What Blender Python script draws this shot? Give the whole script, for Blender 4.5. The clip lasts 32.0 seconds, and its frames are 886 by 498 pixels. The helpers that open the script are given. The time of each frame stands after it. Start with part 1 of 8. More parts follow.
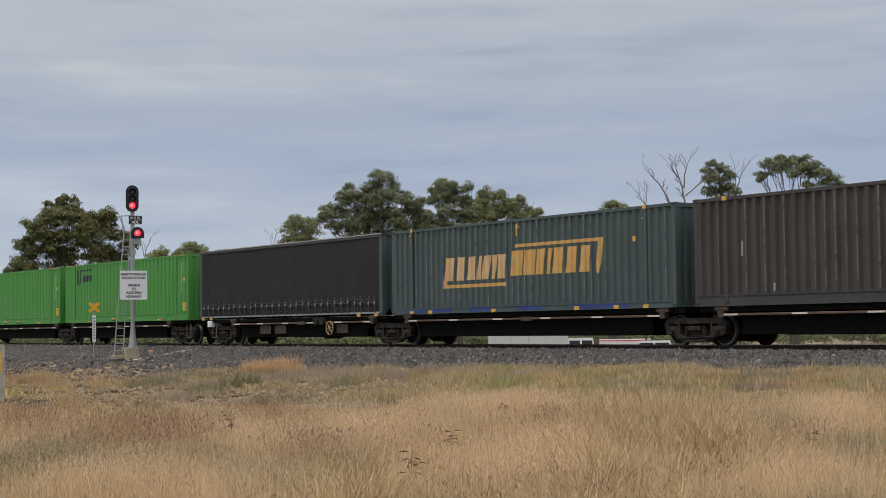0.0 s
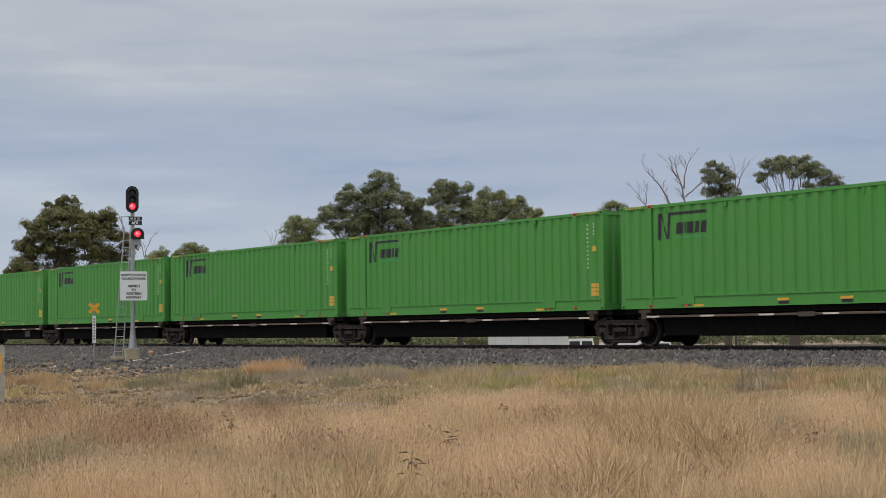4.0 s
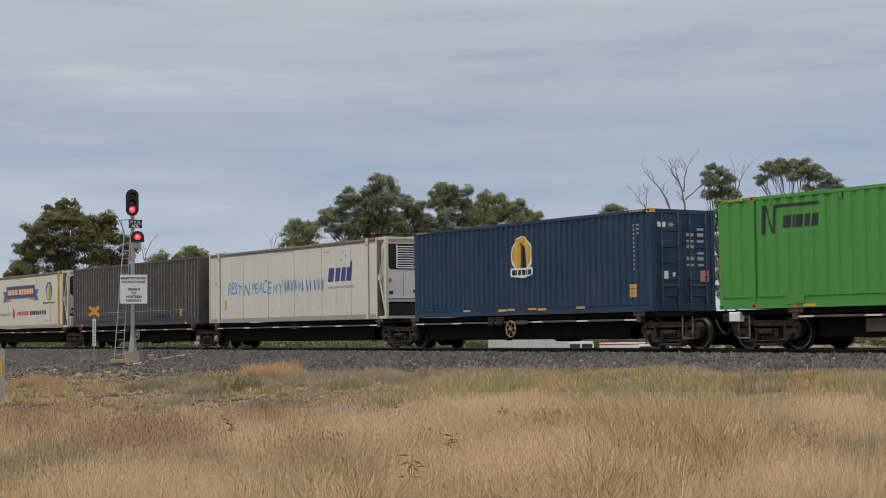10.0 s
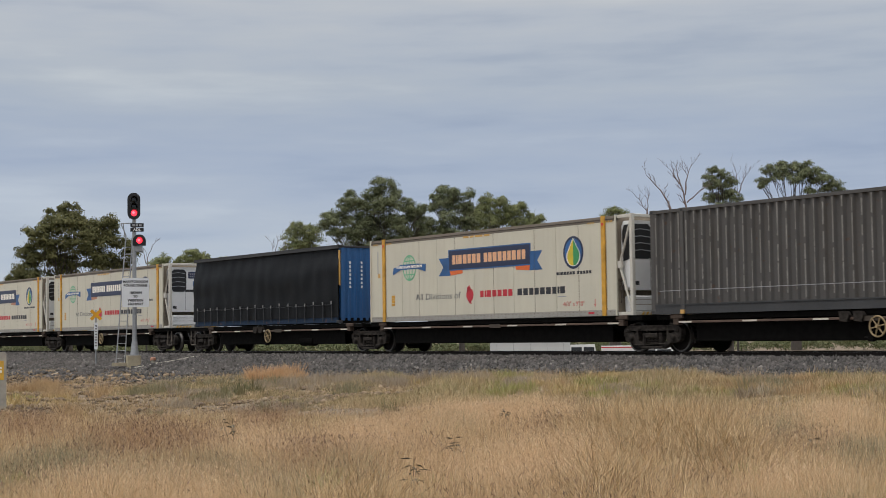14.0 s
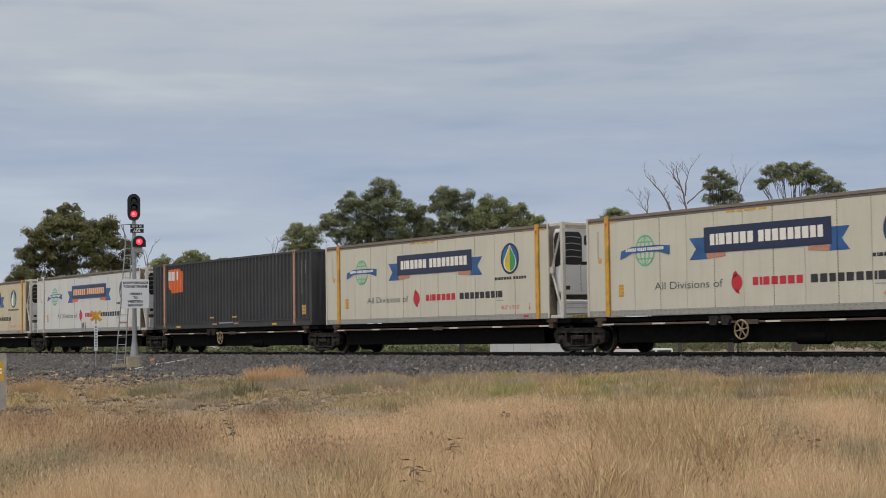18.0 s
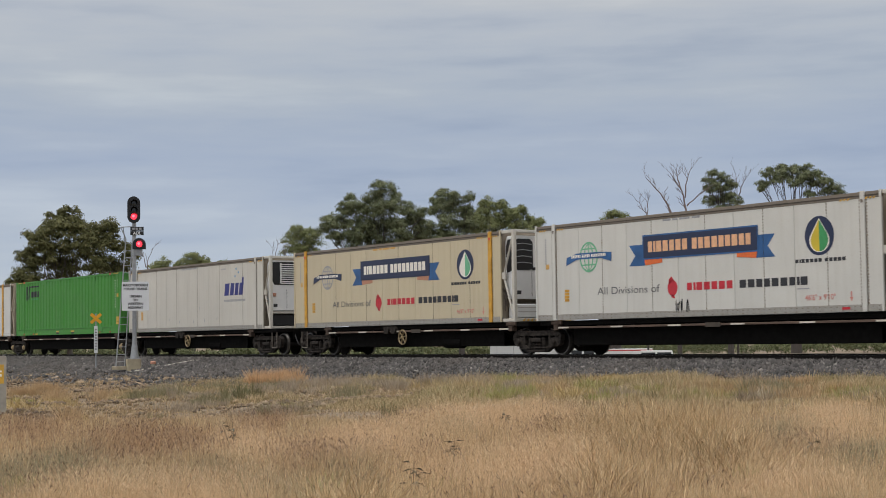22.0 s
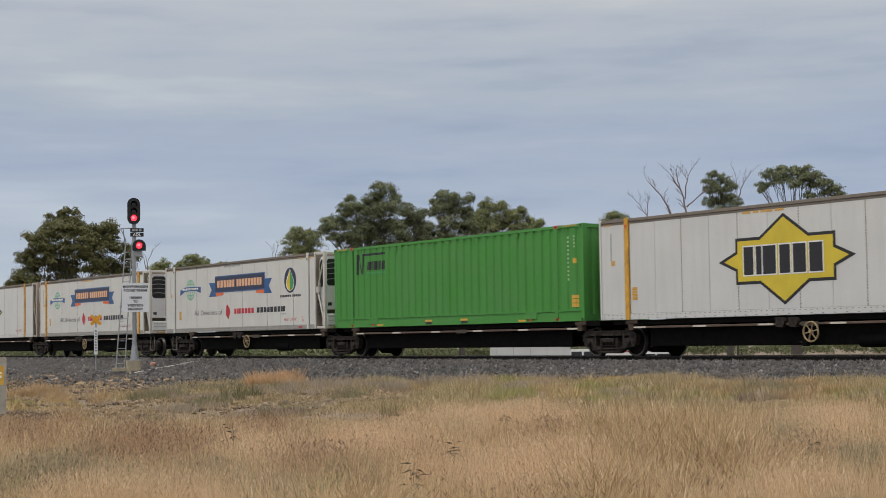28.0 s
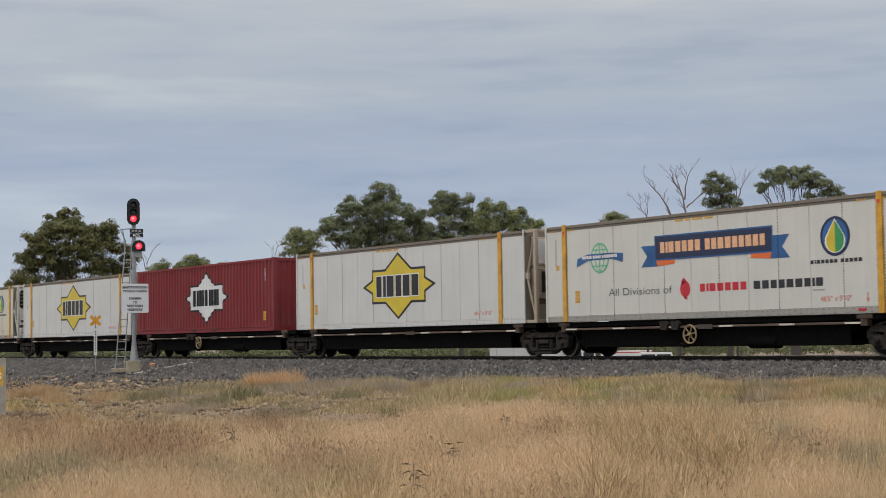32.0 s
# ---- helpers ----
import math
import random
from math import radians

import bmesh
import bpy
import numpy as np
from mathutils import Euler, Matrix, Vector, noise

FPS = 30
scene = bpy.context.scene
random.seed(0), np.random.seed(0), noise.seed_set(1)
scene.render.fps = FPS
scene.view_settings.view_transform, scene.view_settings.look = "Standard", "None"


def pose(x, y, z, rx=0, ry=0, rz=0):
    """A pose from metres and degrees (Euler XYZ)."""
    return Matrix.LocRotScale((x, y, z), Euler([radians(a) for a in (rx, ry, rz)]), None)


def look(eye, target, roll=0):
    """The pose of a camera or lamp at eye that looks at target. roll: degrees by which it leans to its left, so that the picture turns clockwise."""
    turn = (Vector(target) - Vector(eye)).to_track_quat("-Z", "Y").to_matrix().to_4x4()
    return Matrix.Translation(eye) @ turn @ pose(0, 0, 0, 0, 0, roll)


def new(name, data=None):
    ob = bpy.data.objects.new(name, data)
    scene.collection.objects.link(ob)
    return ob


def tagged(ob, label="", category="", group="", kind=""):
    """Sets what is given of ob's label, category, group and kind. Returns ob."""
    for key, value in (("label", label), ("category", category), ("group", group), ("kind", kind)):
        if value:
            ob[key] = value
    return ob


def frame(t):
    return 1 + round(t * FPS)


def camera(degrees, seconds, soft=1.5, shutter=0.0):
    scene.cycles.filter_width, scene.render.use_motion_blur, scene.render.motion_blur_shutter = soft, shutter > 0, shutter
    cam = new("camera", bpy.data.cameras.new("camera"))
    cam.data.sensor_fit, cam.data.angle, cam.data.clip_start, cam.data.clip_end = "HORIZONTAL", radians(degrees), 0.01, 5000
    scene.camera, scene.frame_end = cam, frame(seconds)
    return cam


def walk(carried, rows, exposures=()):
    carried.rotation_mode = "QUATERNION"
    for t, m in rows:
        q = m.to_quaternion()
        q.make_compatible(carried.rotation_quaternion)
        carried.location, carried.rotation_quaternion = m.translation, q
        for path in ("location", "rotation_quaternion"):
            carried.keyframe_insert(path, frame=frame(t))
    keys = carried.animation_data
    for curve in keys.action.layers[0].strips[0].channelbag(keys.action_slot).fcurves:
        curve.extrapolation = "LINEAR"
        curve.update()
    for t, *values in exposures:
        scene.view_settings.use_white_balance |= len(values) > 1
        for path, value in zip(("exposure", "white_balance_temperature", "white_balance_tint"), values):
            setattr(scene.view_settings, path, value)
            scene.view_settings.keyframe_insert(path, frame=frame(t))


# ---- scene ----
# The railway runs along X, the train goes towards +X; z = 0 is the top of the rails.
EYE = Vector((0.0, 0.0, 0.537))
FOCAL = 2826.0                      # focal length for a picture 1568 wide
AXIS, PITCH, ROLL = 34.189, 3.087, -0.772   # degrees: heading off the track, tilt up, lean
cam = camera(math.degrees(2 * math.atan(784 / FOCAL)), 32.0, soft=0.6, shutter=0.12)


def view(side, drop):
    """The tripod head's pose: small drifts sideways and up, in units of 1 / FOCAL."""
    a = radians(AXIS) - side / FOCAL
    b = radians(PITCH) + drop / FOCAL
    way = Vector((-math.cos(a) * math.cos(b), math.sin(a) * math.cos(b), math.sin(b)))
    return look(EYE, EYE + way * 50, ROLL - 0.0085 * drop)


DRIFT = [(0, -2.8, -11.1), (1, -2.8, -9.7), (2, -2.8, -8.7), (3, -2.8, -9.7), (3.5, -2.8, -9.9), (5.5, -2.8, -7.8),
         (6, -2.8, -6.5), (7, -2.8, -4.8), (8, -2.8, -4.2), (9, -2.8, -5.0), (10, -2.8, -4.6), (11, -2.8, -2.6),
         (12, -2.8, -1.8), (12.5, -1.2, -1.0), (13, 0, -0.2), (14, 0, 1.1), (14.5, 0, 1.5), (16.5, -0.1, 1.9),
         (17, -0.1, 2.6), (18, -0.1, 3.0), (19, -0.1, 3.6), (20, -0.1, 5.5), (21, -0.1, 6.1), (22, -0.2, 6.9),
         (23, -0.2, 7.8), (24, -0.2, 8.0), (25, -0.2, 8.2), (25.5, -0.2, 8.5), (27.5, -0.2, 9.0), (28, -0.3, 9.3),
         (29, -0.3, 10.3), (30, -0.3, 10.4), (31, -0.5, 10.2), (32, -1.0, 10.4)]
walk(cam, [(t, view(a, b)) for t, a, b in DRIFT])


def run(t):
    """How far the train has come, in metres, from where it is at 13 s."""
    return 10.86 * (t - 13) + 0.00155 * (t - 13) ** 2


# ---- light ----
SUN_UP, SUN_TURN = 68.0, 215.0      # elevation; compass turn of the sun, degrees
scene.view_settings.exposure = 0.0


def make_world():
    w = bpy.data.worlds.new("overcast")
    w.use_nodes = True
    scene.world = w
    n, l = w.node_tree.nodes, w.node_tree.links
    n.clear()
    out, bg = n.new("ShaderNodeOutputWorld"), n.new("ShaderNodeBackground")
    sky = n.new("ShaderNodeTexSky")
    sky.sky_type, sky.sun_disc = "NISHITA", False
    sky.sun_elevation, sky.sun_rotation = radians(SUN_UP), radians(SUN_TURN)
    dim = n.new("ShaderNodeMixRGB")
    dim.blend_type, dim.inputs[0].default_value, dim.inputs[2].default_value = "MULTIPLY", 1, (0.1, 0.1, 0.1, 1)
    l.new(sky.outputs[0], dim.inputs[1])
    co, sep = n.new("ShaderNodeTexCoord"), n.new("ShaderNodeSeparateXYZ")
    l.new(co.outputs["Generated"], sep.inputs[0])

    def ramp(stops, source):
        r = n.new("ShaderNodeValToRGB")
        while len(r.color_ramp.elements) < len(stops):
            r.color_ramp.elements.new(0.5)
        for e, (p, c) in zip(r.color_ramp.elements, stops):
            e.position, e.color = p, (*c, 1)
        l.new(source, r.inputs[0])
        return r.outputs[0]

    # cloud deck: layer upon layer towards the horizon, brighter overhead
    high = ramp([(0.0, (0.50, 0.56, 0.64)), (0.04, (0.477, 0.541, 0.628)), (0.085, (0.413, 0.477, 0.588)), (0.12, (0.378, 0.442, 0.558)),
                 (0.155, (0.43, 0.48, 0.55)), (0.21, (0.50, 0.53, 0.57)), (0.45, (0.92, 0.94, 0.97)), (1.0, (1.9, 1.88, 1.85))], sep.outputs[2])
    parts = []
    for size, stretch, turn in ((2.4, 13.0, 0.15), (5.5, 9.0, -0.1), (17.0, 6.0, 0.05)):
        m, t = n.new("ShaderNodeMapping"), n.new("ShaderNodeTexNoise")
        m.inputs["Scale"].default_value = (1, 1, stretch)
        m.inputs["Rotation"].default_value = (0.02, turn * 0.1, 0.6)
        t.inputs["Scale"].default_value, t.inputs["Detail"].default_value = size, 5
        l.new(co.outputs["Generated"], m.inputs[0])
        l.new(m.outputs[0], t.inputs[0])
        parts.append(t.outputs[0])
    mixed = parts[0]
    for p, amount in zip(parts[1:], (0.45, 0.2)):
        x = n.new("ShaderNodeMixRGB")
        x.inputs[0].default_value = amount
        l.new(mixed, x.inputs[1])
        l.new(p, x.inputs[2])
        mixed = x.outputs[0]
    veil = ramp([(0.34, (0.78, 0.82, 0.90)), (0.46, (0.96, 0.97, 0.995)), (0.54, (1.03, 1.02, 1.01)), (0.66, (1.22, 1.18, 1.11))], mixed)
    cloud = n.new("ShaderNodeMixRGB")
    cloud.blend_type, cloud.inputs[0].default_value = "MULTIPLY", 1
    l.new(high, cloud.inputs[1])
    l.new(veil, cloud.inputs[2])
    cover = n.new("ShaderNodeMixRGB")
    cover.inputs[0].default_value = 0.93
    l.new(dim.outputs[0], cover.inputs[1])
    l.new(cloud.outputs[0], cover.inputs[2])
    l.new(cover.outputs[0], bg.inputs[0])
    bg.inputs[1].default_value = 1.0
    l.new(bg.outputs[0], out.inputs[0])


make_world()
sun = new("sun", bpy.data.lights.new("sun", "SUN"))
sun.data.energy, sun.data.angle, sun.data.color = 1.2, radians(20), (1.0, 0.96, 0.9)
_a, _e = radians(-115), radians(SUN_UP)     # it stands behind the viewer, over the field
sun.matrix_world = look((0, 0, 60), Vector((0, 0, 60)) - 10 * Vector((math.cos(_a) * math.cos(_e), math.sin(_a) * math.cos(_e), math.sin(_e))))

# ---- materials ----
def nodes_of(name):
    m = bpy.data.materials.new(name)
    m.use_nodes = True
    n = m.node_tree.nodes
    return m, n, m.node_tree.links, n["Principled BSDF"]


def noise_node(n, l, vec, scale, detail=4, stretch=None):
    t = n.new("ShaderNodeTexNoise")
    t.inputs["Scale"].default_value, t.inputs["Detail"].default_value = scale, detail
    if stretch:
        m = n.new("ShaderNodeMapping")
        m.inputs["Scale"].default_value = stretch
        l.new(vec, m.inputs[0])
        vec = m.outputs[0]
    l.new(vec, t.inputs[0])
    return t.outputs[0]


def ramp_node(n, l, source, stops):
    r = n.new("ShaderNodeValToRGB")
    while len(r.color_ramp.elements) < len(stops):
        r.color_ramp.elements.new(0.5)
    for e, (p, c) in zip(r.color_ramp.elements, stops):
        e.position, e.color = p, (*c, 1) if len(c) == 3 else c
    l.new(source, r.inputs[0])
    return r.outputs[0]


def mix_node(n, l, fac, a, b, blend="MIX"):
    x = n.new("ShaderNodeMixRGB")
    x.blend_type = blend
    for i, v in ((0, fac), (1, a), (2, b)):
        if isinstance(v, (int, float)):
            x.inputs[i].default_value = v
        elif isinstance(v, tuple):
            x.inputs[i].default_value = (*v, 1)
        else:
            l.new(v, x.inputs[i])
    return x.outputs[0]


def bump_node(n, l, b, height, strength, distance=0.01):
    u = n.new("ShaderNodeBump")
    u.inputs["Strength"].default_value, u.inputs["Distance"].default_value = strength, distance
    l.new(height, u.inputs["Height"])
    l.new(u.outputs[0], b.inputs["Normal"])


def paint(name, rgb, rough=0.5, grime=0.35, dirt=(0.10, 0.08, 0.06), streak=0.5, metal=0.0, spots=0.0, spec=0.3, fade=0.03):
    """Painted steel: faded patches, streaks that run down, fine grime."""
    m, n, l, b = nodes_of(name)
    co = n.new("ShaderNodeTexCoord").outputs["Object"]
    info = n.new("ShaderNodeObjectInfo")
    off, mul, shift = n.new("ShaderNodeCombineXYZ"), n.new("ShaderNodeMath"), n.new("ShaderNodeVectorMath")
    mul.operation, mul.inputs[1].default_value = "MULTIPLY", 37.0
    l.new(info.outputs["Random"], mul.inputs[0])
    l.new(mul.outputs[0], off.inputs[0])
    l.new(co, shift.inputs[0])
    l.new(off.outputs[0], shift.inputs[1])
    vec = shift.outputs[0]
    big = noise_node(n, l, vec, 0.7, 5)
    runs = noise_node(n, l, vec, 2.2, 6, (2.6, 2.6, 0.16))
    fine = noise_node(n, l, vec, 26, 4)
    faded = mix_node(n, l, ramp_node(n, l, big, [(0.3, (0, 0, 0)), (0.75, (1, 1, 1))]), rgb, tuple(min(1, c * 0.86 + fade) for c in rgb))
    streaks = ramp_node(n, l, runs, [(0.48, (0, 0, 0)), (0.78, (streak, streak, streak))])
    dirty = mix_node(n, l, streaks, faded, tuple(0.5 * (c + d) * 0.9 for c, d in zip(rgb, dirt)))
    gr = ramp_node(n, l, fine, [(0.5, (0, 0, 0)), (0.82, (grime, grime, grime))])
    col = mix_node(n, l, gr, dirty, dirt)
    if spots:
        chips = noise_node(n, l, vec, 5.5, 8)
        col = mix_node(n, l, ramp_node(n, l, chips, [(0.66, (0, 0, 0)), (0.72, (spots, spots, spots))]), col, (0.13, 0.055, 0.025))
    l.new(col, b.inputs["Base Color"])
    l.new(ramp_node(n, l, fine, [(0.3, (rough,) * 3), (0.8, (min(1, rough + 0.25),) * 3)]), b.inputs["Roughness"])
    b.inputs["Metallic"].default_value, b.inputs["Specular IOR Level"].default_value = metal, spec
    bump_node(n, l, b, big, 0.25, 0.02)
    return m


def plain(name, rgb, rough=0.6, metal=0.0, var=0.15, scale=12.0, bump=0.0, emit=0.0, spec=0.5):
    """A small thing's stuff, with a little mottling."""
    m, n, l, b = nodes_of(name)
    co = n.new("ShaderNodeTexCoord").outputs["Object"]
    t = noise_node(n, l, co, scale, 5)
    c = ramp_node(n, l, t, [(0.25, tuple(x * (1 - var) for x in rgb)), (0.8, tuple(min(1, x * (1 + var)) for x in rgb))])
    l.new(c, b.inputs["Base Color"])
    b.inputs["Roughness"].default_value, b.inputs["Metallic"].default_value = rough, metal
    b.inputs["Specular IOR Level"].default_value = spec
    if bump:
        bump_node(n, l, b, t, bump, 0.02)
    if emit:
        b.inputs["Emission Color"].default_value = (*rgb, 1)
        b.inputs["Emission Strength"].default_value = emit
    return m


M = {}
M["green"] = paint("green_paint", (0.066, 0.276, 0.045), 0.5, 0.14, (0.05, 0.13, 0.03), 0.35)
M["slate"] = paint("slate_paint", (0.058, 0.086, 0.086), 0.55, 0.4, (0.07, 0.07, 0.06), 0.5, spots=0.3)
M["umber"] = paint("umber_paint", (0.050, 0.044, 0.041), 0.6, 0.45, (0.09, 0.07, 0.055), 0.5, spots=0.6)
M["grey"] = paint("grey_paint", (0.080, 0.075, 0.071), 0.6, 0.4, (0.09, 0.07, 0.05), 0.6, spots=0.4)
M["charcoal"] = paint("charcoal_paint", (0.045, 0.046, 0.048), 0.55, 0.35, (0.06, 0.05, 0.05), 0.4)
M["navy"] = paint("navy_paint", (0.0125, 0.043, 0.090), 0.5, 0.3, (0.035, 0.045, 0.055), 0.35, spots=0.3, spec=0.2)
M["blue"] = paint("blue_paint", (0.020, 0.105, 0.280), 0.5, 0.3, (0.06, 0.06, 0.06), 0.4, spots=0.3)
M["red"] = paint("red_paint", (0.235, 0.022, 0.026), 0.5, 0.25, (0.08, 0.03, 0.03), 0.4)
M["cream"] = paint("cream_panel", (0.64, 0.60, 0.485), 0.42, 0.22, (0.42, 0.34, 0.22), 0.3)
M["tan"] = paint("tan_panel", (0.61, 0.525, 0.36), 0.45, 0.25, (0.40, 0.29, 0.16), 0.35)
M["white"] = paint("white_panel", (0.665, 0.65, 0.60), 0.42, 0.2, (0.45, 0.40, 0.32), 0.25)
M["rand"] = paint("aged_white_panel", (0.63, 0.60, 0.535), 0.45, 0.3, (0.36, 0.30, 0.22), 0.35)
M["alu"] = paint("aluminium", (0.42, 0.40, 0.36), 0.45, 0.35, (0.20, 0.16, 0.11), 0.6, metal=0.4)
M["toprail"] = paint("weathered_rail", (0.21, 0.18, 0.145), 0.6, 0.4, (0.14, 0.09, 0.05), 0.7, spots=0.5)
M["gold"] = plain("gold_vinyl", (0.62, 0.36, 0.10), 0.5, var=0.12, scale=3)
M["peach_gold"] = plain("pale_gold_vinyl", (0.62, 0.42, 0.20), 0.5, var=0.12, scale=3)
M["ochre"] = plain("ochre_strip", (0.64, 0.33, 0.035), 0.5, var=0.35, scale=4)
M["yellow"] = plain("yellow_vinyl", (0.66, 0.50, 0.04), 0.45, var=0.12, scale=2)
M["amber"] = plain("amber_label", (0.66, 0.38, 0.05), 0.5)
M["black"] = plain("black_vinyl", (0.018, 0.018, 0.020), 0.45)
M["ink"] = plain("dark_ink", (0.03, 0.03, 0.035), 0.5)
M["inksoft"] = plain("worn_ink", (0.11, 0.11, 0.115), 0.55)
M["inkfade"] = plain("faded_ink", (0.33, 0.33, 0.34), 0.6)
M["ribbon"] = plain("ribbon_blue", (0.030, 0.115, 0.30), 0.4, var=0.35, scale=1.5)
M["night"] = plain("ribbon_navy", (0.020, 0.030, 0.075), 0.4)
M["orange"] = plain("orange_vinyl", (0.78, 0.16, 0.035), 0.45)
M["peach"] = plain("peach_vinyl", (0.80, 0.45, 0.25), 0.45)
M["salmon"] = plain("salmon_strip", (0.50, 0.24, 0.15), 0.55, var=0.2)
M["crimson"] = plain("crimson_vinyl", (0.55, 0.025, 0.04), 0.45)
M["pink"] = plain("pink_stencil", (0.62, 0.24, 0.20), 0.5)
M["leaf"] = plain("leaf_green_vinyl", (0.05, 0.30, 0.10), 0.45)
M["teal"] = plain("globe_green", (0.16, 0.46, 0.26), 0.45)
M["sky_blue"] = plain("spray_blue", (0.05, 0.30, 0.52), 0.6)
M["indigo"] = plain("indigo_vinyl", (0.03, 0.035, 0.20), 0.45)
M["paper"] = plain("white_vinyl", (0.78, 0.78, 0.76), 0.45, var=0.05)
M["chalk"] = plain("faded_white_marks", (0.42, 0.52, 0.38), 0.5)
M["letter"] = plain("pale_letter", (0.85, 0.80, 0.70), 0.45, var=0.05)
M["rub_grey"] = plain("rubbed_grey", (0.205, 0.192, 0.175), 0.7, var=0.4, scale=4)
M["rub_umber"] = plain("rubbed_umber", (0.125, 0.108, 0.094), 0.7, var=0.5, scale=4)
M["rub_slate"] = plain("rubbed_slate", (0.125, 0.158, 0.155), 0.7, var=0.4, scale=4)
M["bar_steel"] = plain("worn_bar_steel", (0.085, 0.095, 0.11), 0.6, 0.2, 0.5, 6)
M["blue_worn"] = paint("worn_blue_rail", (0.008, 0.030, 0.07), 0.6, 0.7, (0.012, 0.011, 0.010), 0.9, spots=0.9, fade=0.005)
M["blue_rail"] = plain("blue_rail", (0.02, 0.045, 0.20), 0.5, var=0.3, scale=2)
M["redspot"] = plain("red_casting", (0.62, 0.06, 0.03), 0.55)
M["curtain"] = paint("brown_curtain", (0.0235, 0.0215, 0.0215), 0.75, 0.3, (0.04, 0.035, 0.033), 0.3, spec=0.2, fade=0.014)
M["tarp"] = paint("black_tarpaulin", (0.0042, 0.005, 0.006), 0.42, 0.15, (0.008, 0.008, 0.008), 0.25, spec=0.15, fade=0.002)
M["strap"] = plain("strap_webbing", (0.055, 0.052, 0.051), 0.7)
M["buckle"] = plain("buckle_steel", (0.32, 0.31, 0.30), 0.4, 0.6)
# near-black, barely glossy steel of the underframe
M["iron"] = plain("near_black_steel", (0.0065, 0.006, 0.0055), 0.9, 0.0, 0.4, 6, 0.2, spec=0.05)
M["cast"] = plain("rusty_casting", (0.034, 0.028, 0.0235), 0.85, 0.0, 0.75, 9, 0.5, spec=0.2)
M["pedestal"] = plain("rusty_pedestal", (0.085, 0.06, 0.046), 0.85, 0.0, 0.5, 6, 0.3, spec=0.2)
M["step_iron"] = plain("dusty_step_iron", (0.16, 0.135, 0.11), 0.75, 0.0, 0.4, 6)
M["clean_white"] = paint("clean_white_panel", (0.655, 0.65, 0.622), 0.42, 0.16, (0.42, 0.38, 0.32), 0.25)
M["seam"] = plain("seam_rivets", (0.24, 0.19, 0.135), 0.7, var=0.5, scale=9)
M["wheel"] = plain("wheel_steel", (0.012, 0.010, 0.009), 0.7, 0.0, 0.4, 4, spec=0.2)
M["tread"] = plain("polished_tread", (0.16, 0.15, 0.14), 0.4, 0.8, 0.2)
M["rustbar"] = plain("rusty_rail", (0.115, 0.075, 0.055), 0.75, 0.1, 0.35, 2)
M["stripe"] = plain("reflector_white", (0.62, 0.57, 0.48), 0.5, var=0.15)
M["rim"] = plain("ivory_paint", (0.33, 0.24, 0.125), 0.6, var=0.35, scale=5)
M["plate"] = plain("grimy_plate", (0.062, 0.048, 0.036), 0.7, var=0.4, scale=3)
M["sealant"] = plain("grey_sealant", (0.22, 0.18, 0.13), 0.6, var=0.25, scale=3)
M["shell"] = plain("unit_shell", (0.72, 0.72, 0.71), 0.35, var=0.06, scale=3)
M["frame_white"] = paint("frame_white", (0.62, 0.59, 0.52), 0.5, 0.3, (0.25, 0.16, 0.09), 0.5, spots=0.3)
M["rust_nose"] = paint("rusty_nose", (0.44, 0.37, 0.29), 0.65, 0.4, (0.14, 0.08, 0.05), 0.7, spots=0.6)
M["grille"] = plain("grille_black", (0.012, 0.012, 0.013), 0.5)
M["rail_steel"] = plain("rail_steel", (0.022, 0.018, 0.016), 0.8, 0.0, 0.3, 3, spec=0.2)
M["rail_top"] = plain("rail_head", (0.40, 0.38, 0.36), 0.28, 0.9, 0.1)
M["concrete"] = plain("concrete", (0.36, 0.33, 0.28), 0.85, 0.0, 0.25, 5, 0.5)
M["sandstone"] = plain("weathered_sandstone", (0.27, 0.19, 0.115), 0.9, 0.0, 0.35, 6, 0.5)
M["old_concrete"] = plain("old_concrete", (0.40, 0.34, 0.235), 0.88, 0.0, 0.35, 3, 0.6)
M["galv"] = plain("galvanised_steel", (0.34, 0.35, 0.36), 0.5, 0.4, 0.15, 8)
M["signal_black"] = plain("signal_black", (0.012, 0.012, 0.013), 0.45)
M["lens_dark"] = plain("dark_lens", (0.03, 0.035, 0.035), 0.1)
M["lens_red"] = plain("lit_red_lens", (1.0, 0.03, 0.05), 0.2, var=0.0, emit=2.6)
M["lens_glow"] = plain("lit_red_core", (1.0, 0.12, 0.16), 0.2, var=0.0, emit=2.6)
M["sign_white"] = plain("sign_white", (0.76, 0.77, 0.78), 0.35, var=0.04, scale=3)
M["cross_yellow"] = plain("cross_yellow", (0.80, 0.38, 0.02), 0.5, var=0.1)


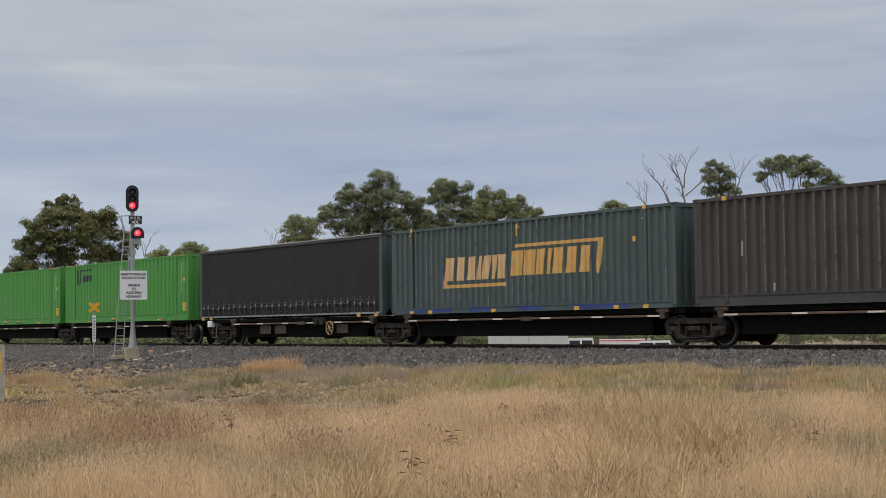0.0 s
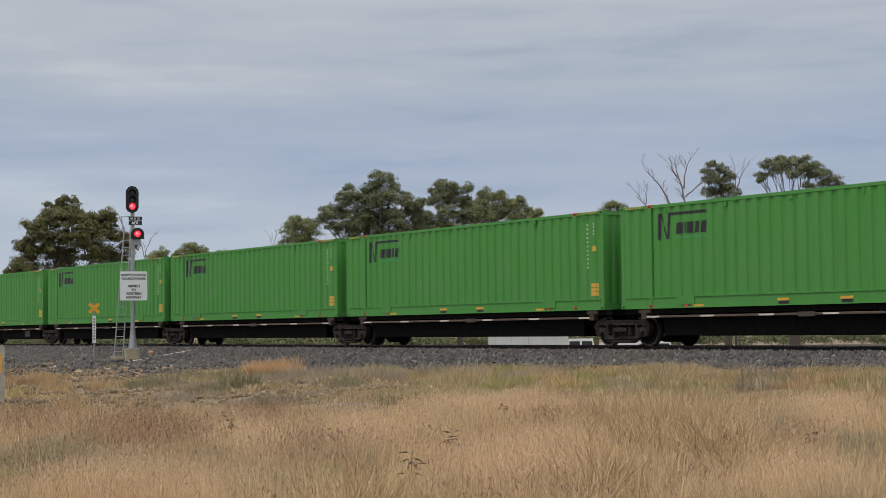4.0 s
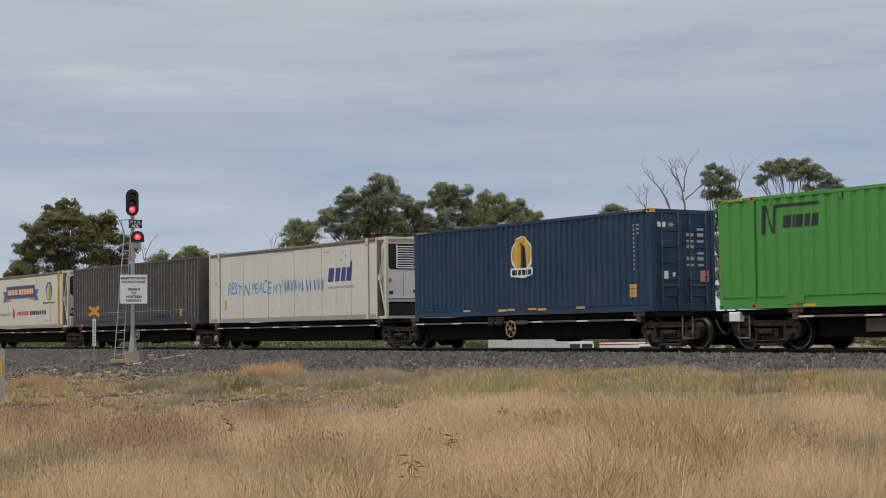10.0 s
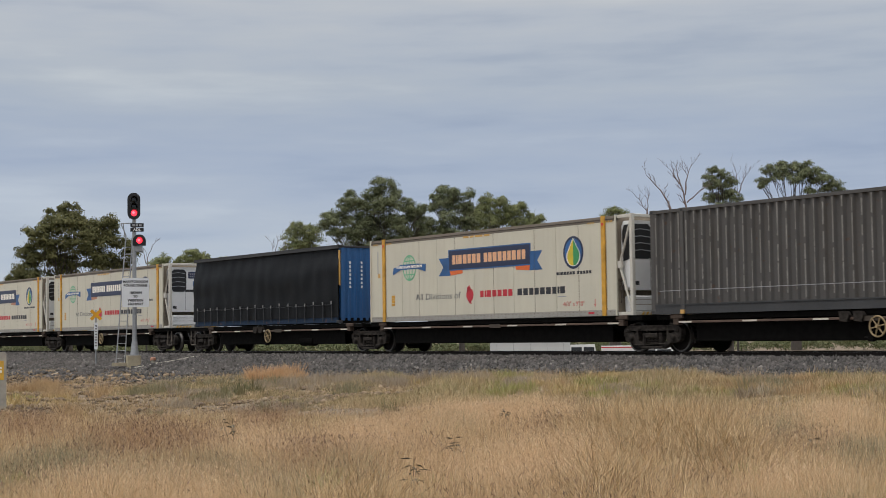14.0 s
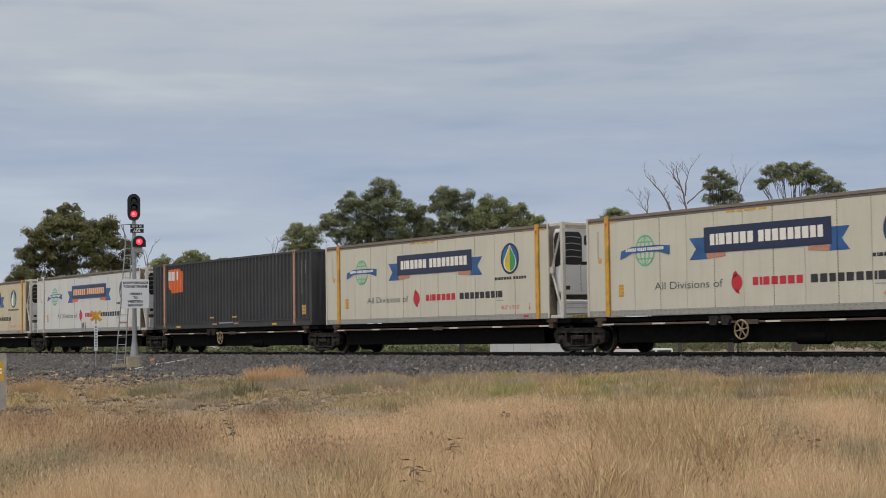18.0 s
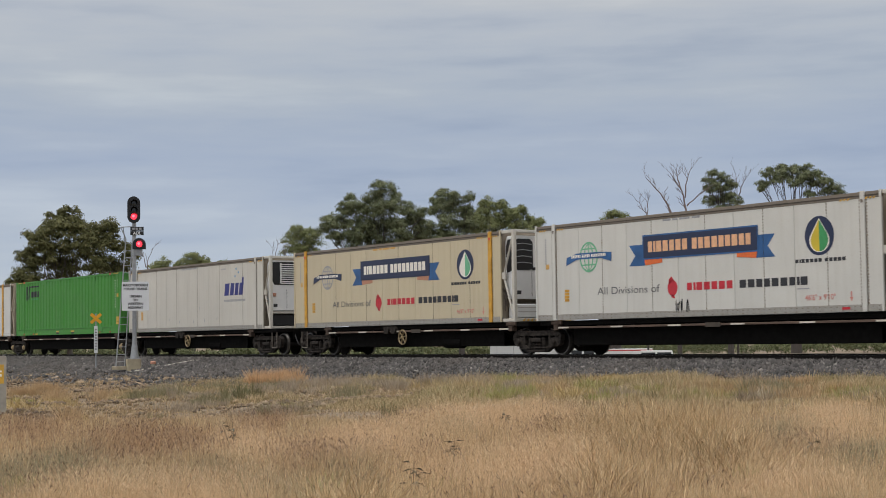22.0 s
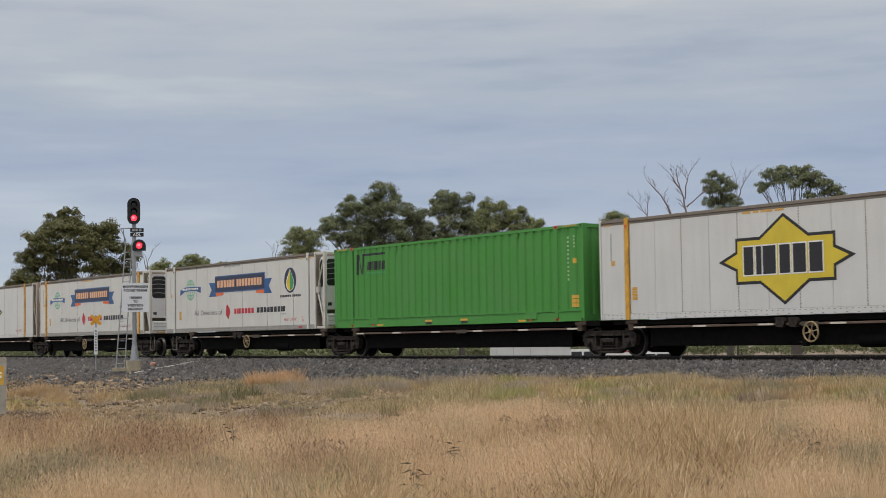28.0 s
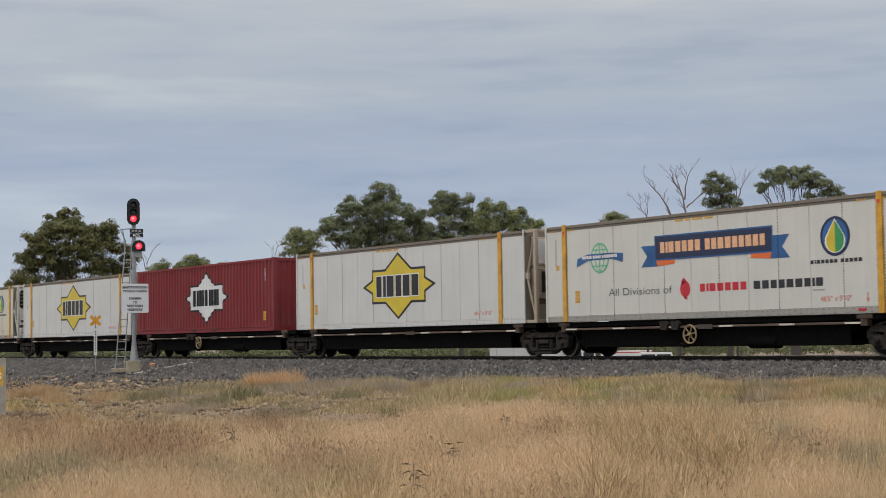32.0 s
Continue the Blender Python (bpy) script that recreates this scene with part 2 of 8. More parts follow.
# ---- mesh tools ----
class Mesh:
    """Collects vertices and faces of one part."""

    def __init__(self):
        self.v, self.f, self.k = [], [], []

    def add(self, verts, faces, k=0):
        o = len(self.v)
        self.v += [tuple(p) for p in verts]
        self.f += [tuple(o + i for i in f) for f in faces]
        self.k += [k] * len(faces)
        return self

    def box(self, x0, x1, y0, y1, z0, z1, c=0.0, k=0):
        """A box, with chamfered edges along its longest side where c is given."""
        if c <= 0:
            p = [(x, y, z) for x in (x0, x1) for y in (y0, y1) for z in (z0, z1)]
            return self.add(p, [(0, 1, 3, 2), (4, 6, 7, 5), (0, 4, 5, 1), (2, 3, 7, 6), (0, 2, 6, 4), (1, 5, 7, 3)], k)
        d = (x1 - x0, y1 - y0, z1 - z0)
        a = d.index(max(d))
        lo, hi = [(x0, x1), (y0, y1), (z0, z1)][a]
        (u0, u1), (w0, w1) = [r for i, r in enumerate([(x0, x1), (y0, y1), (z0, z1)]) if i != a]
        ring = [(u0 + c, w0), (u1 - c, w0), (u1, w0 + c), (u1, w1 - c), (u1 - c, w1), (u0 + c, w1), (u0, w1 - c), (u0, w0 + c)]
        return self.prism(ring, lo, hi, a, k)

    def prism(self, ring, lo, hi, axis, k=0):
        """A flat outline pushed along an axis; the outline's two numbers are the other axes in order."""
        def at(p, h):
            q = list(p)
            q.insert(axis, h)
            return q
        n = len(ring)
        self.add([at(p, lo) for p in ring] + [at(p, hi) for p in ring],
                 [tuple(range(n))[::-1], tuple(range(n, 2 * n))] + [(i, (i + 1) % n, n + (i + 1) % n, n + i) for i in range(n)], k)
        return self

    def tube(self, a, b, r0, r1=None, seg=8, k=0, caps=True):
        a, b = Vector(a), Vector(b)
        r1 = r0 if r1 is None else r1
        q = (b - a).to_track_quat("Z", "Y")
        ring = [Vector((math.cos(2 * math.pi * i / seg), math.sin(2 * math.pi * i / seg), 0)) for i in range(seg)]
        f = [(i, (i + 1) % seg, seg + (i + 1) % seg, seg + i) for i in range(seg)]
        if caps:
            f += [tuple(range(seg))[::-1], tuple(range(seg, 2 * seg))]
        return self.add([a + q @ (p * r0) for p in ring] + [b + q @ (p * r1) for p in ring], f, k)

    def ring(self, c, axis, r, w, seg=20, side=6, k=0):
        """A round hoop about an axis (0, 1 or 2)."""
        v, f = [], []
        for i in range(seg):
            a = 2 * math.pi * i / seg
            for j in range(side):
                b = 2 * math.pi * j / side
                rr, h = r + w * math.cos(b), w * math.sin(b)
                q = [rr * math.cos(a), rr * math.sin(a)]
                q.insert(axis, h)
                v.append(Vector(c) + Vector(q))
                f.append((i * side + j, ((i + 1) % seg) * side + j, ((i + 1) % seg) * side + (j + 1) % side, i * side + (j + 1) % side))
        return self.add(v, f, k)

    def lathe(self, c, axis, prof, seg=24, k=0):
        """A turned shape: prof holds (along the axis, radius)."""
        v, f = [], []
        for h, r in prof:
            for i in range(seg):
                a = 2 * math.pi * i / seg
                q = [r * math.cos(a), r * math.sin(a)]
                q.insert(axis, h)
                v.append(Vector(c) + Vector(q))
        for j in range(len(prof) - 1):
            for i in range(seg):
                f.append((j * seg + i, j * seg + (i + 1) % seg, (j + 1) * seg + (i + 1) % seg, (j + 1) * seg + i))
        n = len(prof)
        f += [tuple(range(seg))[::-1], tuple(range((n - 1) * seg, n * seg))]
        return self.add(v, f, k)

    def mesh(self, name, *mats):
        me = bpy.data.meshes.new(name)
        me.from_pydata(self.v, [], self.f)
        for m in mats:
            me.materials.append(m)
        if len(mats) > 1:
            me.polygons.foreach_set("material_index", self.k)
        b = bmesh.new()
        b.from_mesh(me)
        bmesh.ops.recalc_face_normals(b, faces=b.faces)
        b.to_mesh(me)
        b.free()
        return me


def part(name, data, parent, label="", at=None):
    """Links a mesh as one object under a thing or a part."""
    ob = new(name, data)
    ob.parent = parent
    if at is not None:
        ob.matrix_basis = at if isinstance(at, Matrix) else Matrix.Translation(at)
    return tagged(ob, label)


KEPT = {}


def shared(key, build):
    if key not in KEPT:
        KEPT[key] = build()
    return KEPT[key]


def box_mesh(name, mat, *dims):
    return shared((name, mat.name) + tuple(round(d, 4) for d in dims), lambda: Mesh().box(*dims).mesh(name, mat))


def smooth(me, angle=40):
    me.polygons.foreach_set("use_smooth", [True] * len(me.polygons))
    me.set_sharp_from_angle(angle=radians(angle))
    return me


# ---- ground ----
YC = 31.11          # middle of the track
TOE = 4.35          # from there to the foot of the ballast


def step(a, b, x):
    t = np.clip((x - a) / (b - a), 0, 1)
    return t * t * (3 - 2 * t)


def lumps(x, y):
    return (0.05 * np.sin(0.37 * x + 0.5 * y) * np.sin(0.29 * y - 0.2 * x) + 0.03 * np.sin(1.1 * x - 0.7 * y + 1) + 0.02 * np.sin(2.3 * y + 1.7 * x))


def height(x, y):
    """The ground's height, on numpy arrays."""
    d = np.abs(y - YC)
    foot = -0.80 + 0.26 * step(-50, -24, x)
    field = foot - (foot + 1.08) * step(25.5, 16, y) + lumps(x, y)
    away = -0.85 - 0.8 * step(37, 48, y) + 0.6 * lumps(0.4 * x, 0.4 * y)
    base = np.where(y < YC, field, away)
    slope = -0.21 + (base + 0.21) * np.clip((d - 1.95) / (TOE - 1.95), 0, 1)
    return np.where(d < 1.95, -0.21, slope)


def spread(lo, hi, pitch, far):
    a = list(np.arange(lo, hi + 1e-6, pitch))
    g = pitch
    while a[-1] < far:
        g *= 1.35
        a.append(a[-1] + g)
    g = pitch
    while a[0] > -far:
        g *= 1.35
        a.insert(0, a[0] - g)
    return np.array(a)


def earth_material():
    m, n, l, b = nodes_of("dry_earth")
    co = n.new("ShaderNodeTexCoord").outputs["Object"]
    big, mid, fine = noise_node(n, l, co, 0.22, 5), noise_node(n, l, co, 2.0, 6), noise_node(n, l, co, 22, 6)
    c = ramp_node(n, l, big, [(0.3, (0.11, 0.085, 0.056)), (0.55, (0.165, 0.12, 0.076)), (0.75, (0.12, 0.105, 0.06))])
    c = mix_node(n, l, ramp_node(n, l, mid, [(0.4, (0, 0, 0)), (0.75, (0.6, 0.6, 0.6))]), c, (0.15, 0.11, 0.07))
    c = mix_node(n, l, ramp_node(n, l, fine, [(0.4, (0, 0, 0)), (0.8, (0.5, 0.5, 0.5))]), c, (0.28, 0.21, 0.14))
    l.new(c, b.inputs["Base Color"])
    b.inputs["Roughness"].default_value = 0.95
    bump_node(n, l, b, fine, 0.8, 0.05)
    return m


def build_ground():
    xs, ys = spread(-112, 12, 0.7, 2600), spread(1.0, 37.0, 0.3, 2600)
    gx, gy = np.meshgrid(xs, ys)
    z = height(gx, gy)
    far = np.hypot(gx + 40, gy - 20)
    z = np.where(far > 150, np.where(gy > YC, -1.65, -1.1), z)
    v = np.stack([gx.ravel(), gy.ravel(), z.ravel()], 1)
    w, h = len(xs), len(ys)
    i = (np.arange(h - 1)[:, None] * w + np.arange(w - 1)[None, :]).ravel()
    me = bpy.data.meshes.new("ground")
    me.from_pydata(v.tolist(), [], np.stack([i, i + 1, i + 1 + w, i + w], 1).tolist())
    me.materials.append(earth_material())
    smooth(me, 60)
    tagged(new("ground", me), "dry earth and stubble of a flat paddock by the railway", "ground", kind="structure")


def many(name, verts, faces_per, nv, count, mat):
    """One mesh of count equal pieces: verts (count * nv, 3), faces_per a list of index tuples."""
    me = bpy.data.meshes.new(name)
    loops, starts, totals = [], [], []
    off = (np.arange(count) * nv)[:, None]
    per = np.concatenate([np.array(f) for f in faces_per])
    loops = (off + per[None, :]).ravel()
    sizes = np.tile(np.array([len(f) for f in faces_per]), count)
    starts = np.concatenate([[0], np.cumsum(sizes)[:-1]])
    me.vertices.add(len(verts))
    me.vertices.foreach_set("co", np.asarray(verts, dtype=np.float32).ravel())
    me.loops.add(len(loops))
    me.loops.foreach_set("vertex_index", loops.astype(np.int32))
    me.polygons.add(len(sizes))
    me.polygons.foreach_set("loop_start", starts.astype(np.int32))
    me.update(calc_edges=True)
    me.materials.append(mat)
    return me


def stone_material():
    m, n, l, b = nodes_of("crushed_basalt")
    geo = n.new("ShaderNodeNewGeometry").outputs["Random Per Island"]
    co = n.new("ShaderNodeTexCoord").outputs["Object"]
    c = ramp_node(n, l, geo, [(0.0, (0.026, 0.0235, 0.022)), (0.35, (0.048, 0.0435, 0.041)), (0.85, (0.088, 0.080, 0.075)), (0.98, (0.14, 0.127, 0.117)), (1.0, (0.24, 0.22, 0.20))])
    big = noise_node(n, l, co, 0.35, 4)
    c = mix_node(n, l, ramp_node(n, l, big, [(0.45, (0, 0, 0)), (0.7, (0.35, 0.35, 0.35))]), c, (0.085, 0.07, 0.058))
    l.new(c, b.inputs["Base Color"])
    b.inputs["Roughness"].default_value = 0.85
    return m


def build_ballast():
    rng = np.random.default_rng(4)
    oct_v = np.array([(1, 0, 0), (-1, 0, 0), (0, 1, 0), (0, -1, 0), (0, 0, 1), (0, 0, -1)], float)
    oct_f = [(0, 2, 4), (2, 1, 4), (1, 3, 4), (3, 0, 4), (2, 0, 5), (1, 2, 5), (3, 1, 5), (0, 3, 5)]
    n1, n2 = 62000, 10000
    r = np.concatenate([18 + 82 * rng.random(n1) ** 1.15, 18 + 90 * rng.random(n2)])
    x = -r
    y = np.concatenate([YC - 1.3 - 3.25 * rng.random(n1), YC - 1.4 + 2.9 * rng.random(n2)])
    fade = np.clip((y - (YC - TOE) + 0.25) / 1.1, 0.15, 1)
    keep = rng.random(len(y)) < np.where(y < YC - 1.3, fade, 1)
    x, y = x[keep], y[keep]
    n3 = 9000
    sx, sy = -78 + 36 * rng.random(n3), 19.5 + 7.5 * rng.random(n3)
    spill = rng.random(n3) < np.clip((sy - 20.5) / 5.5, 0, 1) * step(-42, -50, sx)
    x, y = np.concatenate([x, sx[spill]]), np.concatenate([y, sy[spill]])
    n = len(x)
    size = (0.046 + 0.044 * rng.random(n)) * (1 + np.clip((-x - 40) / 120, 0, 0.5))
    v = oct_v[None] * (0.75 + 0.5 * rng.random((n, 6, 1))) * size[:, None, None] * (0.55 + 0.9 * rng.random((n, 1, 3)))
    a, b = rng.random(n) * 6.283, rng.random(n) * 6.283
    ca, sa, cb, sb = np.cos(a), np.sin(a), np.cos(b), np.sin(b)
    rot = np.stack([np.stack([ca, -sa * cb, sa * sb], 1), np.stack([sa, ca * cb, -ca * sb], 1), np.stack([0 * a, sb, cb], 1)], 1)
    v = np.einsum("nij,nkj->nki", rot, v)
    v += np.stack([x, y, height(x, y) + 0.005 + 0.06 * rng.random(n)], 1)[:, None, :]
    me = many("ballast", v.reshape(-1, 3), oct_f, 6, n, stone_material())
    tagged(new("ballast", me), "grey crushed-stone ballast piled along the track", "ballast", kind="stuff")


def build_rubble():
    """Ochre earth clods and stones on the strip below the signal."""
    rng = np.random.default_rng(21)
    oct_v = np.array([(1, 0, 0), (-1, 0, 0), (0, 1, 0), (0, -1, 0), (0, 0, 1), (0, 0, -1)], float)
    oct_f = [(0, 2, 4), (2, 1, 4), (1, 3, 4), (3, 0, 4), (2, 0, 5), (1, 2, 5), (3, 1, 5), (0, 3, 5)]
    n = 52000
    x, y = -84 + 52 * rng.random(n), 12 + 16.2 * rng.random(n)
    p = patchy(x, y, 0.55, 2.6) + 0.25 * rng.normal(size=n)
    keep = (p > 0.45) & (y < 27.6 - 0.12 * np.clip(x + 60, 0, 20)) & (straw_edge(x, y) < -1)
    x, y = x[keep], y[keep]
    n = len(x)
    size = 0.02 + 0.05 * rng.random(n) ** 2.5 * 1.8
    v = oct_v[None] * (0.7 + 0.6 * rng.random((n, 6, 1))) * size[:, None, None] * np.array([1.3, 1.3, 0.7])
    a = rng.random(n) * 6.283
    vx = v[:, :, 0] * np.cos(a)[:, None] - v[:, :, 1] * np.sin(a)[:, None]
    vy = v[:, :, 0] * np.sin(a)[:, None] + v[:, :, 1] * np.cos(a)[:, None]
    v = np.stack([vx, vy, v[:, :, 2]], 2) + np.stack([x, y, height(x, y) + 0.02], 1)[:, None, :]
    m, nd, l, b = nodes_of("ochre_clods")
    geo = nd.new("ShaderNodeNewGeometry").outputs["Random Per Island"]
    l.new(ramp_node(nd, l, geo, [(0.0, (0.05, 0.036, 0.025)), (0.4, (0.14, 0.095, 0.058)), (0.8, (0.205, 0.142, 0.086)), (1.0, (0.27, 0.20, 0.13))]), b.inputs["Base Color"])
    b.inputs["Roughness"].default_value = 0.95
    me = many("earth_rubble", v.reshape(-1, 3), oct_f, 6, n, m)
    tagged(new("earth_rubble", me), "ochre earth clods and stones on the bank", "rubble", kind="stuff")


def build_track():
    track = tagged(new("railway_track"), "single railway track of worn steel rails on concrete sleepers", "railway track", kind="structure")
    track.location = (0, YC, 0)
    prof = [(-0.07, -0.172), (0.07, -0.172), (0.07, -0.16), (0.012, -0.14), (0.012, -0.05), (0.036, -0.036), (0.036, -0.006), (0.028, 0.0), (-0.028, 0.0), (-0.036, -0.006), (-0.036, -0.036), (-0.012, -0.05), (-0.012, -0.14), (-0.07, -0.16)]
    def rail():
        m = Mesh().prism(prof, -420, 380, 0)
        m.box(-420, 380, -0.026, 0.026, 0.0, 0.0012, k=1)
        return m.mesh("rail", M["rail_steel"], M["rail_top"])
    me = rail()
    for s in (-1, 1):
        part("rail", me, track, "dark rusty rail with a polished head", (0, s * 0.7535, 0))
    tie = Mesh().prism([(-1.3, -0.40), (1.3, -0.40), (1.28, -0.195), (0.55, -0.173), (0.3, -0.21), (-0.3, -0.21), (-0.55, -0.173), (-1.28, -0.195)], -0.12, 0.12, 0).mesh("sleeper", M["concrete"])
    for i in range(150):
        part("sleeper", tie, track, at=(-108 + 0.66 * i, 0, 0))


# ---- grass ----
def grass_material(name, tones, green, patch=0.12, seed=0.0):
    m, n, l, b = nodes_of(name)
    geo = n.new("ShaderNodeNewGeometry").outputs["Random Per Island"]
    co = n.new("ShaderNodeTexCoord").outputs["Object"]
    c = ramp_node(n, l, geo, [(i / (len(tones) - 1), t) for i, t in enumerate(tones)])
    p1 = noise_node(n, l, co, patch, 4, (1, 1.6, 0.01))
    p2 = noise_node(n, l, co, patch * 3.4, 4, (1, 1.5, 0.01))
    c = mix_node(n, l, ramp_node(n, l, p1, [(0.50, (0, 0, 0)), (0.68, (0.45, 0.45, 0.45))]), c, green)
    c = mix_node(n, l, ramp_node(n, l, p2, [(0.52, (0, 0, 0)), (0.72, (0.4, 0.4, 0.4))]), c, (0.22, 0.14, 0.085))
    l.new(c, b.inputs["Base Color"])
    b.inputs["Roughness"].default_value = 0.8
    return m


def blades(name, x, y, h, w, lean, mat, rng, label, bend=0.5, base=None):
    """Upright tapering blades, each a bent strip."""
    n = len(x)
    z = (height(x, y) if base is None else base) - 0.02
    a, t = rng.random(n) * 6.283, rng.random(n) * 6.283
    dx, dy = np.cos(a) * lean, np.sin(a) * lean
    ux, uy = np.cos(t) * w / 2, np.sin(t) * w / 2
    v = np.zeros((n, 5, 3))
    for k, (f, side, lift) in enumerate(((0, -1, 0), (0, 1, 0), (0.55, 0.85, 0.6), (0.55, -0.85, 0.6), (1, 0, 1.0))):
        q = f ** (1 + bend)
        v[:, k, 0] = x + dx * h * q + ux * side
        v[:, k, 1] = y + dy * h * q + uy * side
        v[:, k, 2] = z + h * lift * np.sqrt(np.maximum(0.05, 1 - (lean * f) ** 2 * 0.6))
    me = many(name, v.reshape(-1, 3), [(0, 1, 2, 3), (3, 2, 4)], 5, n, mat)
    return tagged(new(name, me), label, "grass", kind="stuff")


def patchy(x, y, s, seed):
    return 0.5 + 0.25 * (np.sin(s * x + seed) * np.cos(s * 1.3 * y - seed) + np.sin(s * 0.6 * (x + y) + 2 * seed) + 0.6 * np.sin(s * 2.1 * x - s * 1.7 * y + seed))


def tufts(name, x, y, r, per, h, width, flare, mat, rng, label, curl=0.5):
    """Tussocks: blades that fan out of common roots."""
    k = rng.integers(0, len(x), len(x) * per)
    a, d = rng.random(len(k)) * 6.283, 0.07 * rng.random(len(k)) * (1 + r[k] / 30)
    bx, by = x[k] + np.cos(a) * d, y[k] + np.sin(a) * d
    hh = h[k] * (0.45 + 0.75 * rng.random(len(k)))
    n = len(k)
    z = height(bx, by) - 0.02
    a = a + 0.9 * (rng.random(n) - 0.5)
    lean = flare * (0.25 + 1.0 * rng.random(n))
    t = rng.random(n) * 6.283
    w = (width + 0.00013 * r[k]) * (0.6 + 0.8 * rng.random(n))
    v = np.zeros((n, 5, 3))
    for i, (f, s) in enumerate(((0, -0.5), (0, 0.5), (0.6, 0.42), (0.6, -0.42), (1, 0))):
        q = f ** (1 + curl)
        v[:, i, 0] = bx + np.cos(a) * lean * hh * q + np.cos(t) * w * s
        v[:, i, 1] = by + np.sin(a) * lean * hh * q + np.sin(t) * w * s
        v[:, i, 2] = z + hh * (f - 0.35 * np.minimum(1, lean) ** 2 * f * f)
    me = many(name, v.reshape(-1, 3), [(0, 1, 2, 3), (3, 2, 4)], 5, n, mat)
    return tagged(new(name, me), label, "grass", kind="stuff")


def foot_line(x):
    """Where all growth ends before the ballast."""
    return YC - TOE - 0.45 + 0.4 * np.sin(0.9 * x) * np.sin(0.31 * x + 1)


def straw_edge(x, y):
    """Above zero inside the tall straw of the paddock, which ends before the rougher strip along the bank."""
    b = np.degrees(np.arctan2(y, -x))
    edge = np.interp(b, [10, 18.7, 23.6, 28.4, 34.2, 40.4, 46.4, 55], [33.5, 32.5, 31.0, 31.5, 32.0, 30.4, 28.6, 27.6])
    return edge + 0.9 * np.sin(0.55 * b) + 0.5 * np.sin(1.7 * b + 1) - np.hypot(x, y)


def spikes(name, x, y, h, w, lean, mat, rng, label):
    """Fine straight blades, one sliver each."""
    n = len(x)
    z = height(x, y) - 0.02
    a, t = rng.random(n) * 6.283, rng.random(n) * 6.283
    v = np.zeros((n, 3, 3))
    for i, (f, s) in enumerate(((0, -0.5), (0, 0.5), (1, 0))):
        v[:, i, 0] = x + np.cos(a) * lean * h * f + np.cos(t) * w * s
        v[:, i, 1] = y + np.sin(a) * lean * h * f + np.sin(t) * w * s
        v[:, i, 2] = z + h * f * np.sqrt(np.maximum(0.1, 1 - 0.7 * lean * lean))
    return tagged(new(name, many(name, v.reshape(-1, 3), [(0, 1, 2)], 3, n, mat)), label, "grass", kind="stuff")


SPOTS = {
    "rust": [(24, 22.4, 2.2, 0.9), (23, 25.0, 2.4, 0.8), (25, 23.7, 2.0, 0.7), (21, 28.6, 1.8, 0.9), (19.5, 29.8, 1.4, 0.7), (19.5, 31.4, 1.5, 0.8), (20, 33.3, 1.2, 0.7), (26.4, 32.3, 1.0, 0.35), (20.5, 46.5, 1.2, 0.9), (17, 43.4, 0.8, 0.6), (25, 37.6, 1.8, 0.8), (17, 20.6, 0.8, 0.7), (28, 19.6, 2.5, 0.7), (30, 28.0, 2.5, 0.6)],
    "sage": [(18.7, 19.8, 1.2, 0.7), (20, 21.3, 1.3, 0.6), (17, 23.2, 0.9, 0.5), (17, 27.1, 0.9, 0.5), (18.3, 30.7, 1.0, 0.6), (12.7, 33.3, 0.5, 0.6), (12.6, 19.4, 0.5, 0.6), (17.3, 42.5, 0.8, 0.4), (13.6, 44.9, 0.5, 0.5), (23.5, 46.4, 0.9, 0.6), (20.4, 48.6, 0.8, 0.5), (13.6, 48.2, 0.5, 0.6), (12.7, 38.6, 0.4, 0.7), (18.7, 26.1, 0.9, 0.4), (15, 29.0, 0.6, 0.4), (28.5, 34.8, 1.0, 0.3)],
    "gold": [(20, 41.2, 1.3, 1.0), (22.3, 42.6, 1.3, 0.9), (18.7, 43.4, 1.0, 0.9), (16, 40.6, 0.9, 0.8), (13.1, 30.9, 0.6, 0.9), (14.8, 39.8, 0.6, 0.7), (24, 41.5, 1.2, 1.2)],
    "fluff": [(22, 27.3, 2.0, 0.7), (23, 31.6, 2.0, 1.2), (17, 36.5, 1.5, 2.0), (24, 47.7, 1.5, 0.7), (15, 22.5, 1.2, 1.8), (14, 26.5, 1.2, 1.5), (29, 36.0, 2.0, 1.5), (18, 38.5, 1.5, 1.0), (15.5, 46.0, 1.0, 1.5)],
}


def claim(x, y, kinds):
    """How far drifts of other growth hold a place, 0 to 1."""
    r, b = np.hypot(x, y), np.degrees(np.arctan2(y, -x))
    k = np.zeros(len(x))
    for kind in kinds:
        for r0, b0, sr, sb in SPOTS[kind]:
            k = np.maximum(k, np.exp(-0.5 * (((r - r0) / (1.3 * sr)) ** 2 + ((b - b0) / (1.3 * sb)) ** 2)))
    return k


def heads(name, x, y, z, length, width, tilt, mat, rng, label):
    """Small seed heads, a pointed leaf shape each."""
    n = len(x)
    a, t = rng.random(n) * 6.283, rng.random(n) * 6.283
    lx, ly = np.cos(a) * tilt * length, np.sin(a) * tilt * length
    v = np.zeros((n, 4, 3))
    for i, (f, s) in enumerate(((0, 0), (0.45, 0.5), (1, 0), (0.45, -0.5))):
        v[:, i, 0] = x + lx * f + np.cos(t) * width * s
        v[:, i, 1] = y + ly * f + np.sin(t) * width * s
        v[:, i, 2] = z + length * f
    return tagged(new(name, many(name, v.reshape(-1, 3), [(0, 1, 2, 3)], 4, n, mat)), label, "grass", kind="stuff")


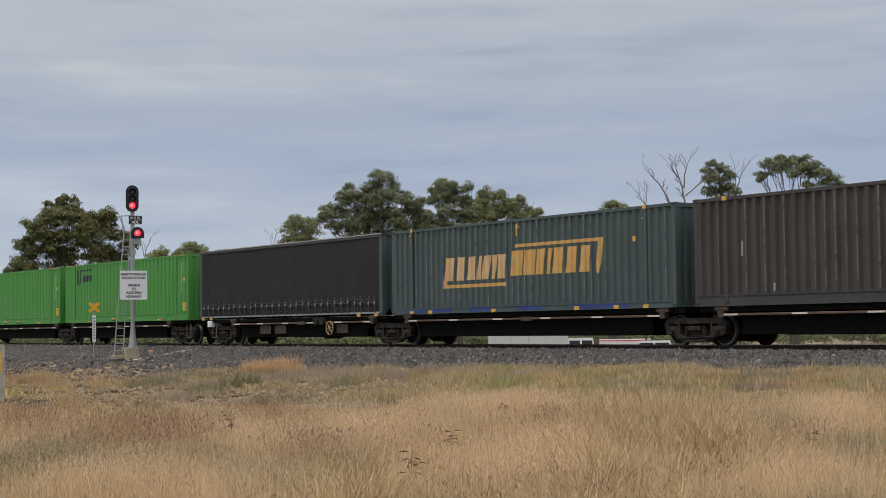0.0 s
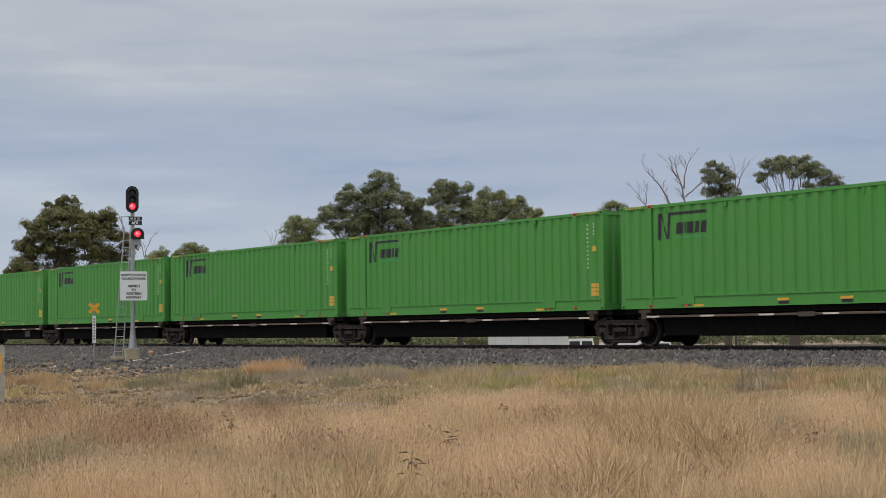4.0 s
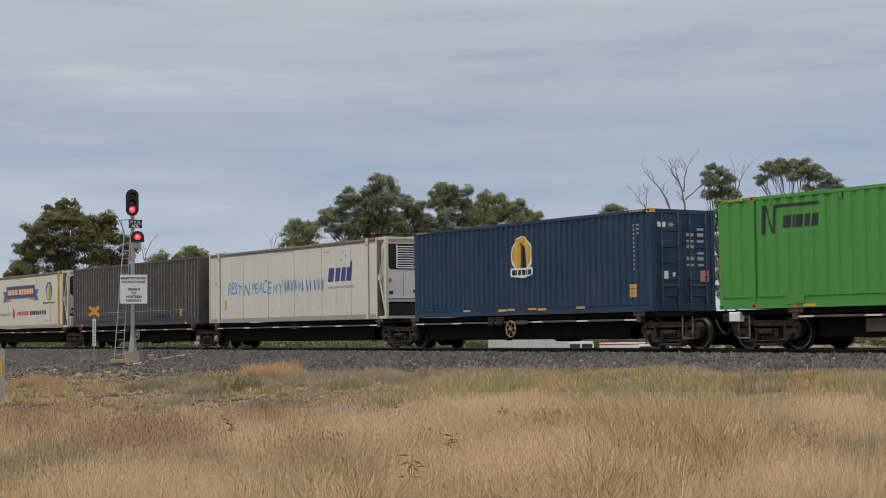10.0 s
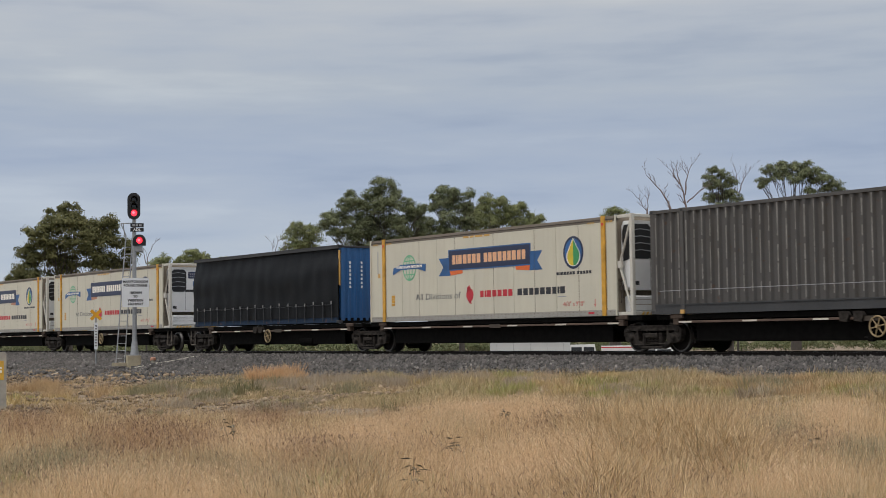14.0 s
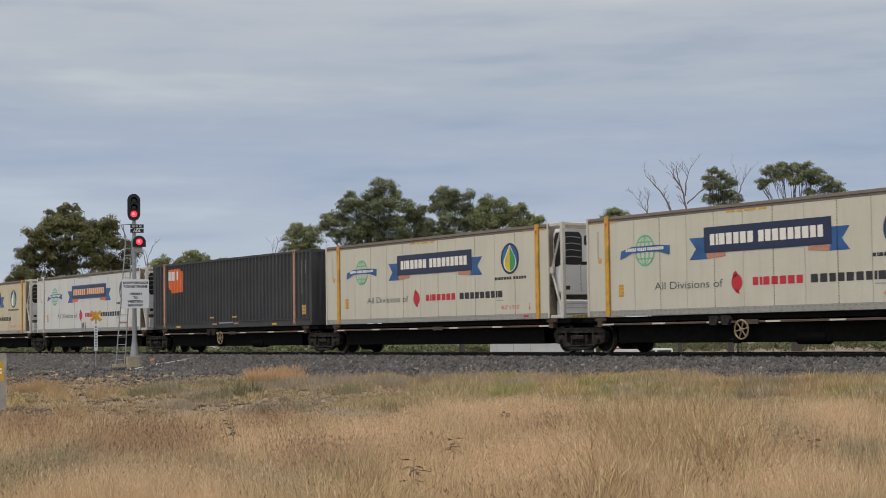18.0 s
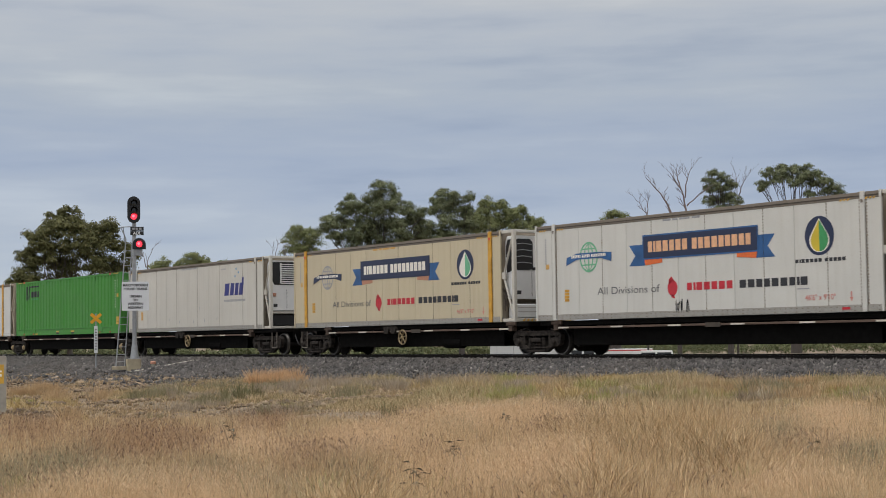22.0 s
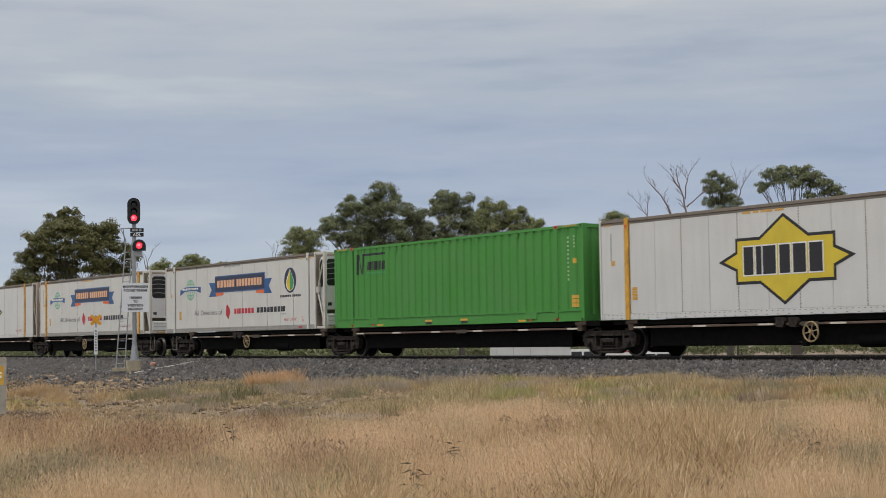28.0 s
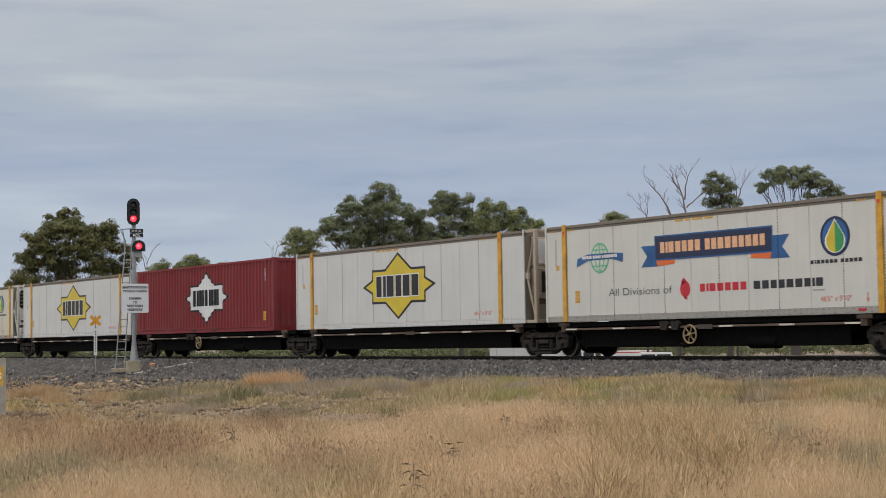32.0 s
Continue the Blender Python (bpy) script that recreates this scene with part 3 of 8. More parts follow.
def build_grass():
    rng = np.random.default_rng(11)
    straw = [(0.132, 0.083, 0.041), (0.576, 0.386, 0.200), (0.768, 0.546, 0.312), (0.312, 0.202, 0.100), (0.900, 0.737, 0.470), (0.660, 0.457, 0.235), (0.168, 0.113, 0.059)]

    def field(n, lo, hi, power=1.0):
        a = radians(14) + radians(42) * rng.random(n)
        r = lo + (hi - lo) * rng.random(n) ** power
        return -r * np.cos(a), r * np.sin(a), r
    straw_mat = grass_material("straw_grass", straw, (0.30, 0.255, 0.14), 0.16)

    def density(x, y):
        return np.clip(0.5 * patchy(x, y, 0.5, 1.3) + 0.3 * patchy(x, y, 1.7, 5.1) + 0.28 * patchy(x, y, 4.3, 2.2), 0, 1)
    # tussocks
    x, y, r = field(30000, 9, 50, 1.1)
    keep = straw_edge(x, y) > 0.5 * rng.normal(size=len(x))
    x, y, r = x[keep], y[keep], r[keep]
    tall = density(x, y)
    keep = rng.random(len(x)) < (0.15 + 0.8 * tall) * (1 - 0.6 * claim(x, y, ("rust", "sage")))
    x, y, r, tall = x[keep], y[keep], r[keep], tall[keep]
    h = (0.10 + 0.36 * tall) * (0.6 + 0.7 * rng.random(len(x)))
    tufts("dry_grass", x, y, r, 9, h, 0.0026, 0.42, straw_mat, rng, "tall dry straw-coloured grass covering the paddock", 0.35)
    # a dense fine pile between them
    x, y, r = field(860000, 9, 50, 1.2)
    keep = straw_edge(x, y) > 0.4 * rng.normal(size=len(x))
    x, y, r = x[keep], y[keep], r[keep]
    tall = density(x, y)
    keep = rng.random(len(x)) < (0.06 + 1.05 * tall) * (1 - 0.65 * claim(x, y, ("rust", "sage")))
    x, y, r, tall = x[keep], y[keep], r[keep], tall[keep]
    n = len(x)
    spikes("fine_grass", x, y, (0.07 + 0.34 * tall) * (0.5 + 0.8 * rng.random(n)), (0.0024 + 0.00009 * r) * (0.7 + 0.6 * rng.random(n)), 0.15 + 0.65 * rng.random(n) ** 1.4, straw_mat, rng, "fine dry grass blades between the tussocks")
    # a few long bent stems among them
    x, y, r = field(1500, 10, 44, 1.0)
    keep = (straw_edge(x, y) > 0) & (patchy(x, y, 0.9, 9.0) > 0.6)
    x, y, r = x[keep], y[keep], r[keep]
    blades("long_stems", x, y, 0.4 + 0.35 * rng.random(len(x)), np.full(len(x), 0.006), 0.5 + 0.6 * rng.random(len(x)),
           grass_material("long_stems", [(0.62, 0.46, 0.28), (0.55, 0.38, 0.21), (0.20, 0.22, 0.09), (0.68, 0.52, 0.36)], (0.5, 0.38, 0.22), 0.4), rng, "long bent pale stems in the dry grass", 0.9)

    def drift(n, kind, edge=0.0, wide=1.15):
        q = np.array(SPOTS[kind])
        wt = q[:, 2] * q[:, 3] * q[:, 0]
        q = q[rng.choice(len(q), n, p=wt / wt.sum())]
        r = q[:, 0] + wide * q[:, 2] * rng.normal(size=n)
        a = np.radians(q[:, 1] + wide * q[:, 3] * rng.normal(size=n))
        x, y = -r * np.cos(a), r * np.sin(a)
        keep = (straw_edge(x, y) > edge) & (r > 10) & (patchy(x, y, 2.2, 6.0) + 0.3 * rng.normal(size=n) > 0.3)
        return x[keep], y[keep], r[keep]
    # thin pale stalks with feathery heads, all over and thickest in drifts
    x, y, r = field(70000, 10, 46, 1.1)
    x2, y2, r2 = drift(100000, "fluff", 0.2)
    keep = (straw_edge(x, y) > 0.3) & (patchy(x, y, 0.42, 4.0) + 0.25 * rng.normal(size=len(x)) > 0.5)
    x, y, r = np.concatenate([x[keep], x2]), np.concatenate([y[keep], y2]), np.concatenate([r[keep], r2])
    n = len(x)
    hs = 0.22 + 0.28 * rng.random(n)
    stalk_mat = grass_material("pale_stalks", [(0.672, 0.471, 0.269), (0.818, 0.610, 0.379), (0.538, 0.355, 0.192)], (0.54, 0.385, 0.22), 0.3)
    spikes("seed_stalks", x, y, hs, 0.0022 + 0.00006 * r, 0.12 + 0.35 * rng.random(n), stalk_mat, rng, "pale thin stalks above the dry grass")
    head_mat = grass_material("seed_heads", [(0.627, 0.435, 0.251), (0.730, 0.536, 0.335), (0.479, 0.293, 0.168), (0.775, 0.587, 0.385)], (0.52, 0.365, 0.21), 0.35)
    heads("seed_heads", x + 0.06 * rng.normal(size=n), y + 0.06 * rng.normal(size=n), height(x, y) + hs * 0.82, 0.014 + 0.03 * rng.random(n), 0.0014 + 0.0022 * rng.random(n) + 0.00005 * r, 0.9, head_mat, rng, "feathery seed heads of the dry grass")
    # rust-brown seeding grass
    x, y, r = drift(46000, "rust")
    n = len(x)
    hs = 0.2 + 0.26 * rng.random(n)
    rust_mat = grass_material("rusty_grass", [(0.146, 0.083, 0.047), (0.448, 0.283, 0.154), (0.605, 0.416, 0.236), (0.314, 0.183, 0.099), (0.672, 0.488, 0.291)], (0.46, 0.32, 0.175), 0.5)
    spikes("rusty_grass", x, y, hs, 0.0035 + 0.0001 * r, 0.15 + 0.5 * rng.random(n), rust_mat, rng, "rust-brown seeding grass in drifts")
    # dark heads, thick in the rusty drifts, thin elsewhere; also painted shade between blades
    x2, y2, r2 = field(52000, 10, 44, 1.1)
    keep = (straw_edge(x2, y2) > 0.2) & (patchy(x2, y2, 1.3, 8.0) + 0.2 * rng.normal(size=len(x2)) > 0.55)
    few = rng.random(n) < 0.2
    x, y, r, hs = np.concatenate([x[few], x2[keep]]), np.concatenate([y[few], y2[keep]]), np.concatenate([r[few], r2[keep]]), np.concatenate([hs[few], 0.2 + 0.2 * rng.random(keep.sum())])
    n = len(x)
    heads("dark_heads", x, y, height(x, y) + hs * 0.85, 0.022 + 0.034 * rng.random(n), 0.0045 + 0.0045 * rng.random(n) + 0.00012 * r, 0.8,
          grass_material("dark_heads", [(0.07, 0.043, 0.03), (0.15, 0.088, 0.06), (0.23, 0.14, 0.095)], (0.16, 0.10, 0.066), 0.5), rng, "dark brown seed heads and painted shade specks in the grass")
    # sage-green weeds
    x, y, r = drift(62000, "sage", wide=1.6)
    n = len(x)
    spikes("sage_grass", x, y, 0.14 + 0.24 * rng.random(n), 0.0045 + 0.0001 * r, 0.2 + 0.6 * rng.random(n), grass_material("sage_grass", [(0.095, 0.094, 0.049), (0.291, 0.266, 0.165), (0.426, 0.355, 0.230), (0.168, 0.177, 0.082), (0.515, 0.410, 0.263)], (0.30, 0.26, 0.16), 0.5), rng, "sage-green weeds among the straw")
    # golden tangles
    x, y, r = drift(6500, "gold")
    n = len(x)
    tufts("golden_tangle", x, y, r, 8, 0.36 + 0.28 * rng.random(n), 0.0032, 1.0, grass_material("golden_tangle", [(0.527, 0.347, 0.167), (0.637, 0.456, 0.253), (0.329, 0.206, 0.092), (0.143, 0.114, 0.049), (0.725, 0.544, 0.334)], (0.46, 0.32, 0.155), 0.6), rng, "tangled golden grass bent over in clumps")
    # lumpy, greener growth along the bank
    n = 60000
    x = -48 + 38 * rng.random(n)
    y = 18 + 9 * rng.random(n)
    bearing = np.degrees(np.arctan2(y, -x))
    lump = np.clip(patchy(x, y, 1.5, 2.0), 0, 1)
    keep = (straw_edge(x, y) < 0.6) & (y < foot_line(x) + 0.35 * rng.normal(size=n)) & (patchy(x, y, 0.8, 7.0) + 0.34 * step(26, 38, bearing) + 0.16 * rng.normal(size=n) > 0.55)
    x, y, lump = x[keep], y[keep], lump[keep]
    bank = [(0.10, 0.085, 0.04), (0.38, 0.29, 0.14), (0.54, 0.40, 0.23), (0.24, 0.22, 0.09), (0.64, 0.49, 0.31), (0.46, 0.32, 0.17)]
    tufts("bank_grass", x, y, np.full(len(x), 30.0), 9, (0.05 + 0.13 * rng.random(len(x))) * (0.4 + 1.9 * lump ** 1.5), 0.0036, 0.8,
          grass_material("bank_grass", bank, (0.270, 0.267, 0.103), 0.34), rng, "short green and straw grass along the bank below the ballast")
    # taller thin stems with bent tops on the bank
    n = 26000
    x = -42 + 32 * rng.random(n)
    y = 20 + 6.6 * rng.random(n)
    keep = (straw_edge(x, y) < 0.8) & (y < foot_line(x) + 0.2 * rng.normal(size=n)) & (patchy(x, y, 1.9, 4.4) + 0.18 * rng.normal(size=n) > 0.62)
    x, y = x[keep], y[keep]
    n = len(x)
    spikes("bank_stems", x, y, 0.16 + 0.26 * rng.random(n), 0.004 + 0.003 * rng.random(n), 0.15 + 0.6 * rng.random(n), grass_material("bank_stems", [(0.22, 0.14, 0.08), (0.48, 0.33, 0.19), (0.58, 0.44, 0.29), (0.34, 0.27, 0.17)], (0.44, 0.29, 0.15), 0.5), rng, "thin dry stems standing on the bank")
    # thin weeds over the earth strip below the signal
    n = 62000
    x = -84 + 58 * rng.random(n)
    y = 9.5 + 16.6 * rng.random(n)
    bearing = np.degrees(np.arctan2(y, -x))
    far = np.clip(-straw_edge(x, y) / 18, 0, 1)
    keep = (straw_edge(x, y) < 0.5) & (bearing < 33) & (bearing > 13) & (y < foot_line(x) - 0.4) & (patchy(x, y, 0.9, 3.0) + 0.17 * rng.normal(size=n) > 0.42 + 0.3 * far)
    x, y = x[keep], y[keep]
    tufts("mound_weeds", x, y, np.full(len(x), 40.0), 7, 0.05 + 0.22 * rng.random(len(x)) * np.clip(patchy(x, y, 1.1, 5.0), 0.2, 1), 0.0045, 0.85,
          grass_material("mound_weeds", [(0.130, 0.093, 0.052), (0.448, 0.310, 0.162), (0.307, 0.251, 0.150), (0.590, 0.409, 0.214), (0.401, 0.327, 0.220)], (0.33, 0.25, 0.135), 0.4), rng, "sparse grey and brown weeds on the earth strip")


# ---- containers ----
W, H, BASE = 2.44, 2.90, 1.05       # width, height, and the height of the wagon's deck
MOVERS = []                          # (thing, place along the train)


def wave(x0, x1, pitch, depth, ratio=(0.30, 0.18, 0.34, 0.18)):
    """Breakpoints (x, inward depth) of a pressed side sheet."""
    n = max(1, round((x1 - x0) / pitch))
    p = (x1 - x0) / n
    pts = []
    for i in range(n):
        a = x0 + i * p
        pts += [(a, 0.0), (a + ratio[0] * p, 0.0), (a + (ratio[0] + ratio[1]) * p, depth), (a + (ratio[0] + ratio[1] + ratio[2]) * p, depth)]
    return pts + [(x1, 0.0)]


def sheet(pts, z0, z1, y, inward, along=0):
    """The pressed sheet, with a flat back."""
    m = Mesh()
    n = len(pts)
    def at(a, d, z):
        return (a, y + inward * d, z) if along == 0 else (y + inward * d, a, z)
    v = [at(a, d, z) for z in (z0, z1) for a, d in pts]
    back = [at(a, 0.10, z) for z in (z0, z1) for a in (pts[0][0], pts[-1][0])]
    m.add(v, [(i, i + 1, n + i + 1, n + i) for i in range(n - 1)])
    m.add(back, [(0, 1, 3, 2)])
    return m


def clip_poly(poly, x, keep_right):
    out = []
    for i, p in enumerate(poly):
        q = poly[(i + 1) % len(poly)]
        pi, qi = (p[0] >= x) == keep_right, (q[0] >= x) == keep_right
        if pi:
            out.append(p)
        if pi != qi:
            t = (x - p[0]) / (q[0] - p[0])
            out.append((x, p[1] + t * (q[1] - p[1])))
    return out


def decal(name, polys, mat, parent, pts=None, lift=0.005, label=""):
    """Paint on the near side: convex outlines (x, z) that follow the pressed sheet."""
    m = Mesh()
    for poly in polys:
        if pts is None:
            m.add([(x, -W / 2 - lift, z) for x, z in poly], [tuple(range(len(poly)))])
            continue
        lo, hi = min(p[0] for p in poly), max(p[0] for p in poly)
        for (a, da), (b, db) in zip(pts, pts[1:]):
            if b <= lo or a >= hi or b - a < 1e-6:
                continue
            c = clip_poly(clip_poly(poly, a, True), b, False)
            if len(c) > 2:
                m.add([(x, -W / 2 + 0.01 + da + (db - da) * (x - a) / (b - a) - lift, z) for x, z in c], [tuple(range(len(c)))])
    if not m.f:
        return None
    ob = part(name, m.mesh(name, mat), parent, label)
    return tagged(ob, kind="stuff") if len(polys) > 1 else ob


def rect(x0, x1, z0, z1, slant=0.0):
    return [(x0, z0), (x1, z0), (x1 + slant, z1), (x0 + slant, z1)]


def blocks(x0, x1, z0, z1, widths, gap=0.16, slant=0.0):
    """A row of letter-sized blocks; widths in shares, 0 a space."""
    unit = (x1 - x0) / sum(abs(w) if w else 0.5 for w in widths)
    out, x = [], x0
    for w in widths:
        s = unit * (abs(w) if w else 0.5)
        if w:
            out.append(rect(x, x + s * (1 - gap), z0, z1, slant))
        x += s
    return out


def letters(x0, x1, z0, z1, widths, slant=0.0, grow=0.0):
    """A row of plain heavy blocks; widths in shares, 0 a space. grow widens every block, for an outline behind."""
    unit = (x1 - x0) / sum(abs(w) if w else 0.5 for w in widths)
    out, x, h = [], x0, z1 - z0
    sl = slant / h
    for w in widths:
        s = unit * (abs(w) if w else 0.5)
        if w:
            p, q, u, v = x - grow, x + s * 0.78 + grow, z0 - grow, z1 + grow
            out.append([(p + sl * (u - z0), u), (q + sl * (u - z0), u), (q + sl * (v - z0), v), (p + sl * (v - z0), v)])
        x += s
    return out


def disc(cx, cz, rx, rz, n=28, a0=0, a1=360):
    return [(cx + rx * math.cos(radians(a0 + (a1 - a0) * i / n)), cz + rz * math.sin(radians(a0 + (a1 - a0) * i / n))) for i in range(n + (a1 - a0 < 360))]


def stack_bars(x, z0, z1, n, w, tall=0.62):
    s = (z1 - z0) / n
    return [rect(x - w / 2, x + w / 2, z0 + i * s, z0 + i * s + s * tall) for i in range(n)]


def thing(name, place, label, category, group):
    ob = tagged(new(name), label, category, group)
    ob.location = (place, YC, BASE)
    MOVERS.append((ob, place))
    return ob


def castings(ob, xs, mat, zs=(0.0, H - 0.118)):
    me = shared(("casting", mat.name), lambda: Mesh().box(-0.089, 0.089, -0.085, 0.085, 0, 0.118, 0.012).box(-0.045, 0.045, -0.087, -0.083, 0.03, 0.09, k=1).mesh("corner_casting", mat, M["grille"]))
    for x in xs:
        for s in (-1, 1):
            for z in zs:
                part("corner_casting", me, ob, at=pose(x, s * (W / 2 - 0.081), z, 0, 0, 0 if s < 0 else 180))


def hazard(ob, x0, x1, z, n=5):
    s = (x1 - x0) / (2 * n)
    decal("hazard_stripes", [rect(x0 + 2 * i * s, x0 + 2 * i * s + s, z, z + 0.05, s * 0.7) for i in range(n)], M["amber"], ob, None, 0.012, "yellow and black edge stripes")


def steel_container(place, length, mat, label, rail_mat=None, pitch=0.29, depth=0.036, rail=0.17, lift=(), lift_mat=None, doors=False, spot=None, ratio=(0.30, 0.18, 0.34, 0.18)):
    """A pressed-steel box; its rear lower corner is the origin."""
    ob = thing("shipping_container", place, label, "container", "containers on the train")
    rail_mat = rail_mat or mat
    L = length
    x0, x1 = 0.17, L - 0.17
    pts = wave(x0, x1, pitch, depth, ratio)
    key = (L, pitch, depth, rail, mat.name)
    near = shared(("near",) + key, lambda: sheet(pts, rail, H - 0.09, -W / 2 + 0.01, 1).mesh("side_panel", mat))
    far = shared(("far",) + key, lambda: sheet(pts, rail, H - 0.09, W / 2 - 0.01, -1).mesh("side_panel", mat))
    part("side_panel", near, ob)
    part("side_panel", far, ob)
    ep = wave(-W / 2 + 0.17, W / 2 - 0.17, 0.25, 0.04)
    part("end_panel", shared(("rear",) + key, lambda: sheet(ep, 0.2, H - 0.12, 0.03, 1, 1).mesh("end_panel", mat)), ob)
    part("roof", box_mesh("roof", mat, 0.06, L - 0.06, -W / 2 + 0.05, W / 2 - 0.05, H - 0.06, H - 0.02), ob)
    part("floor", box_mesh("floor", M["iron"], 0.05, L - 0.05, -W / 2 + 0.06, W / 2 - 0.06, 0.02, 0.15), ob)
    post = shared(("post", mat.name), lambda: Mesh().box(0, 0.165, -0.08, 0.08, 0.1, H - 0.1, 0.015).mesh("corner_post", mat))
    for x in (0.003, L - 0.168):
        for s in (-1, 1):
            part("corner_post", post, ob, at=(x, s * (W / 2 - 0.081), 0))
    for s in (-1, 1):
        y = s * (W / 2 - 0.035)
        part("top_rail", box_mesh("top_rail", mat, 0.17, L - 0.17, y - 0.035, y + 0.035, H - 0.10, H - 0.015), ob)
        br = shared(("rail", L, rail, s, rail_mat.name), lambda: Mesh().prism([(y + d, z) for d, z in ((-0.045, 0), (0.045, 0), (0.045, 0.03), (0.03, 0.03), (0.03, rail - 0.035), (0.05, rail - 0.035), (0.05, rail), (-0.05, rail), (-0.05, rail - 0.035), (-0.03, rail - 0.035), (-0.03, 0.03), (-0.045, 0.03))], 0.17, L - 0.17, 0).mesh("bottom_rail", rail_mat))
        part("bottom_rail", br, ob)
    for x in (0.06, L - 0.06):
        part("end_header", box_mesh("end_header", mat, x - 0.05, x + 0.05, -W / 2 + 0.16, W / 2 - 0.16, H - 0.13, H - 0.012), ob)
        part("end_sill", box_mesh("end_sill", mat, x - 0.05, x + 0.05, -W / 2 + 0.16, W / 2 - 0.16, 0.01, 0.2), ob)
    castings(ob, (0.089, L - 0.089), mat)
    lift_mat = lift_mat or mat
    if lift:
        lp = shared(("lift", rail, lift_mat.name), lambda: Mesh().box(-0.075, 0.075, -0.045, 0.03, 0.1, H - 0.1, 0.015).mesh("lifting_post", lift_mat))
        for x in lift:
            for s in (-1, 1):
                part("lifting_post", lp, ob, at=pose(x, s * (W / 2 - 0.03), 0, 0, 0, 0 if s < 0 else 180))
        castings(ob, lift, spot or lift_mat)
    if doors:
        for s in (-1, 1):
            a, b = (0.01, W / 2 - 0.17) if s > 0 else (-W / 2 + 0.17, -0.01)
            m = Mesh().box(L - 0.07, L - 0.03, a, b, 0.2, H - 0.13)
            for i in range(5):
                z = 0.42 + i * 0.46
                m.box(L - 0.03, L - 0.008, a + 0.08, b - 0.08, z, z + 0.2, 0.01)
            leaf = part("door", m.mesh("door", mat), ob)
            for y in (a + 0.22, b - 0.2):
                bar = Mesh().tube((L + 0.012, y, 0.08), (L + 0.012, y, H - 0.06), 0.018)
                for z in (0.35, 0.95, 1.9, 2.5):
                    bar.box(L - 0.03, L + 0.03, y - 0.05, y + 0.05, z, z + 0.05)
                bar.box(L + 0.015, L + 0.045, y - 0.02, y + 0.34 * (1 if y < (a + b) / 2 else -1) + 0.02, 0.72, 0.76)
                part("locking_bar", bar.mesh("locking_bar", M["bar_steel"]), leaf, "worn steel locking bar")
            mid = (a + b) / 2
            if mat is not M["navy"]:
                prints = [(mid - 0.16, mid + 0.12, 2.32, 2.5)] + ([(mid - 0.02, mid + 0.06, 1.0, 1.12)] if s < 0 else [])
            elif s < 0:
                prints = [(a + 0.08, a + 0.38, 2.38, 2.52), (a + 0.5, a + 0.68, 2.4, 2.5), (a + 0.3, a + 0.46, 0.92, 1.14), (a + 0.62, a + 0.72, 0.98, 1.1)]
            else:
                prints = [(a + 0.1 + 0.42 * c, a + 0.38 + 0.38 * c, 2.3 - 0.17 * q, 2.37 - 0.17 * q + 0.03 * (q % 2)) for q in range(7) for c in (0, 1) if (q + c) % 4]
            for y0, y1, z0, z1 in prints:
                part("sticker", Mesh().box(L - 0.006, L - 0.003, y0, y1, z0, z1).mesh("sticker", M["inkfade"] if z1 - z0 < 0.12 else M["paper"]), leaf, "white label with small print")
            if mat is M["navy"] and s > 0:
                part("warning_plate", Mesh().box(L - 0.006, L - 0.003, b - 0.42, b - 0.1, 0.84, 1.16).mesh("warning_plate", M["salmon"]), leaf, "faded orange warning plate")
    else:
        part("end_panel", shared(("front",) + key, lambda: sheet(ep, 0.2, H - 0.12, L - 0.03, -1, 1).mesh("end_panel", mat)), ob)
    return ob, pts


def worn_ribs(ob, pts, mat, seed, z0, z1, share=0.8):
    """Paint rubbed pale along the proud edges of the pressed side, in broken upright lines."""
    rng = random.Random(seed)
    polys = []
    for (a, da), (b, db) in zip(pts, pts[1:]):
        if da or db or b - a < 0.02 or rng.random() > share:
            continue
        z = z0 + rng.uniform(0, 0.25)
        w = rng.uniform(0.03, 0.05)
        while z < z1 - 0.1:
            e = min(z1, z + rng.uniform(0.2, 1.3))
            polys.append(rect(b - w, b - 0.002, z, e))
            z = e + rng.uniform(0.02, 0.25)
    decal("worn_edges", polys, mat, ob, None, -0.006, "paint rubbed pale along the ribs")


def pockets(ob, xs, mat_lip):
    """Forklift openings in the bottom rail."""
    for x in xs:
        part("fork_pocket", box_mesh("fork_pocket", M["grille"], x - 0.17, x + 0.17, -W / 2 - 0.003, -W / 2 + 0.02, 0.0, 0.12), ob, "black forklift opening")
        part("pocket_lip", box_mesh("pocket_lip", mat_lip, x - 0.2, x + 0.2, -W / 2 - 0.012, -W / 2 + 0.01, 0.12, 0.19), ob, "yellow painted lip")


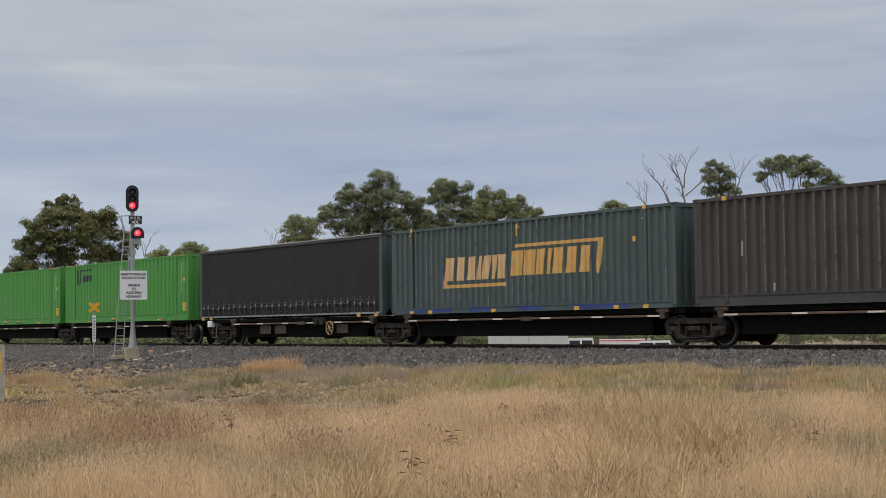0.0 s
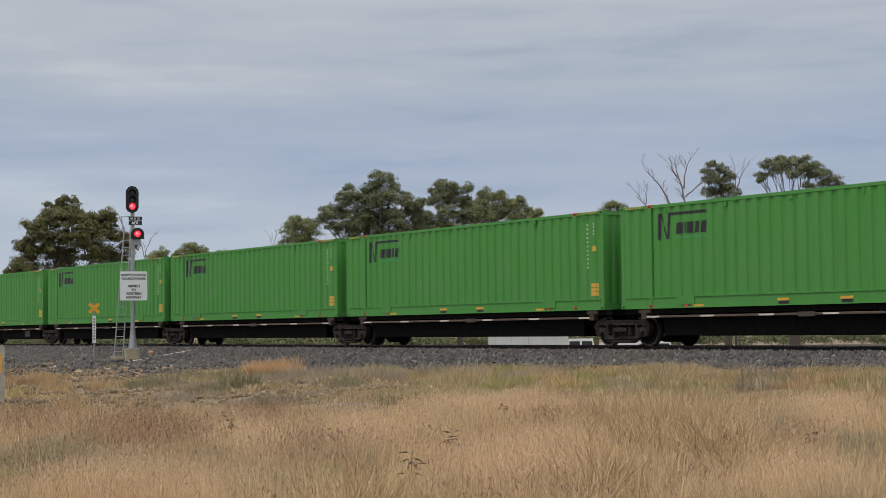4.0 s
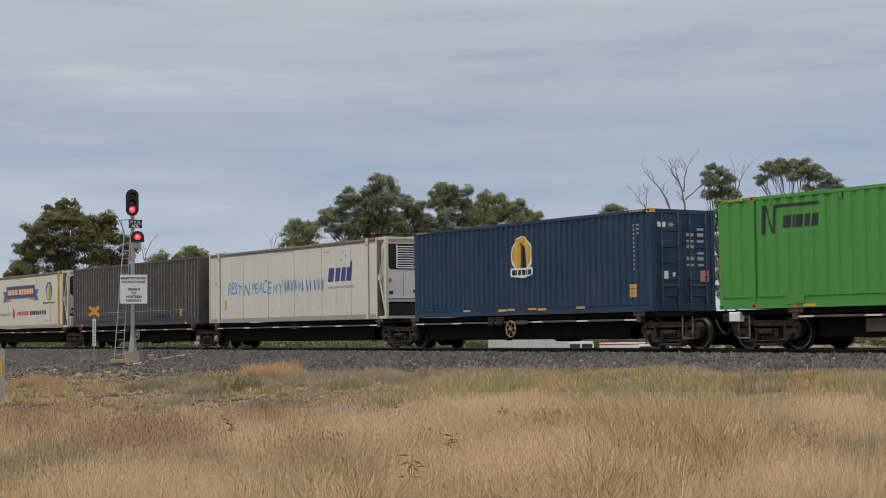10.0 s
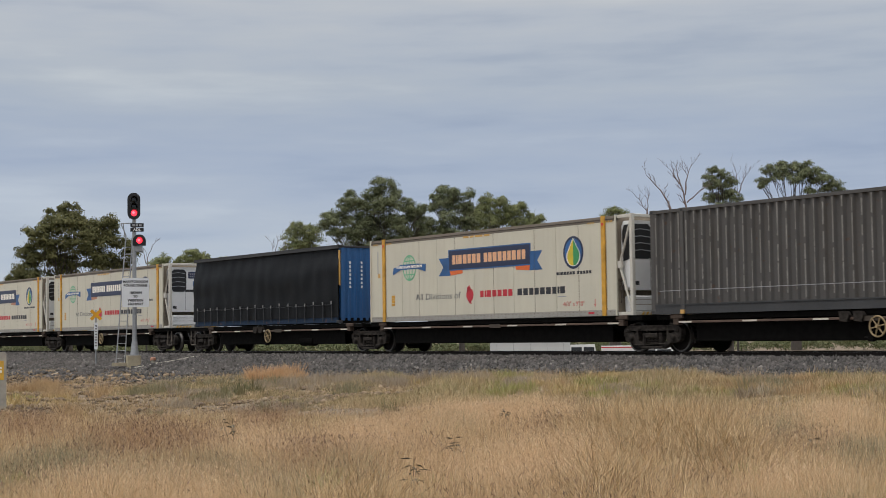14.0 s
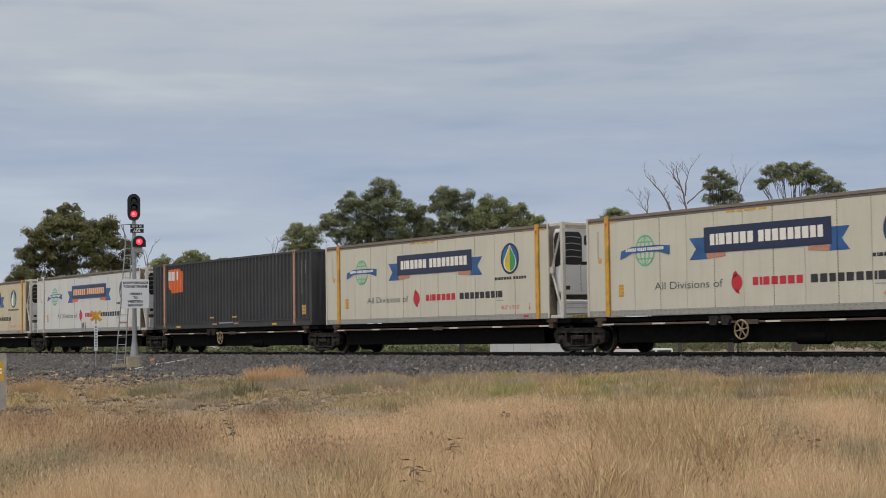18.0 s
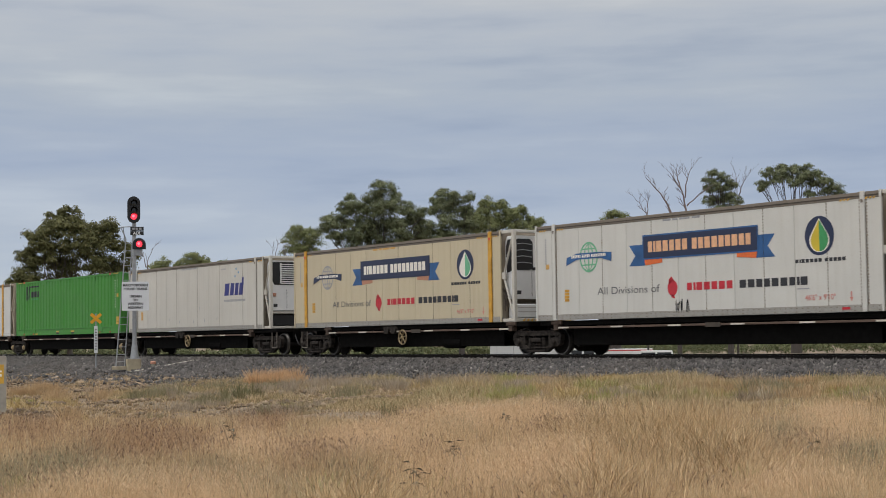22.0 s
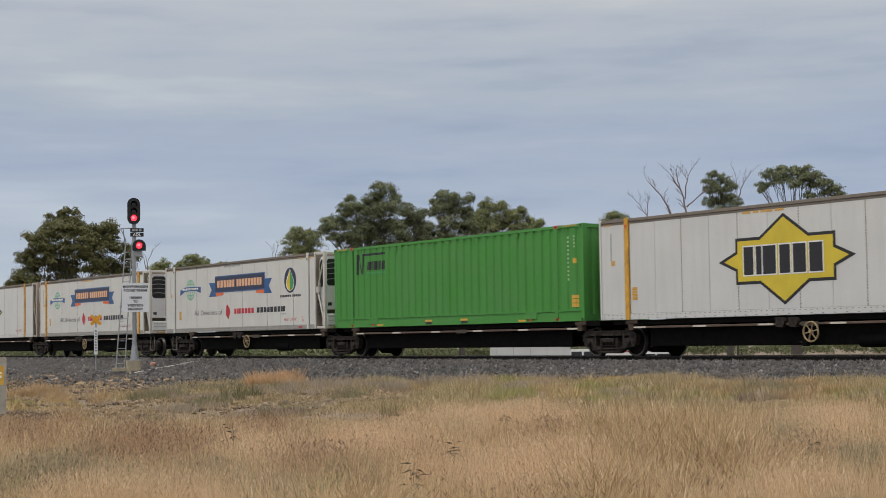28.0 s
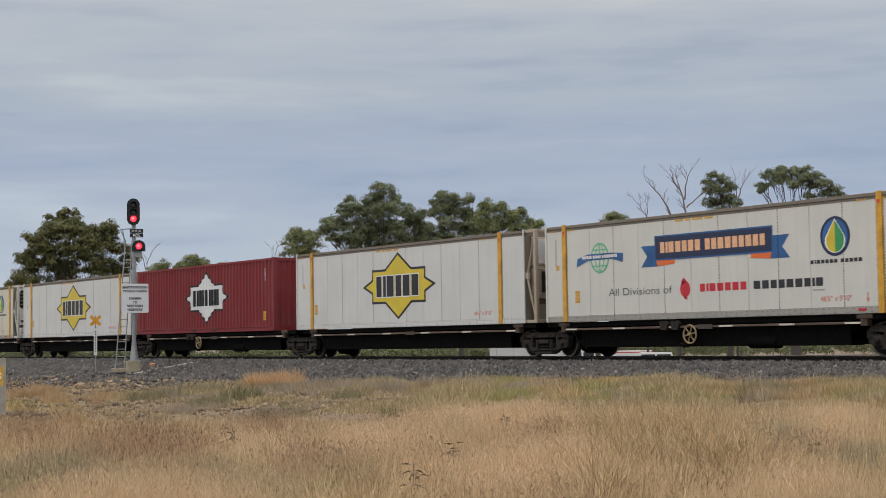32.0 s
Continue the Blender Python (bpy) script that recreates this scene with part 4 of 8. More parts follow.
def green_box(place):
    L = 14.55
    ob, pts = steel_container(place, L, M["green"], "bright green corrugated steel container with a black logo, on a wagon", pitch=0.42, depth=0.038, rail=0.33, lift=(1.26, 13.26), spot=M["redspot"], ratio=(0.5, 0.12, 0.26, 0.12))
    # black logo: two slanted uprights, a long bar, a row of signs
    x = 1.58
    decal("logo", [[(x, 1.89), (x + 0.10, 1.89), (x + 0.14, 2.63), (x + 0.02, 2.63)], [(x + 0.09, 2.63), (x + 0.15, 2.63), (x + 0.44, 1.9), (x + 0.36, 1.9)],
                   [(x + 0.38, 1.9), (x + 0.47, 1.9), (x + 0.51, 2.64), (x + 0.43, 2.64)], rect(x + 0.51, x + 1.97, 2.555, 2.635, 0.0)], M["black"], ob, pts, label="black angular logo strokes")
    decal("logo", letters(x + 0.74, x + 1.98, 2.03, 2.34, (1.1, 0.45, 1, 1, 1), 0.04), M["black"], ob, pts, label="black heavy logo signs")
    decal("logo", blocks(x + 0.74, x + 1.95, 1.9, 1.97, (1, 1, 1, 1, 1, 1, 1, 1, 1), 0.35), M["leaf"], ob, pts, label="small green logo signs")
    decal("id_code", stack_bars(13.8, 1.22, 2.6, 11, 0.055, 0.5), M["chalk"], ob, pts, label="white vertical identification marks")
    decal("id_code", stack_bars(14.12, 2.2, 2.6, 4, 0.055, 0.5), M["chalk"], ob, pts, label="white vertical identification marks")
    decal("warning_label", [rect(14.05, 14.2, 1.72, 1.88)], M["amber"], ob, pts)
    decal("warning_label", stack_bars(14.12, 0.42, 0.8, 3, 0.3, 0.86), M["amber"], ob, pts, label="yellow warning plate")
    pockets(ob, (6.27, 8.36), M["amber"])
    tab = shared("tab", lambda: Mesh().box(-0.05, 0.05, -0.03, 0.0, 0.0, 0.12, 0.01).mesh("lashing_tab", M["green"]))
    for i in range(6):
        part("lashing_tab", tab, ob, at=(1.9 + 2.35 * i, -W / 2 + 0.015, H - 0.24))
    for x in (3.17, 11.52):
        part("rail_plate", box_mesh("rail_plate", M["amber"], x - 0.2, x + 0.2, -W / 2 - 0.008, -W / 2 + 0.006, 0.02, 0.09), ob, "yellow plate on the bottom rail")
    for x in (2.7, 11.95):
        part("rail_plate", box_mesh("rail_plate_red", M["redspot"], x - 0.07, x + 0.07, -W / 2 - 0.008, -W / 2 + 0.006, 0.03, 0.11), ob, "red plate on the bottom rail")
        part("gusset", box_mesh("gusset", M["green"], x - 0.32, x + 0.32, -W / 2 - 0.02, -W / 2 + 0.005, 0.1, 0.3), ob)
    hazard(ob, 0.25, 0.95, H - 0.075)
    hazard(ob, 13.6, 14.3, H - 0.075)
    return ob


def slate_box(place):
    L = 14.52
    ob, pts = steel_container(place, L, M["slate"], "slate grey corrugated container with a large gold logo on a wagon", M["slate"], 0.325, 0.06, 0.2, (1.26, 13.27), None)
    w = (1.0, 1.05, 1.0, 0.5, 0.8, 0.5, 1.0)
    decal("logo", letters(3.28, 6.72, 1.06, 1.82, w, 0.10), M["peach_gold"], ob, pts, label="pale gold slanted logo signs")
    w = (1.1, 1.1, 0.8, 0.5, 1.1, 1.1, 1.05)
    decal("logo", letters(6.92, 10.9, 1.12, 1.9, w, 0.10), M["gold"], ob, pts, label="gold slanted logo signs")
    decal("logo", [rect(3.16, 6.68, 0.82, 0.93, 0.02), [(3.16, 0.93), (3.3, 0.93), (3.42, 1.84), (3.28, 1.84)]], M["gold"], ob, pts, label="gold underline bar")
    decal("logo", [rect(7.09, 11.38, 2.0, 2.1, 0.02), [(11.08, 1.07), (11.23, 1.07), (11.38, 2.0), (11.22, 2.0)]], M["gold"], ob, pts, label="gold bar over the logo")
    for x in (1.45, 3.0, 5.3, 7.9, 10.6, 11.9):
        part("blue_patch", box_mesh("blue_patch", M["blue_rail"], x - 0.62, x + 0.62, -W / 2 - 0.004, -W / 2 + 0.01, 0.02, 0.19), ob, "blue painted stretch of the bottom rail")
    for x in (1.26, 2.4, 6.0, 10.2, 12.0, 13.27):
        part("twistlock_mark", box_mesh("twistlock_mark", M["amber"], x - 0.11, x + 0.11, -W / 2 - 0.014, -W / 2 + 0.01, 0.0, 0.11), ob, "yellow block on the bottom rail")
    for x, z in ((1.26, 2.6), (7.3, 2.55), (13.25, 2.45)):
        decal("arrow_mark", [rect(x - 0.03, x + 0.03, z - 0.2, z + 0.06), [(x - 0.1, z + 0.06), (x + 0.1, z + 0.06), (x, z + 0.22)]], M["amber"], ob, pts, 0.03, "yellow upward arrow")
    part("lift_mark", box_mesh("lift_mark", M["amber"], 1.2, 1.34, -W / 2 - 0.012, -W / 2 + 0.01, H - 0.11, H + 0.004), ob, "yellow lifting mark")
    part("lift_mark", box_mesh("lift_mark", M["amber"], 13.2, 13.34, -W / 2 - 0.012, -W / 2 + 0.01, H - 0.11, H + 0.004), ob, "yellow lifting mark")
    decal("id_code", [rect(12.7, 12.85, 1.9, 2.05)], M["amber"], ob, pts)
    worn_ribs(ob, pts, M["rub_slate"], 9, 0.22, H - 0.12, 0.6)
    return ob


def umber_box(place):
    ob, pts = steel_container(place, 14.6, M["umber"], "dark umber corrugated container with worn paint on a wagon", M["charcoal"], 0.34, 0.075, 0.3, (1.22, 13.3), M["umber"])
    for x in (1.22, 13.3):
        part("lift_mark", box_mesh("lift_mark", M["gold"], x - 0.07, x + 0.07, -W / 2 - 0.05, -W / 2 + 0.01, H - 0.11, H + 0.004), ob, "yellow lifting mark")
    worn_ribs(ob, pts, M["rub_umber"], 6, 0.32, H - 0.12, 0.7)
    for x, z, h in ((1.7, 1.3, 0.4), (2.9, 0.36, 0.2), (7.5, 0.5, 0.6), (9.2, 1.1, 0.3)):
        decal("scuff", [rect(x, x + 0.06, z, z + h, 0.01)], M["inkfade"], ob, pts, label="pale scrape")
    return ob


def grey_box(place):
    ob, pts = steel_container(place, 14.5, M["grey"], "weathered grey corrugated container with closed end doors on a wagon", M["charcoal"], 0.31, 0.065, 0.27, (1.3, 13.28), M["grey"], True)
    worn_ribs(ob, pts, M["rub_grey"], 4, 0.29, H - 0.12, 0.95)
    decal("warning_label", [rect(12.4, 12.48, 0.36, 0.7), rect(12.58, 12.66, 0.36, 0.7)], M["gold"], ob, pts, label="faded yellow warning plate")
    decal("scuff", [rect(9.6, 11.4, 0.3, 0.42), rect(12.0, 12.3, 0.3, 0.42), rect(9.9, 10.02, 0.42, 0.7)], M["navy"], ob, pts, label="dark blue overpaint")
    decal("scuff", [rect(0.3, 13.1, 0.63, 0.65)], M["inkfade"], ob, pts, 0.004, "thin pale scratch along the side")
    for x in (1.3, 13.28):
        part("lift_mark", box_mesh("lift_mark", M["gold"], x - 0.07, x + 0.07, -W / 2 - 0.05, -W / 2 + 0.01, 0.0, 0.11), ob, "yellow twistlock mark")
    return ob


def navy_box(place):
    L = 12.1
    ob, pts = steel_container(place, L, M["navy"], "navy blue corrugated container with a yellow emblem and closed end doors", pitch=0.27, depth=0.05, rail=0.24, doors=True)
    cx = 6.05
    decal("emblem", [disc(cx, 1.85, 0.52, 0.6)], M["paper"], ob, pts, 0.004)
    decal("emblem", [disc(cx - 0.01, 1.88, 0.46, 0.54)], M["amber"], ob, pts, 0.008)
    decal("emblem", [disc(cx + 0.06, 1.8, 0.13, 0.38), [(cx - 0.1, 1.45), (cx + 0.3, 1.45), (cx + 0.2, 1.75), (cx + 0.02, 2.0)], [(cx - 0.14, 2.2), (cx + 0.1, 2.1), (cx + 0.02, 2.28)]], M["black"], ob, pts, 0.012)
    decal("emblem", [[(cx - 0.56, 1.2), (cx + 0.1, 1.14), (cx + 0.6, 1.25), (cx + 0.6, 1.46), (cx - 0.56, 1.46)]], M["paper"], ob, pts, 0.014)
    decal("emblem", letters(cx - 0.46, cx + 0.5, 1.24, 1.4, (1, 1, 1, 0, 1, 1, 1), 0), M["black"], ob, pts, 0.018)
    decal("warning_label", stack_bars(11.3, 0.42, 0.8, 3, 0.3, 0.86), M["gold"], ob, pts, label="yellow warning plate")
    decal("id_code", stack_bars(11.3, 1.2, 2.55, 11, 0.055, 0.5), M["inkfade"], ob, pts, label="white vertical identification marks")
    decal("id_code", stack_bars(11.5, 2.2, 2.55, 3, 0.055, 0.5), M["inkfade"], ob, pts, label="white vertical identification marks")
    pockets(ob, (5.05, 7.1), M["amber"])
    for x in (3.1, 8.95, 5.5, 6.6):
        part("rail_plate", box_mesh("rail_plate", M["gold"], x - 0.2, x + 0.2, -W / 2 - 0.01, -W / 2 + 0.006, 0.14, 0.22), ob, "yellow plate on the bottom rail")
    hazard(ob, 0.2, 0.8, H - 0.075)
    hazard(ob, 11.2, 11.8, H - 0.075)
    part("lift_mark", Mesh().box(L - 0.18, L + 0.004, -W / 2 - 0.006, -W / 2 + 0.17, H - 0.118, H + 0.003).mesh("lift_mark", M["gold"]), ob, "yellow painted corner")
    return ob


def charcoal_box(place):
    ob, pts = steel_container(place, 14.6, M["charcoal"], "charcoal corrugated container with salmon posts and an orange logo", pitch=0.30, depth=0.06, rail=0.26, lift=(1.22, 13.22), lift_mat=M["salmon"])
    decal("logo", [[(1.56, 2.62), (2.75, 2.66), (3.16, 2.42), (3.16, 1.62), (2.02, 1.58), (1.58, 1.86)]], M["orange"], ob, pts, 0.005, "orange clipped-corner logo panel")
    decal("logo", letters(1.62, 2.72, 2.14, 2.54, (1, 1, 0.85), 0.0), M["paper"], ob, pts, 0.01, "white logo signs")
    decal("warning_label", stack_bars(13.9, 0.42, 0.8, 3, 0.26, 0.86), M["gold"], ob, pts, label="yellow warning plate")
    decal("id_code", stack_bars(13.75, 1.2, 2.55, 11, 0.08), M["inkfade"], ob, pts, label="pale vertical identification marks")
    decal("id_code", stack_bars(14.05, 2.0, 2.55, 4, 0.08), M["inkfade"], ob, pts, label="pale vertical identification marks")
    pockets(ob, (6.3, 8.3), M["salmon"])
    part("id_plate", box_mesh("id_plate", M["inkfade"], 6.7, 8.0, -W / 2 - 0.012, -W / 2 + 0.004, 0.17, 0.25), ob, "pale plate on the bottom rail")
    for x in (5.8, 7.9):
        decal("warning_label", [rect(x, x + 0.4, 0.4, 0.47)], M["gold"], ob, pts)
    for x in (2.7, 11.6):
        part("rail_plate", box_mesh("rail_plate", M["amber"], x - 0.2, x + 0.2, -W / 2 - 0.008, -W / 2 + 0.006, 0.04, 0.13), ob, "yellow plate on the bottom rail")
    return ob


def star(ob, cx, cz, rx, rz, pts, field, lift=0.004):
    """A wide eight-pointed badge with a black border and a row of black bars."""
    up = [(1.0, 0.0), (0.73, 0.22), (0.73, 0.52), (0.36, 0.52), (0.0, 1.0)]
    full = up + [(-x, z) for x, z in up[-2::-1]]
    full += [(x, -z) for x, z in full[-2:0:-1]]
    full = [Vector((rx * x, rz * z)) for x, z in full]

    def inset(d):
        """The outline moved inwards by d on every side."""
        out = []
        for i, p in enumerate(full):
            a, b = (p - full[i - 1]).normalized(), (full[(i + 1) % len(full)] - p).normalized()
            na, nb = Vector((-a.y, a.x)), Vector((-b.y, b.x))
            q = p + (na + nb) * d / (1 + na.dot(nb))
            out.append((cx + q.x, cz + q.y))
        return out
    for d, mat, up, lab in ((0, M["black"], lift, "black badge border"), (0.08, field, lift + 0.004, "star-shaped badge")):
        o = inset(d)
        decal("badge", [[(cx, cz), o[i], o[(i + 1) % len(o)]] for i in range(len(o))], mat, ob, pts, up, lab)
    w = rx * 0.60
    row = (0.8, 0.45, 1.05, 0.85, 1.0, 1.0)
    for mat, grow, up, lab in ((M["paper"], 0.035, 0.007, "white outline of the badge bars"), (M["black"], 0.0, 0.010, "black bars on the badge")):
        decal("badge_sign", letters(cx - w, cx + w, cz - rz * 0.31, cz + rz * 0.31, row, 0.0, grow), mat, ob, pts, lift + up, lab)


def red_box(place):
    L = 13.3
    ob, pts = steel_container(place, L, M["red"], "dark red corrugated container with a white star badge, on a wagon", pitch=0.29, depth=0.05, rail=0.2, lift=(0.6,))
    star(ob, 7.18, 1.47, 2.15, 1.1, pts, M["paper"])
    decal("warning_label", stack_bars(12.5, 0.42, 0.8, 3, 0.26, 0.86), M["amber"], ob, pts, label="yellow warning plate")
    decal("scuff", [rect(12.55, 12.6, 2.0, 2.5)], M["paper"], ob, pts, label="white scratch")
    pockets(ob, (6.0, 8.0), M["red"])
    return ob


def curtain_box(place, length, cloth, frame_mat, label, straps, glossy=False):
    """A soft-sided container: curtain over the side, straps and buckles along the foot."""
    L = length
    ob = thing("curtain_container", place, label, "container", "containers on the train")
    part("floor", box_mesh("floor", M["iron"], 0.05, L - 0.05, -W / 2 + 0.06, W / 2 - 0.06, 0.02, 0.2), ob)
    part("roof", box_mesh("roof", M["charcoal"], 0.0, L, -W / 2 + 0.02, W / 2 - 0.02, H - 0.09, H - 0.03), ob)
    rng = random.Random(int(place * 7))
    for s in (-1, 1):
        m, nx, nz = Mesh(), 90, 16
        v = []
        for j in range(nz + 1):
            for i in range(nx + 1):
                edge, end = (-0.005, -0.005) if glossy else (0.0, 0.16)
                foot = 0.22 if glossy else 0.13
                x, z = edge + (L - edge - end) * i / nx, foot + (H - 0.12 - foot) * j / nz
                sag = 0.018 * math.sin(i * 0.9) * (1 - j / nz) + 0.02 * noise.noise((x * 0.9, z * 1.1, s + place))
                if glossy:
                    sag += 0.10 * noise.noise((x * 0.45, z * 1.5 + 5, place)) * (0.3 + 0.7 * j / nz) + 0.03 * noise.noise((x * 2.2, z * 1.2, 3)) + 0.05 * noise.noise((x * 3.1, 0, 8)) * max(0, 1 - z / 0.9)
                    sag = 0.055 + 0.6 * sag - 0.13 * min(1, max(0, (z - 2.0 + 0.25 * noise.noise((x * 0.5, 1, place))) / 0.6))
                v.append((x, s * (W / 2 - 0.03 + sag), z))
        f = [(j * (nx + 1) + i, j * (nx + 1) + i + 1, (j + 1) * (nx + 1) + i + 1, (j + 1) * (nx + 1) + i) for j in range(nz) for i in range(nx)]
        m.add(v, f)
        me = m.mesh("curtain", cloth)
        part("curtain", smooth(me, 70), ob)
        y = s * (W / 2 - 0.03)
        part("top_rail", box_mesh("top_rail", M["charcoal"], 0.0, L, y - 0.03, y + 0.03, H - 0.13, H - 0.035), ob, "dark metal top rail")
        part("roof_edge", box_mesh("roof_edge", M["alu"] if not glossy else M["charcoal"], 0.0, L, y - 0.036, y + 0.036, H - 0.035, H), ob, "pale thin roof edge")
        part("bottom_rail", box_mesh("bottom_rail", M["galv"], 0.1, L - 0.1, y - 0.03, y + 0.03, 0.06, 0.12), ob) if not glossy else part("bottom_rail", box_mesh("bottom_rail", M["blue_worn"], 0.1, L - 0.1, y - 0.03, y + 0.03, 0.03, 0.30), ob, "worn blue bottom rail under the tarpaulin")
    ep = wave(-W / 2 + 0.17, W / 2 - 0.17, 0.25, 0.04)
    part("end_panel", sheet(ep, 0.1, H - 0.1, 0.03, 1, 1).mesh("end_panel", frame_mat), ob)
    part("end_panel", sheet(ep, 0.1, H - 0.1, L - 0.03, -1, 1).mesh("end_panel", frame_mat), ob)
    post = shared(("cpost", frame_mat.name), lambda: Mesh().box(0, 0.18, -0.08, 0.08, 0.1, H - 0.1, 0.02).mesh("corner_post", frame_mat))
    for x in (0.002, L - 0.182):
        for s in (-1, 1):
            part("corner_post", post, ob, at=(x, s * (W / 2 - (0.20 if glossy else 0.082)), 0))
    castings(ob, (0.089, L - 0.089), M["charcoal"] if glossy else frame_mat)
    if glossy:
        part("edge_strip", box_mesh("edge_strip", M["gold"], L - 0.03, L + 0.004, -W / 2 + 0.02, -W / 2 + 0.08, 1.4, 2.7), ob, "yellow reflective strip")
        for i in range(3):
            col = Mesh()
            for k in range(7):
                col.box(L - 0.008, L - 0.004, -0.75 + 0.5 * i, -0.68 + 0.5 * i, 1.3 + 0.15 * k, 1.39 + 0.15 * k)
            tagged(part("end_mark", col.mesh("end_mark", M["paper"]), ob, "white stencilled marks on the blue end"), kind="stuff")
    top = 0.74 if glossy else 0.66
    strap = shared(("strap", glossy), lambda: Mesh().box(-0.022, 0.022, -0.008, 0.004, 0.08, top).box(-0.035, 0.035, -0.014, 0.004, top - 0.03, top + 0.04).mesh("strap", M["black"] if glossy else M["strap"]))
    buckle = shared("buckle", lambda: Mesh().box(-0.035, 0.035, -0.03, -0.008, 0.0, 0.11, 0.006).mesh("buckle", M["buckle"]))
    out = 0.06 if glossy else 0.014
    xs = [0.4 + (L - 0.8) * i / (straps - 1) + rng.uniform(-0.05, 0.05) for i in range(straps)]
    for x in xs:
        st = part("strap", strap, ob, at=pose(x, -W / 2 - out, 0, 0, rng.uniform(-4, 4), 0))
        part("buckle", buckle, st, at=(0, 0, (0.68 if glossy else 0.42) + rng.uniform(-0.05, 0.05)))
    cord = Mesh()
    y = -W / 2 - out - 0.004
    for a, b in zip(xs, xs[1:]):
        for z, drop in ((0.60, 0.03), (0.50, 0.05)) if not glossy else ((0.70, 0.015),):
            q = ((a + b) / 2, y, z - drop + rng.uniform(-0.02, 0.02))
            cord.tube((a, y, z), q, 0.013, seg=5, caps=False).tube(q, (b, y, z + rng.uniform(-0.03, 0.03)), 0.013, seg=5, caps=False)
        if not glossy:
            cord.tube((a, y, 0.55), (b, y, 0.36 + rng.uniform(-0.05, 0.05)), 0.009, seg=4, caps=False)
            cord.tube((a, y, 0.2), ((a + b) / 2, y, 0.28), 0.009, seg=4, caps=False)
    part("hem_cord", cord.mesh("hem_cord", M["black"] if glossy else M["strap"]), ob)
    return ob


# ---- refrigerated boxes ----
def fridge(ob, L, box_end, kind):
    """The cooling unit in its open steel cage at the front end."""
    cage_mat = {"rust": M["rust_nose"]}.get(kind, M["frame_white"])
    post = shared(("cage_post", cage_mat.name), lambda: Mesh().box(-0.06, 0.06, -0.06, 0.06, 0.0, H, 0.012).mesh("cage_post", cage_mat))
    cage = part("cage", Mesh().box(L - 0.12, L, -W / 2 + 0.12, W / 2 - 0.12, H - 0.1, H - 0.01, 0.01).mesh("cage", cage_mat), ob, "open steel protection frame")
    part("cage_beam", Mesh().box(L - 0.12, L, -W / 2 + 0.12, W / 2 - 0.12, 0.0, 0.1, 0.01).mesh("cage_beam", cage_mat), cage)
    for s in (-1, 1):
        for z in (0.0, H - 0.11):
            y = s * (W / 2 - 0.06)
            part("cage_beam", Mesh().box(box_end, L - 0.12, y - 0.04, y + 0.04, z, z + 0.1, 0.01).mesh("cage_beam", cage_mat), cage)
    for s in (-1, 1):
        part("cage_post", post, cage, at=(L - 0.061, s * (W / 2 - 0.062), 0))
        y = s * (W / 2 - 0.06)
        mid = (box_end + 0.04, y, 1.45)
        for z in (0.12, H - 0.15):
            part("brace", Mesh().tube(mid, (L - 0.1, y, z), 0.035, seg=6).mesh("brace", cage_mat), cage)
        part("brace_block", Mesh().box(box_end - 0.02, box_end + 0.16, y - 0.05, y + 0.05, 1.36, 1.56, 0.02).mesh("brace_block", cage_mat), cage)
    f = L - 0.22                     # the unit's face
    if kind == "rust":
        unit = part("cooling_unit", Mesh().box(box_end + 0.01, f - 0.25, -1.0, 1.0, 1.75, H - 0.2, 0.05).box(box_end + 0.01, f - 0.1, -0.98, 0.98, 0.75, 1.72, 0.03).box(box_end + 0.01, f - 0.3, -0.9, 0.9, 0.1, 0.6, 0.03).mesh("cooling_unit", M["rust_nose"]), ob, "rust-stained cooling unit")
        part("grille", Mesh().box(f - 0.1, f - 0.08, -0.75, 0.75, 0.95, 1.6).mesh("grille", M["grille"]), unit, "dark radiator opening")
        part("cover", Mesh().box(f - 0.25, f - 0.22, -0.95, 0.95, 1.85, H - 0.28, 0.01).mesh("cover", M["shell"]), unit, "white cover plate")
        return
    prof = [(-1.0, 0.72), (1.0, 0.72), (1.06, 0.8), (1.06, 2.55), (0.98, 2.72), (-0.98, 2.72), (-1.06, 2.55), (-1.06, 0.8)]
    unit = part("cooling_unit", Mesh().prism(prof, box_end + 0.02, f, 0).mesh("cooling_unit", M["shell"]), ob, "white moulded cooling unit")
    if kind == "swoosh":
        g = [(-1.02, 2.66), (0.4, 2.66), (0.78, 2.3), (0.62, 1.75), (-0.9, 1.75), (-1.02, 1.9)]
        part("grille", Mesh().prism(g, f, f + 0.012, 0).mesh("grille", M["grille"]), unit, "black moulded surround")
        m = Mesh()
        for i in range(9):
            m.box(f + 0.01, f + 0.05, -0.6, 0.5 - 0.012 * i, 1.86 + 0.085 * i, 1.9 + 0.085 * i, 0.01)
        part("louvre", m.mesh("louvre", M["shell"]), unit, "white slatted louvre")
        part("louvre_frame", Mesh().box(f + 0.005, f + 0.055, -0.66, -0.60, 1.80, 2.62, 0.01).box(f + 0.005, f + 0.055, 0.46, 0.52, 1.80, 2.62, 0.01).box(f + 0.005, f + 0.055, -0.6, 0.46, 1.78, 1.83, 0.01).mesh("louvre_frame", M["shell"]), unit, "white louvre surround")
        part("marker_lamp", box_mesh("marker_lamp", M["salmon"], f, f + 0.02, -0.98, -0.84, 1.28, 1.42), unit, "amber-brown marker lamp")
        part("latch", box_mesh("latch", M["ink"], f, f + 0.025, 0.25, 0.48, 1.22, 1.25), unit, "black latch")
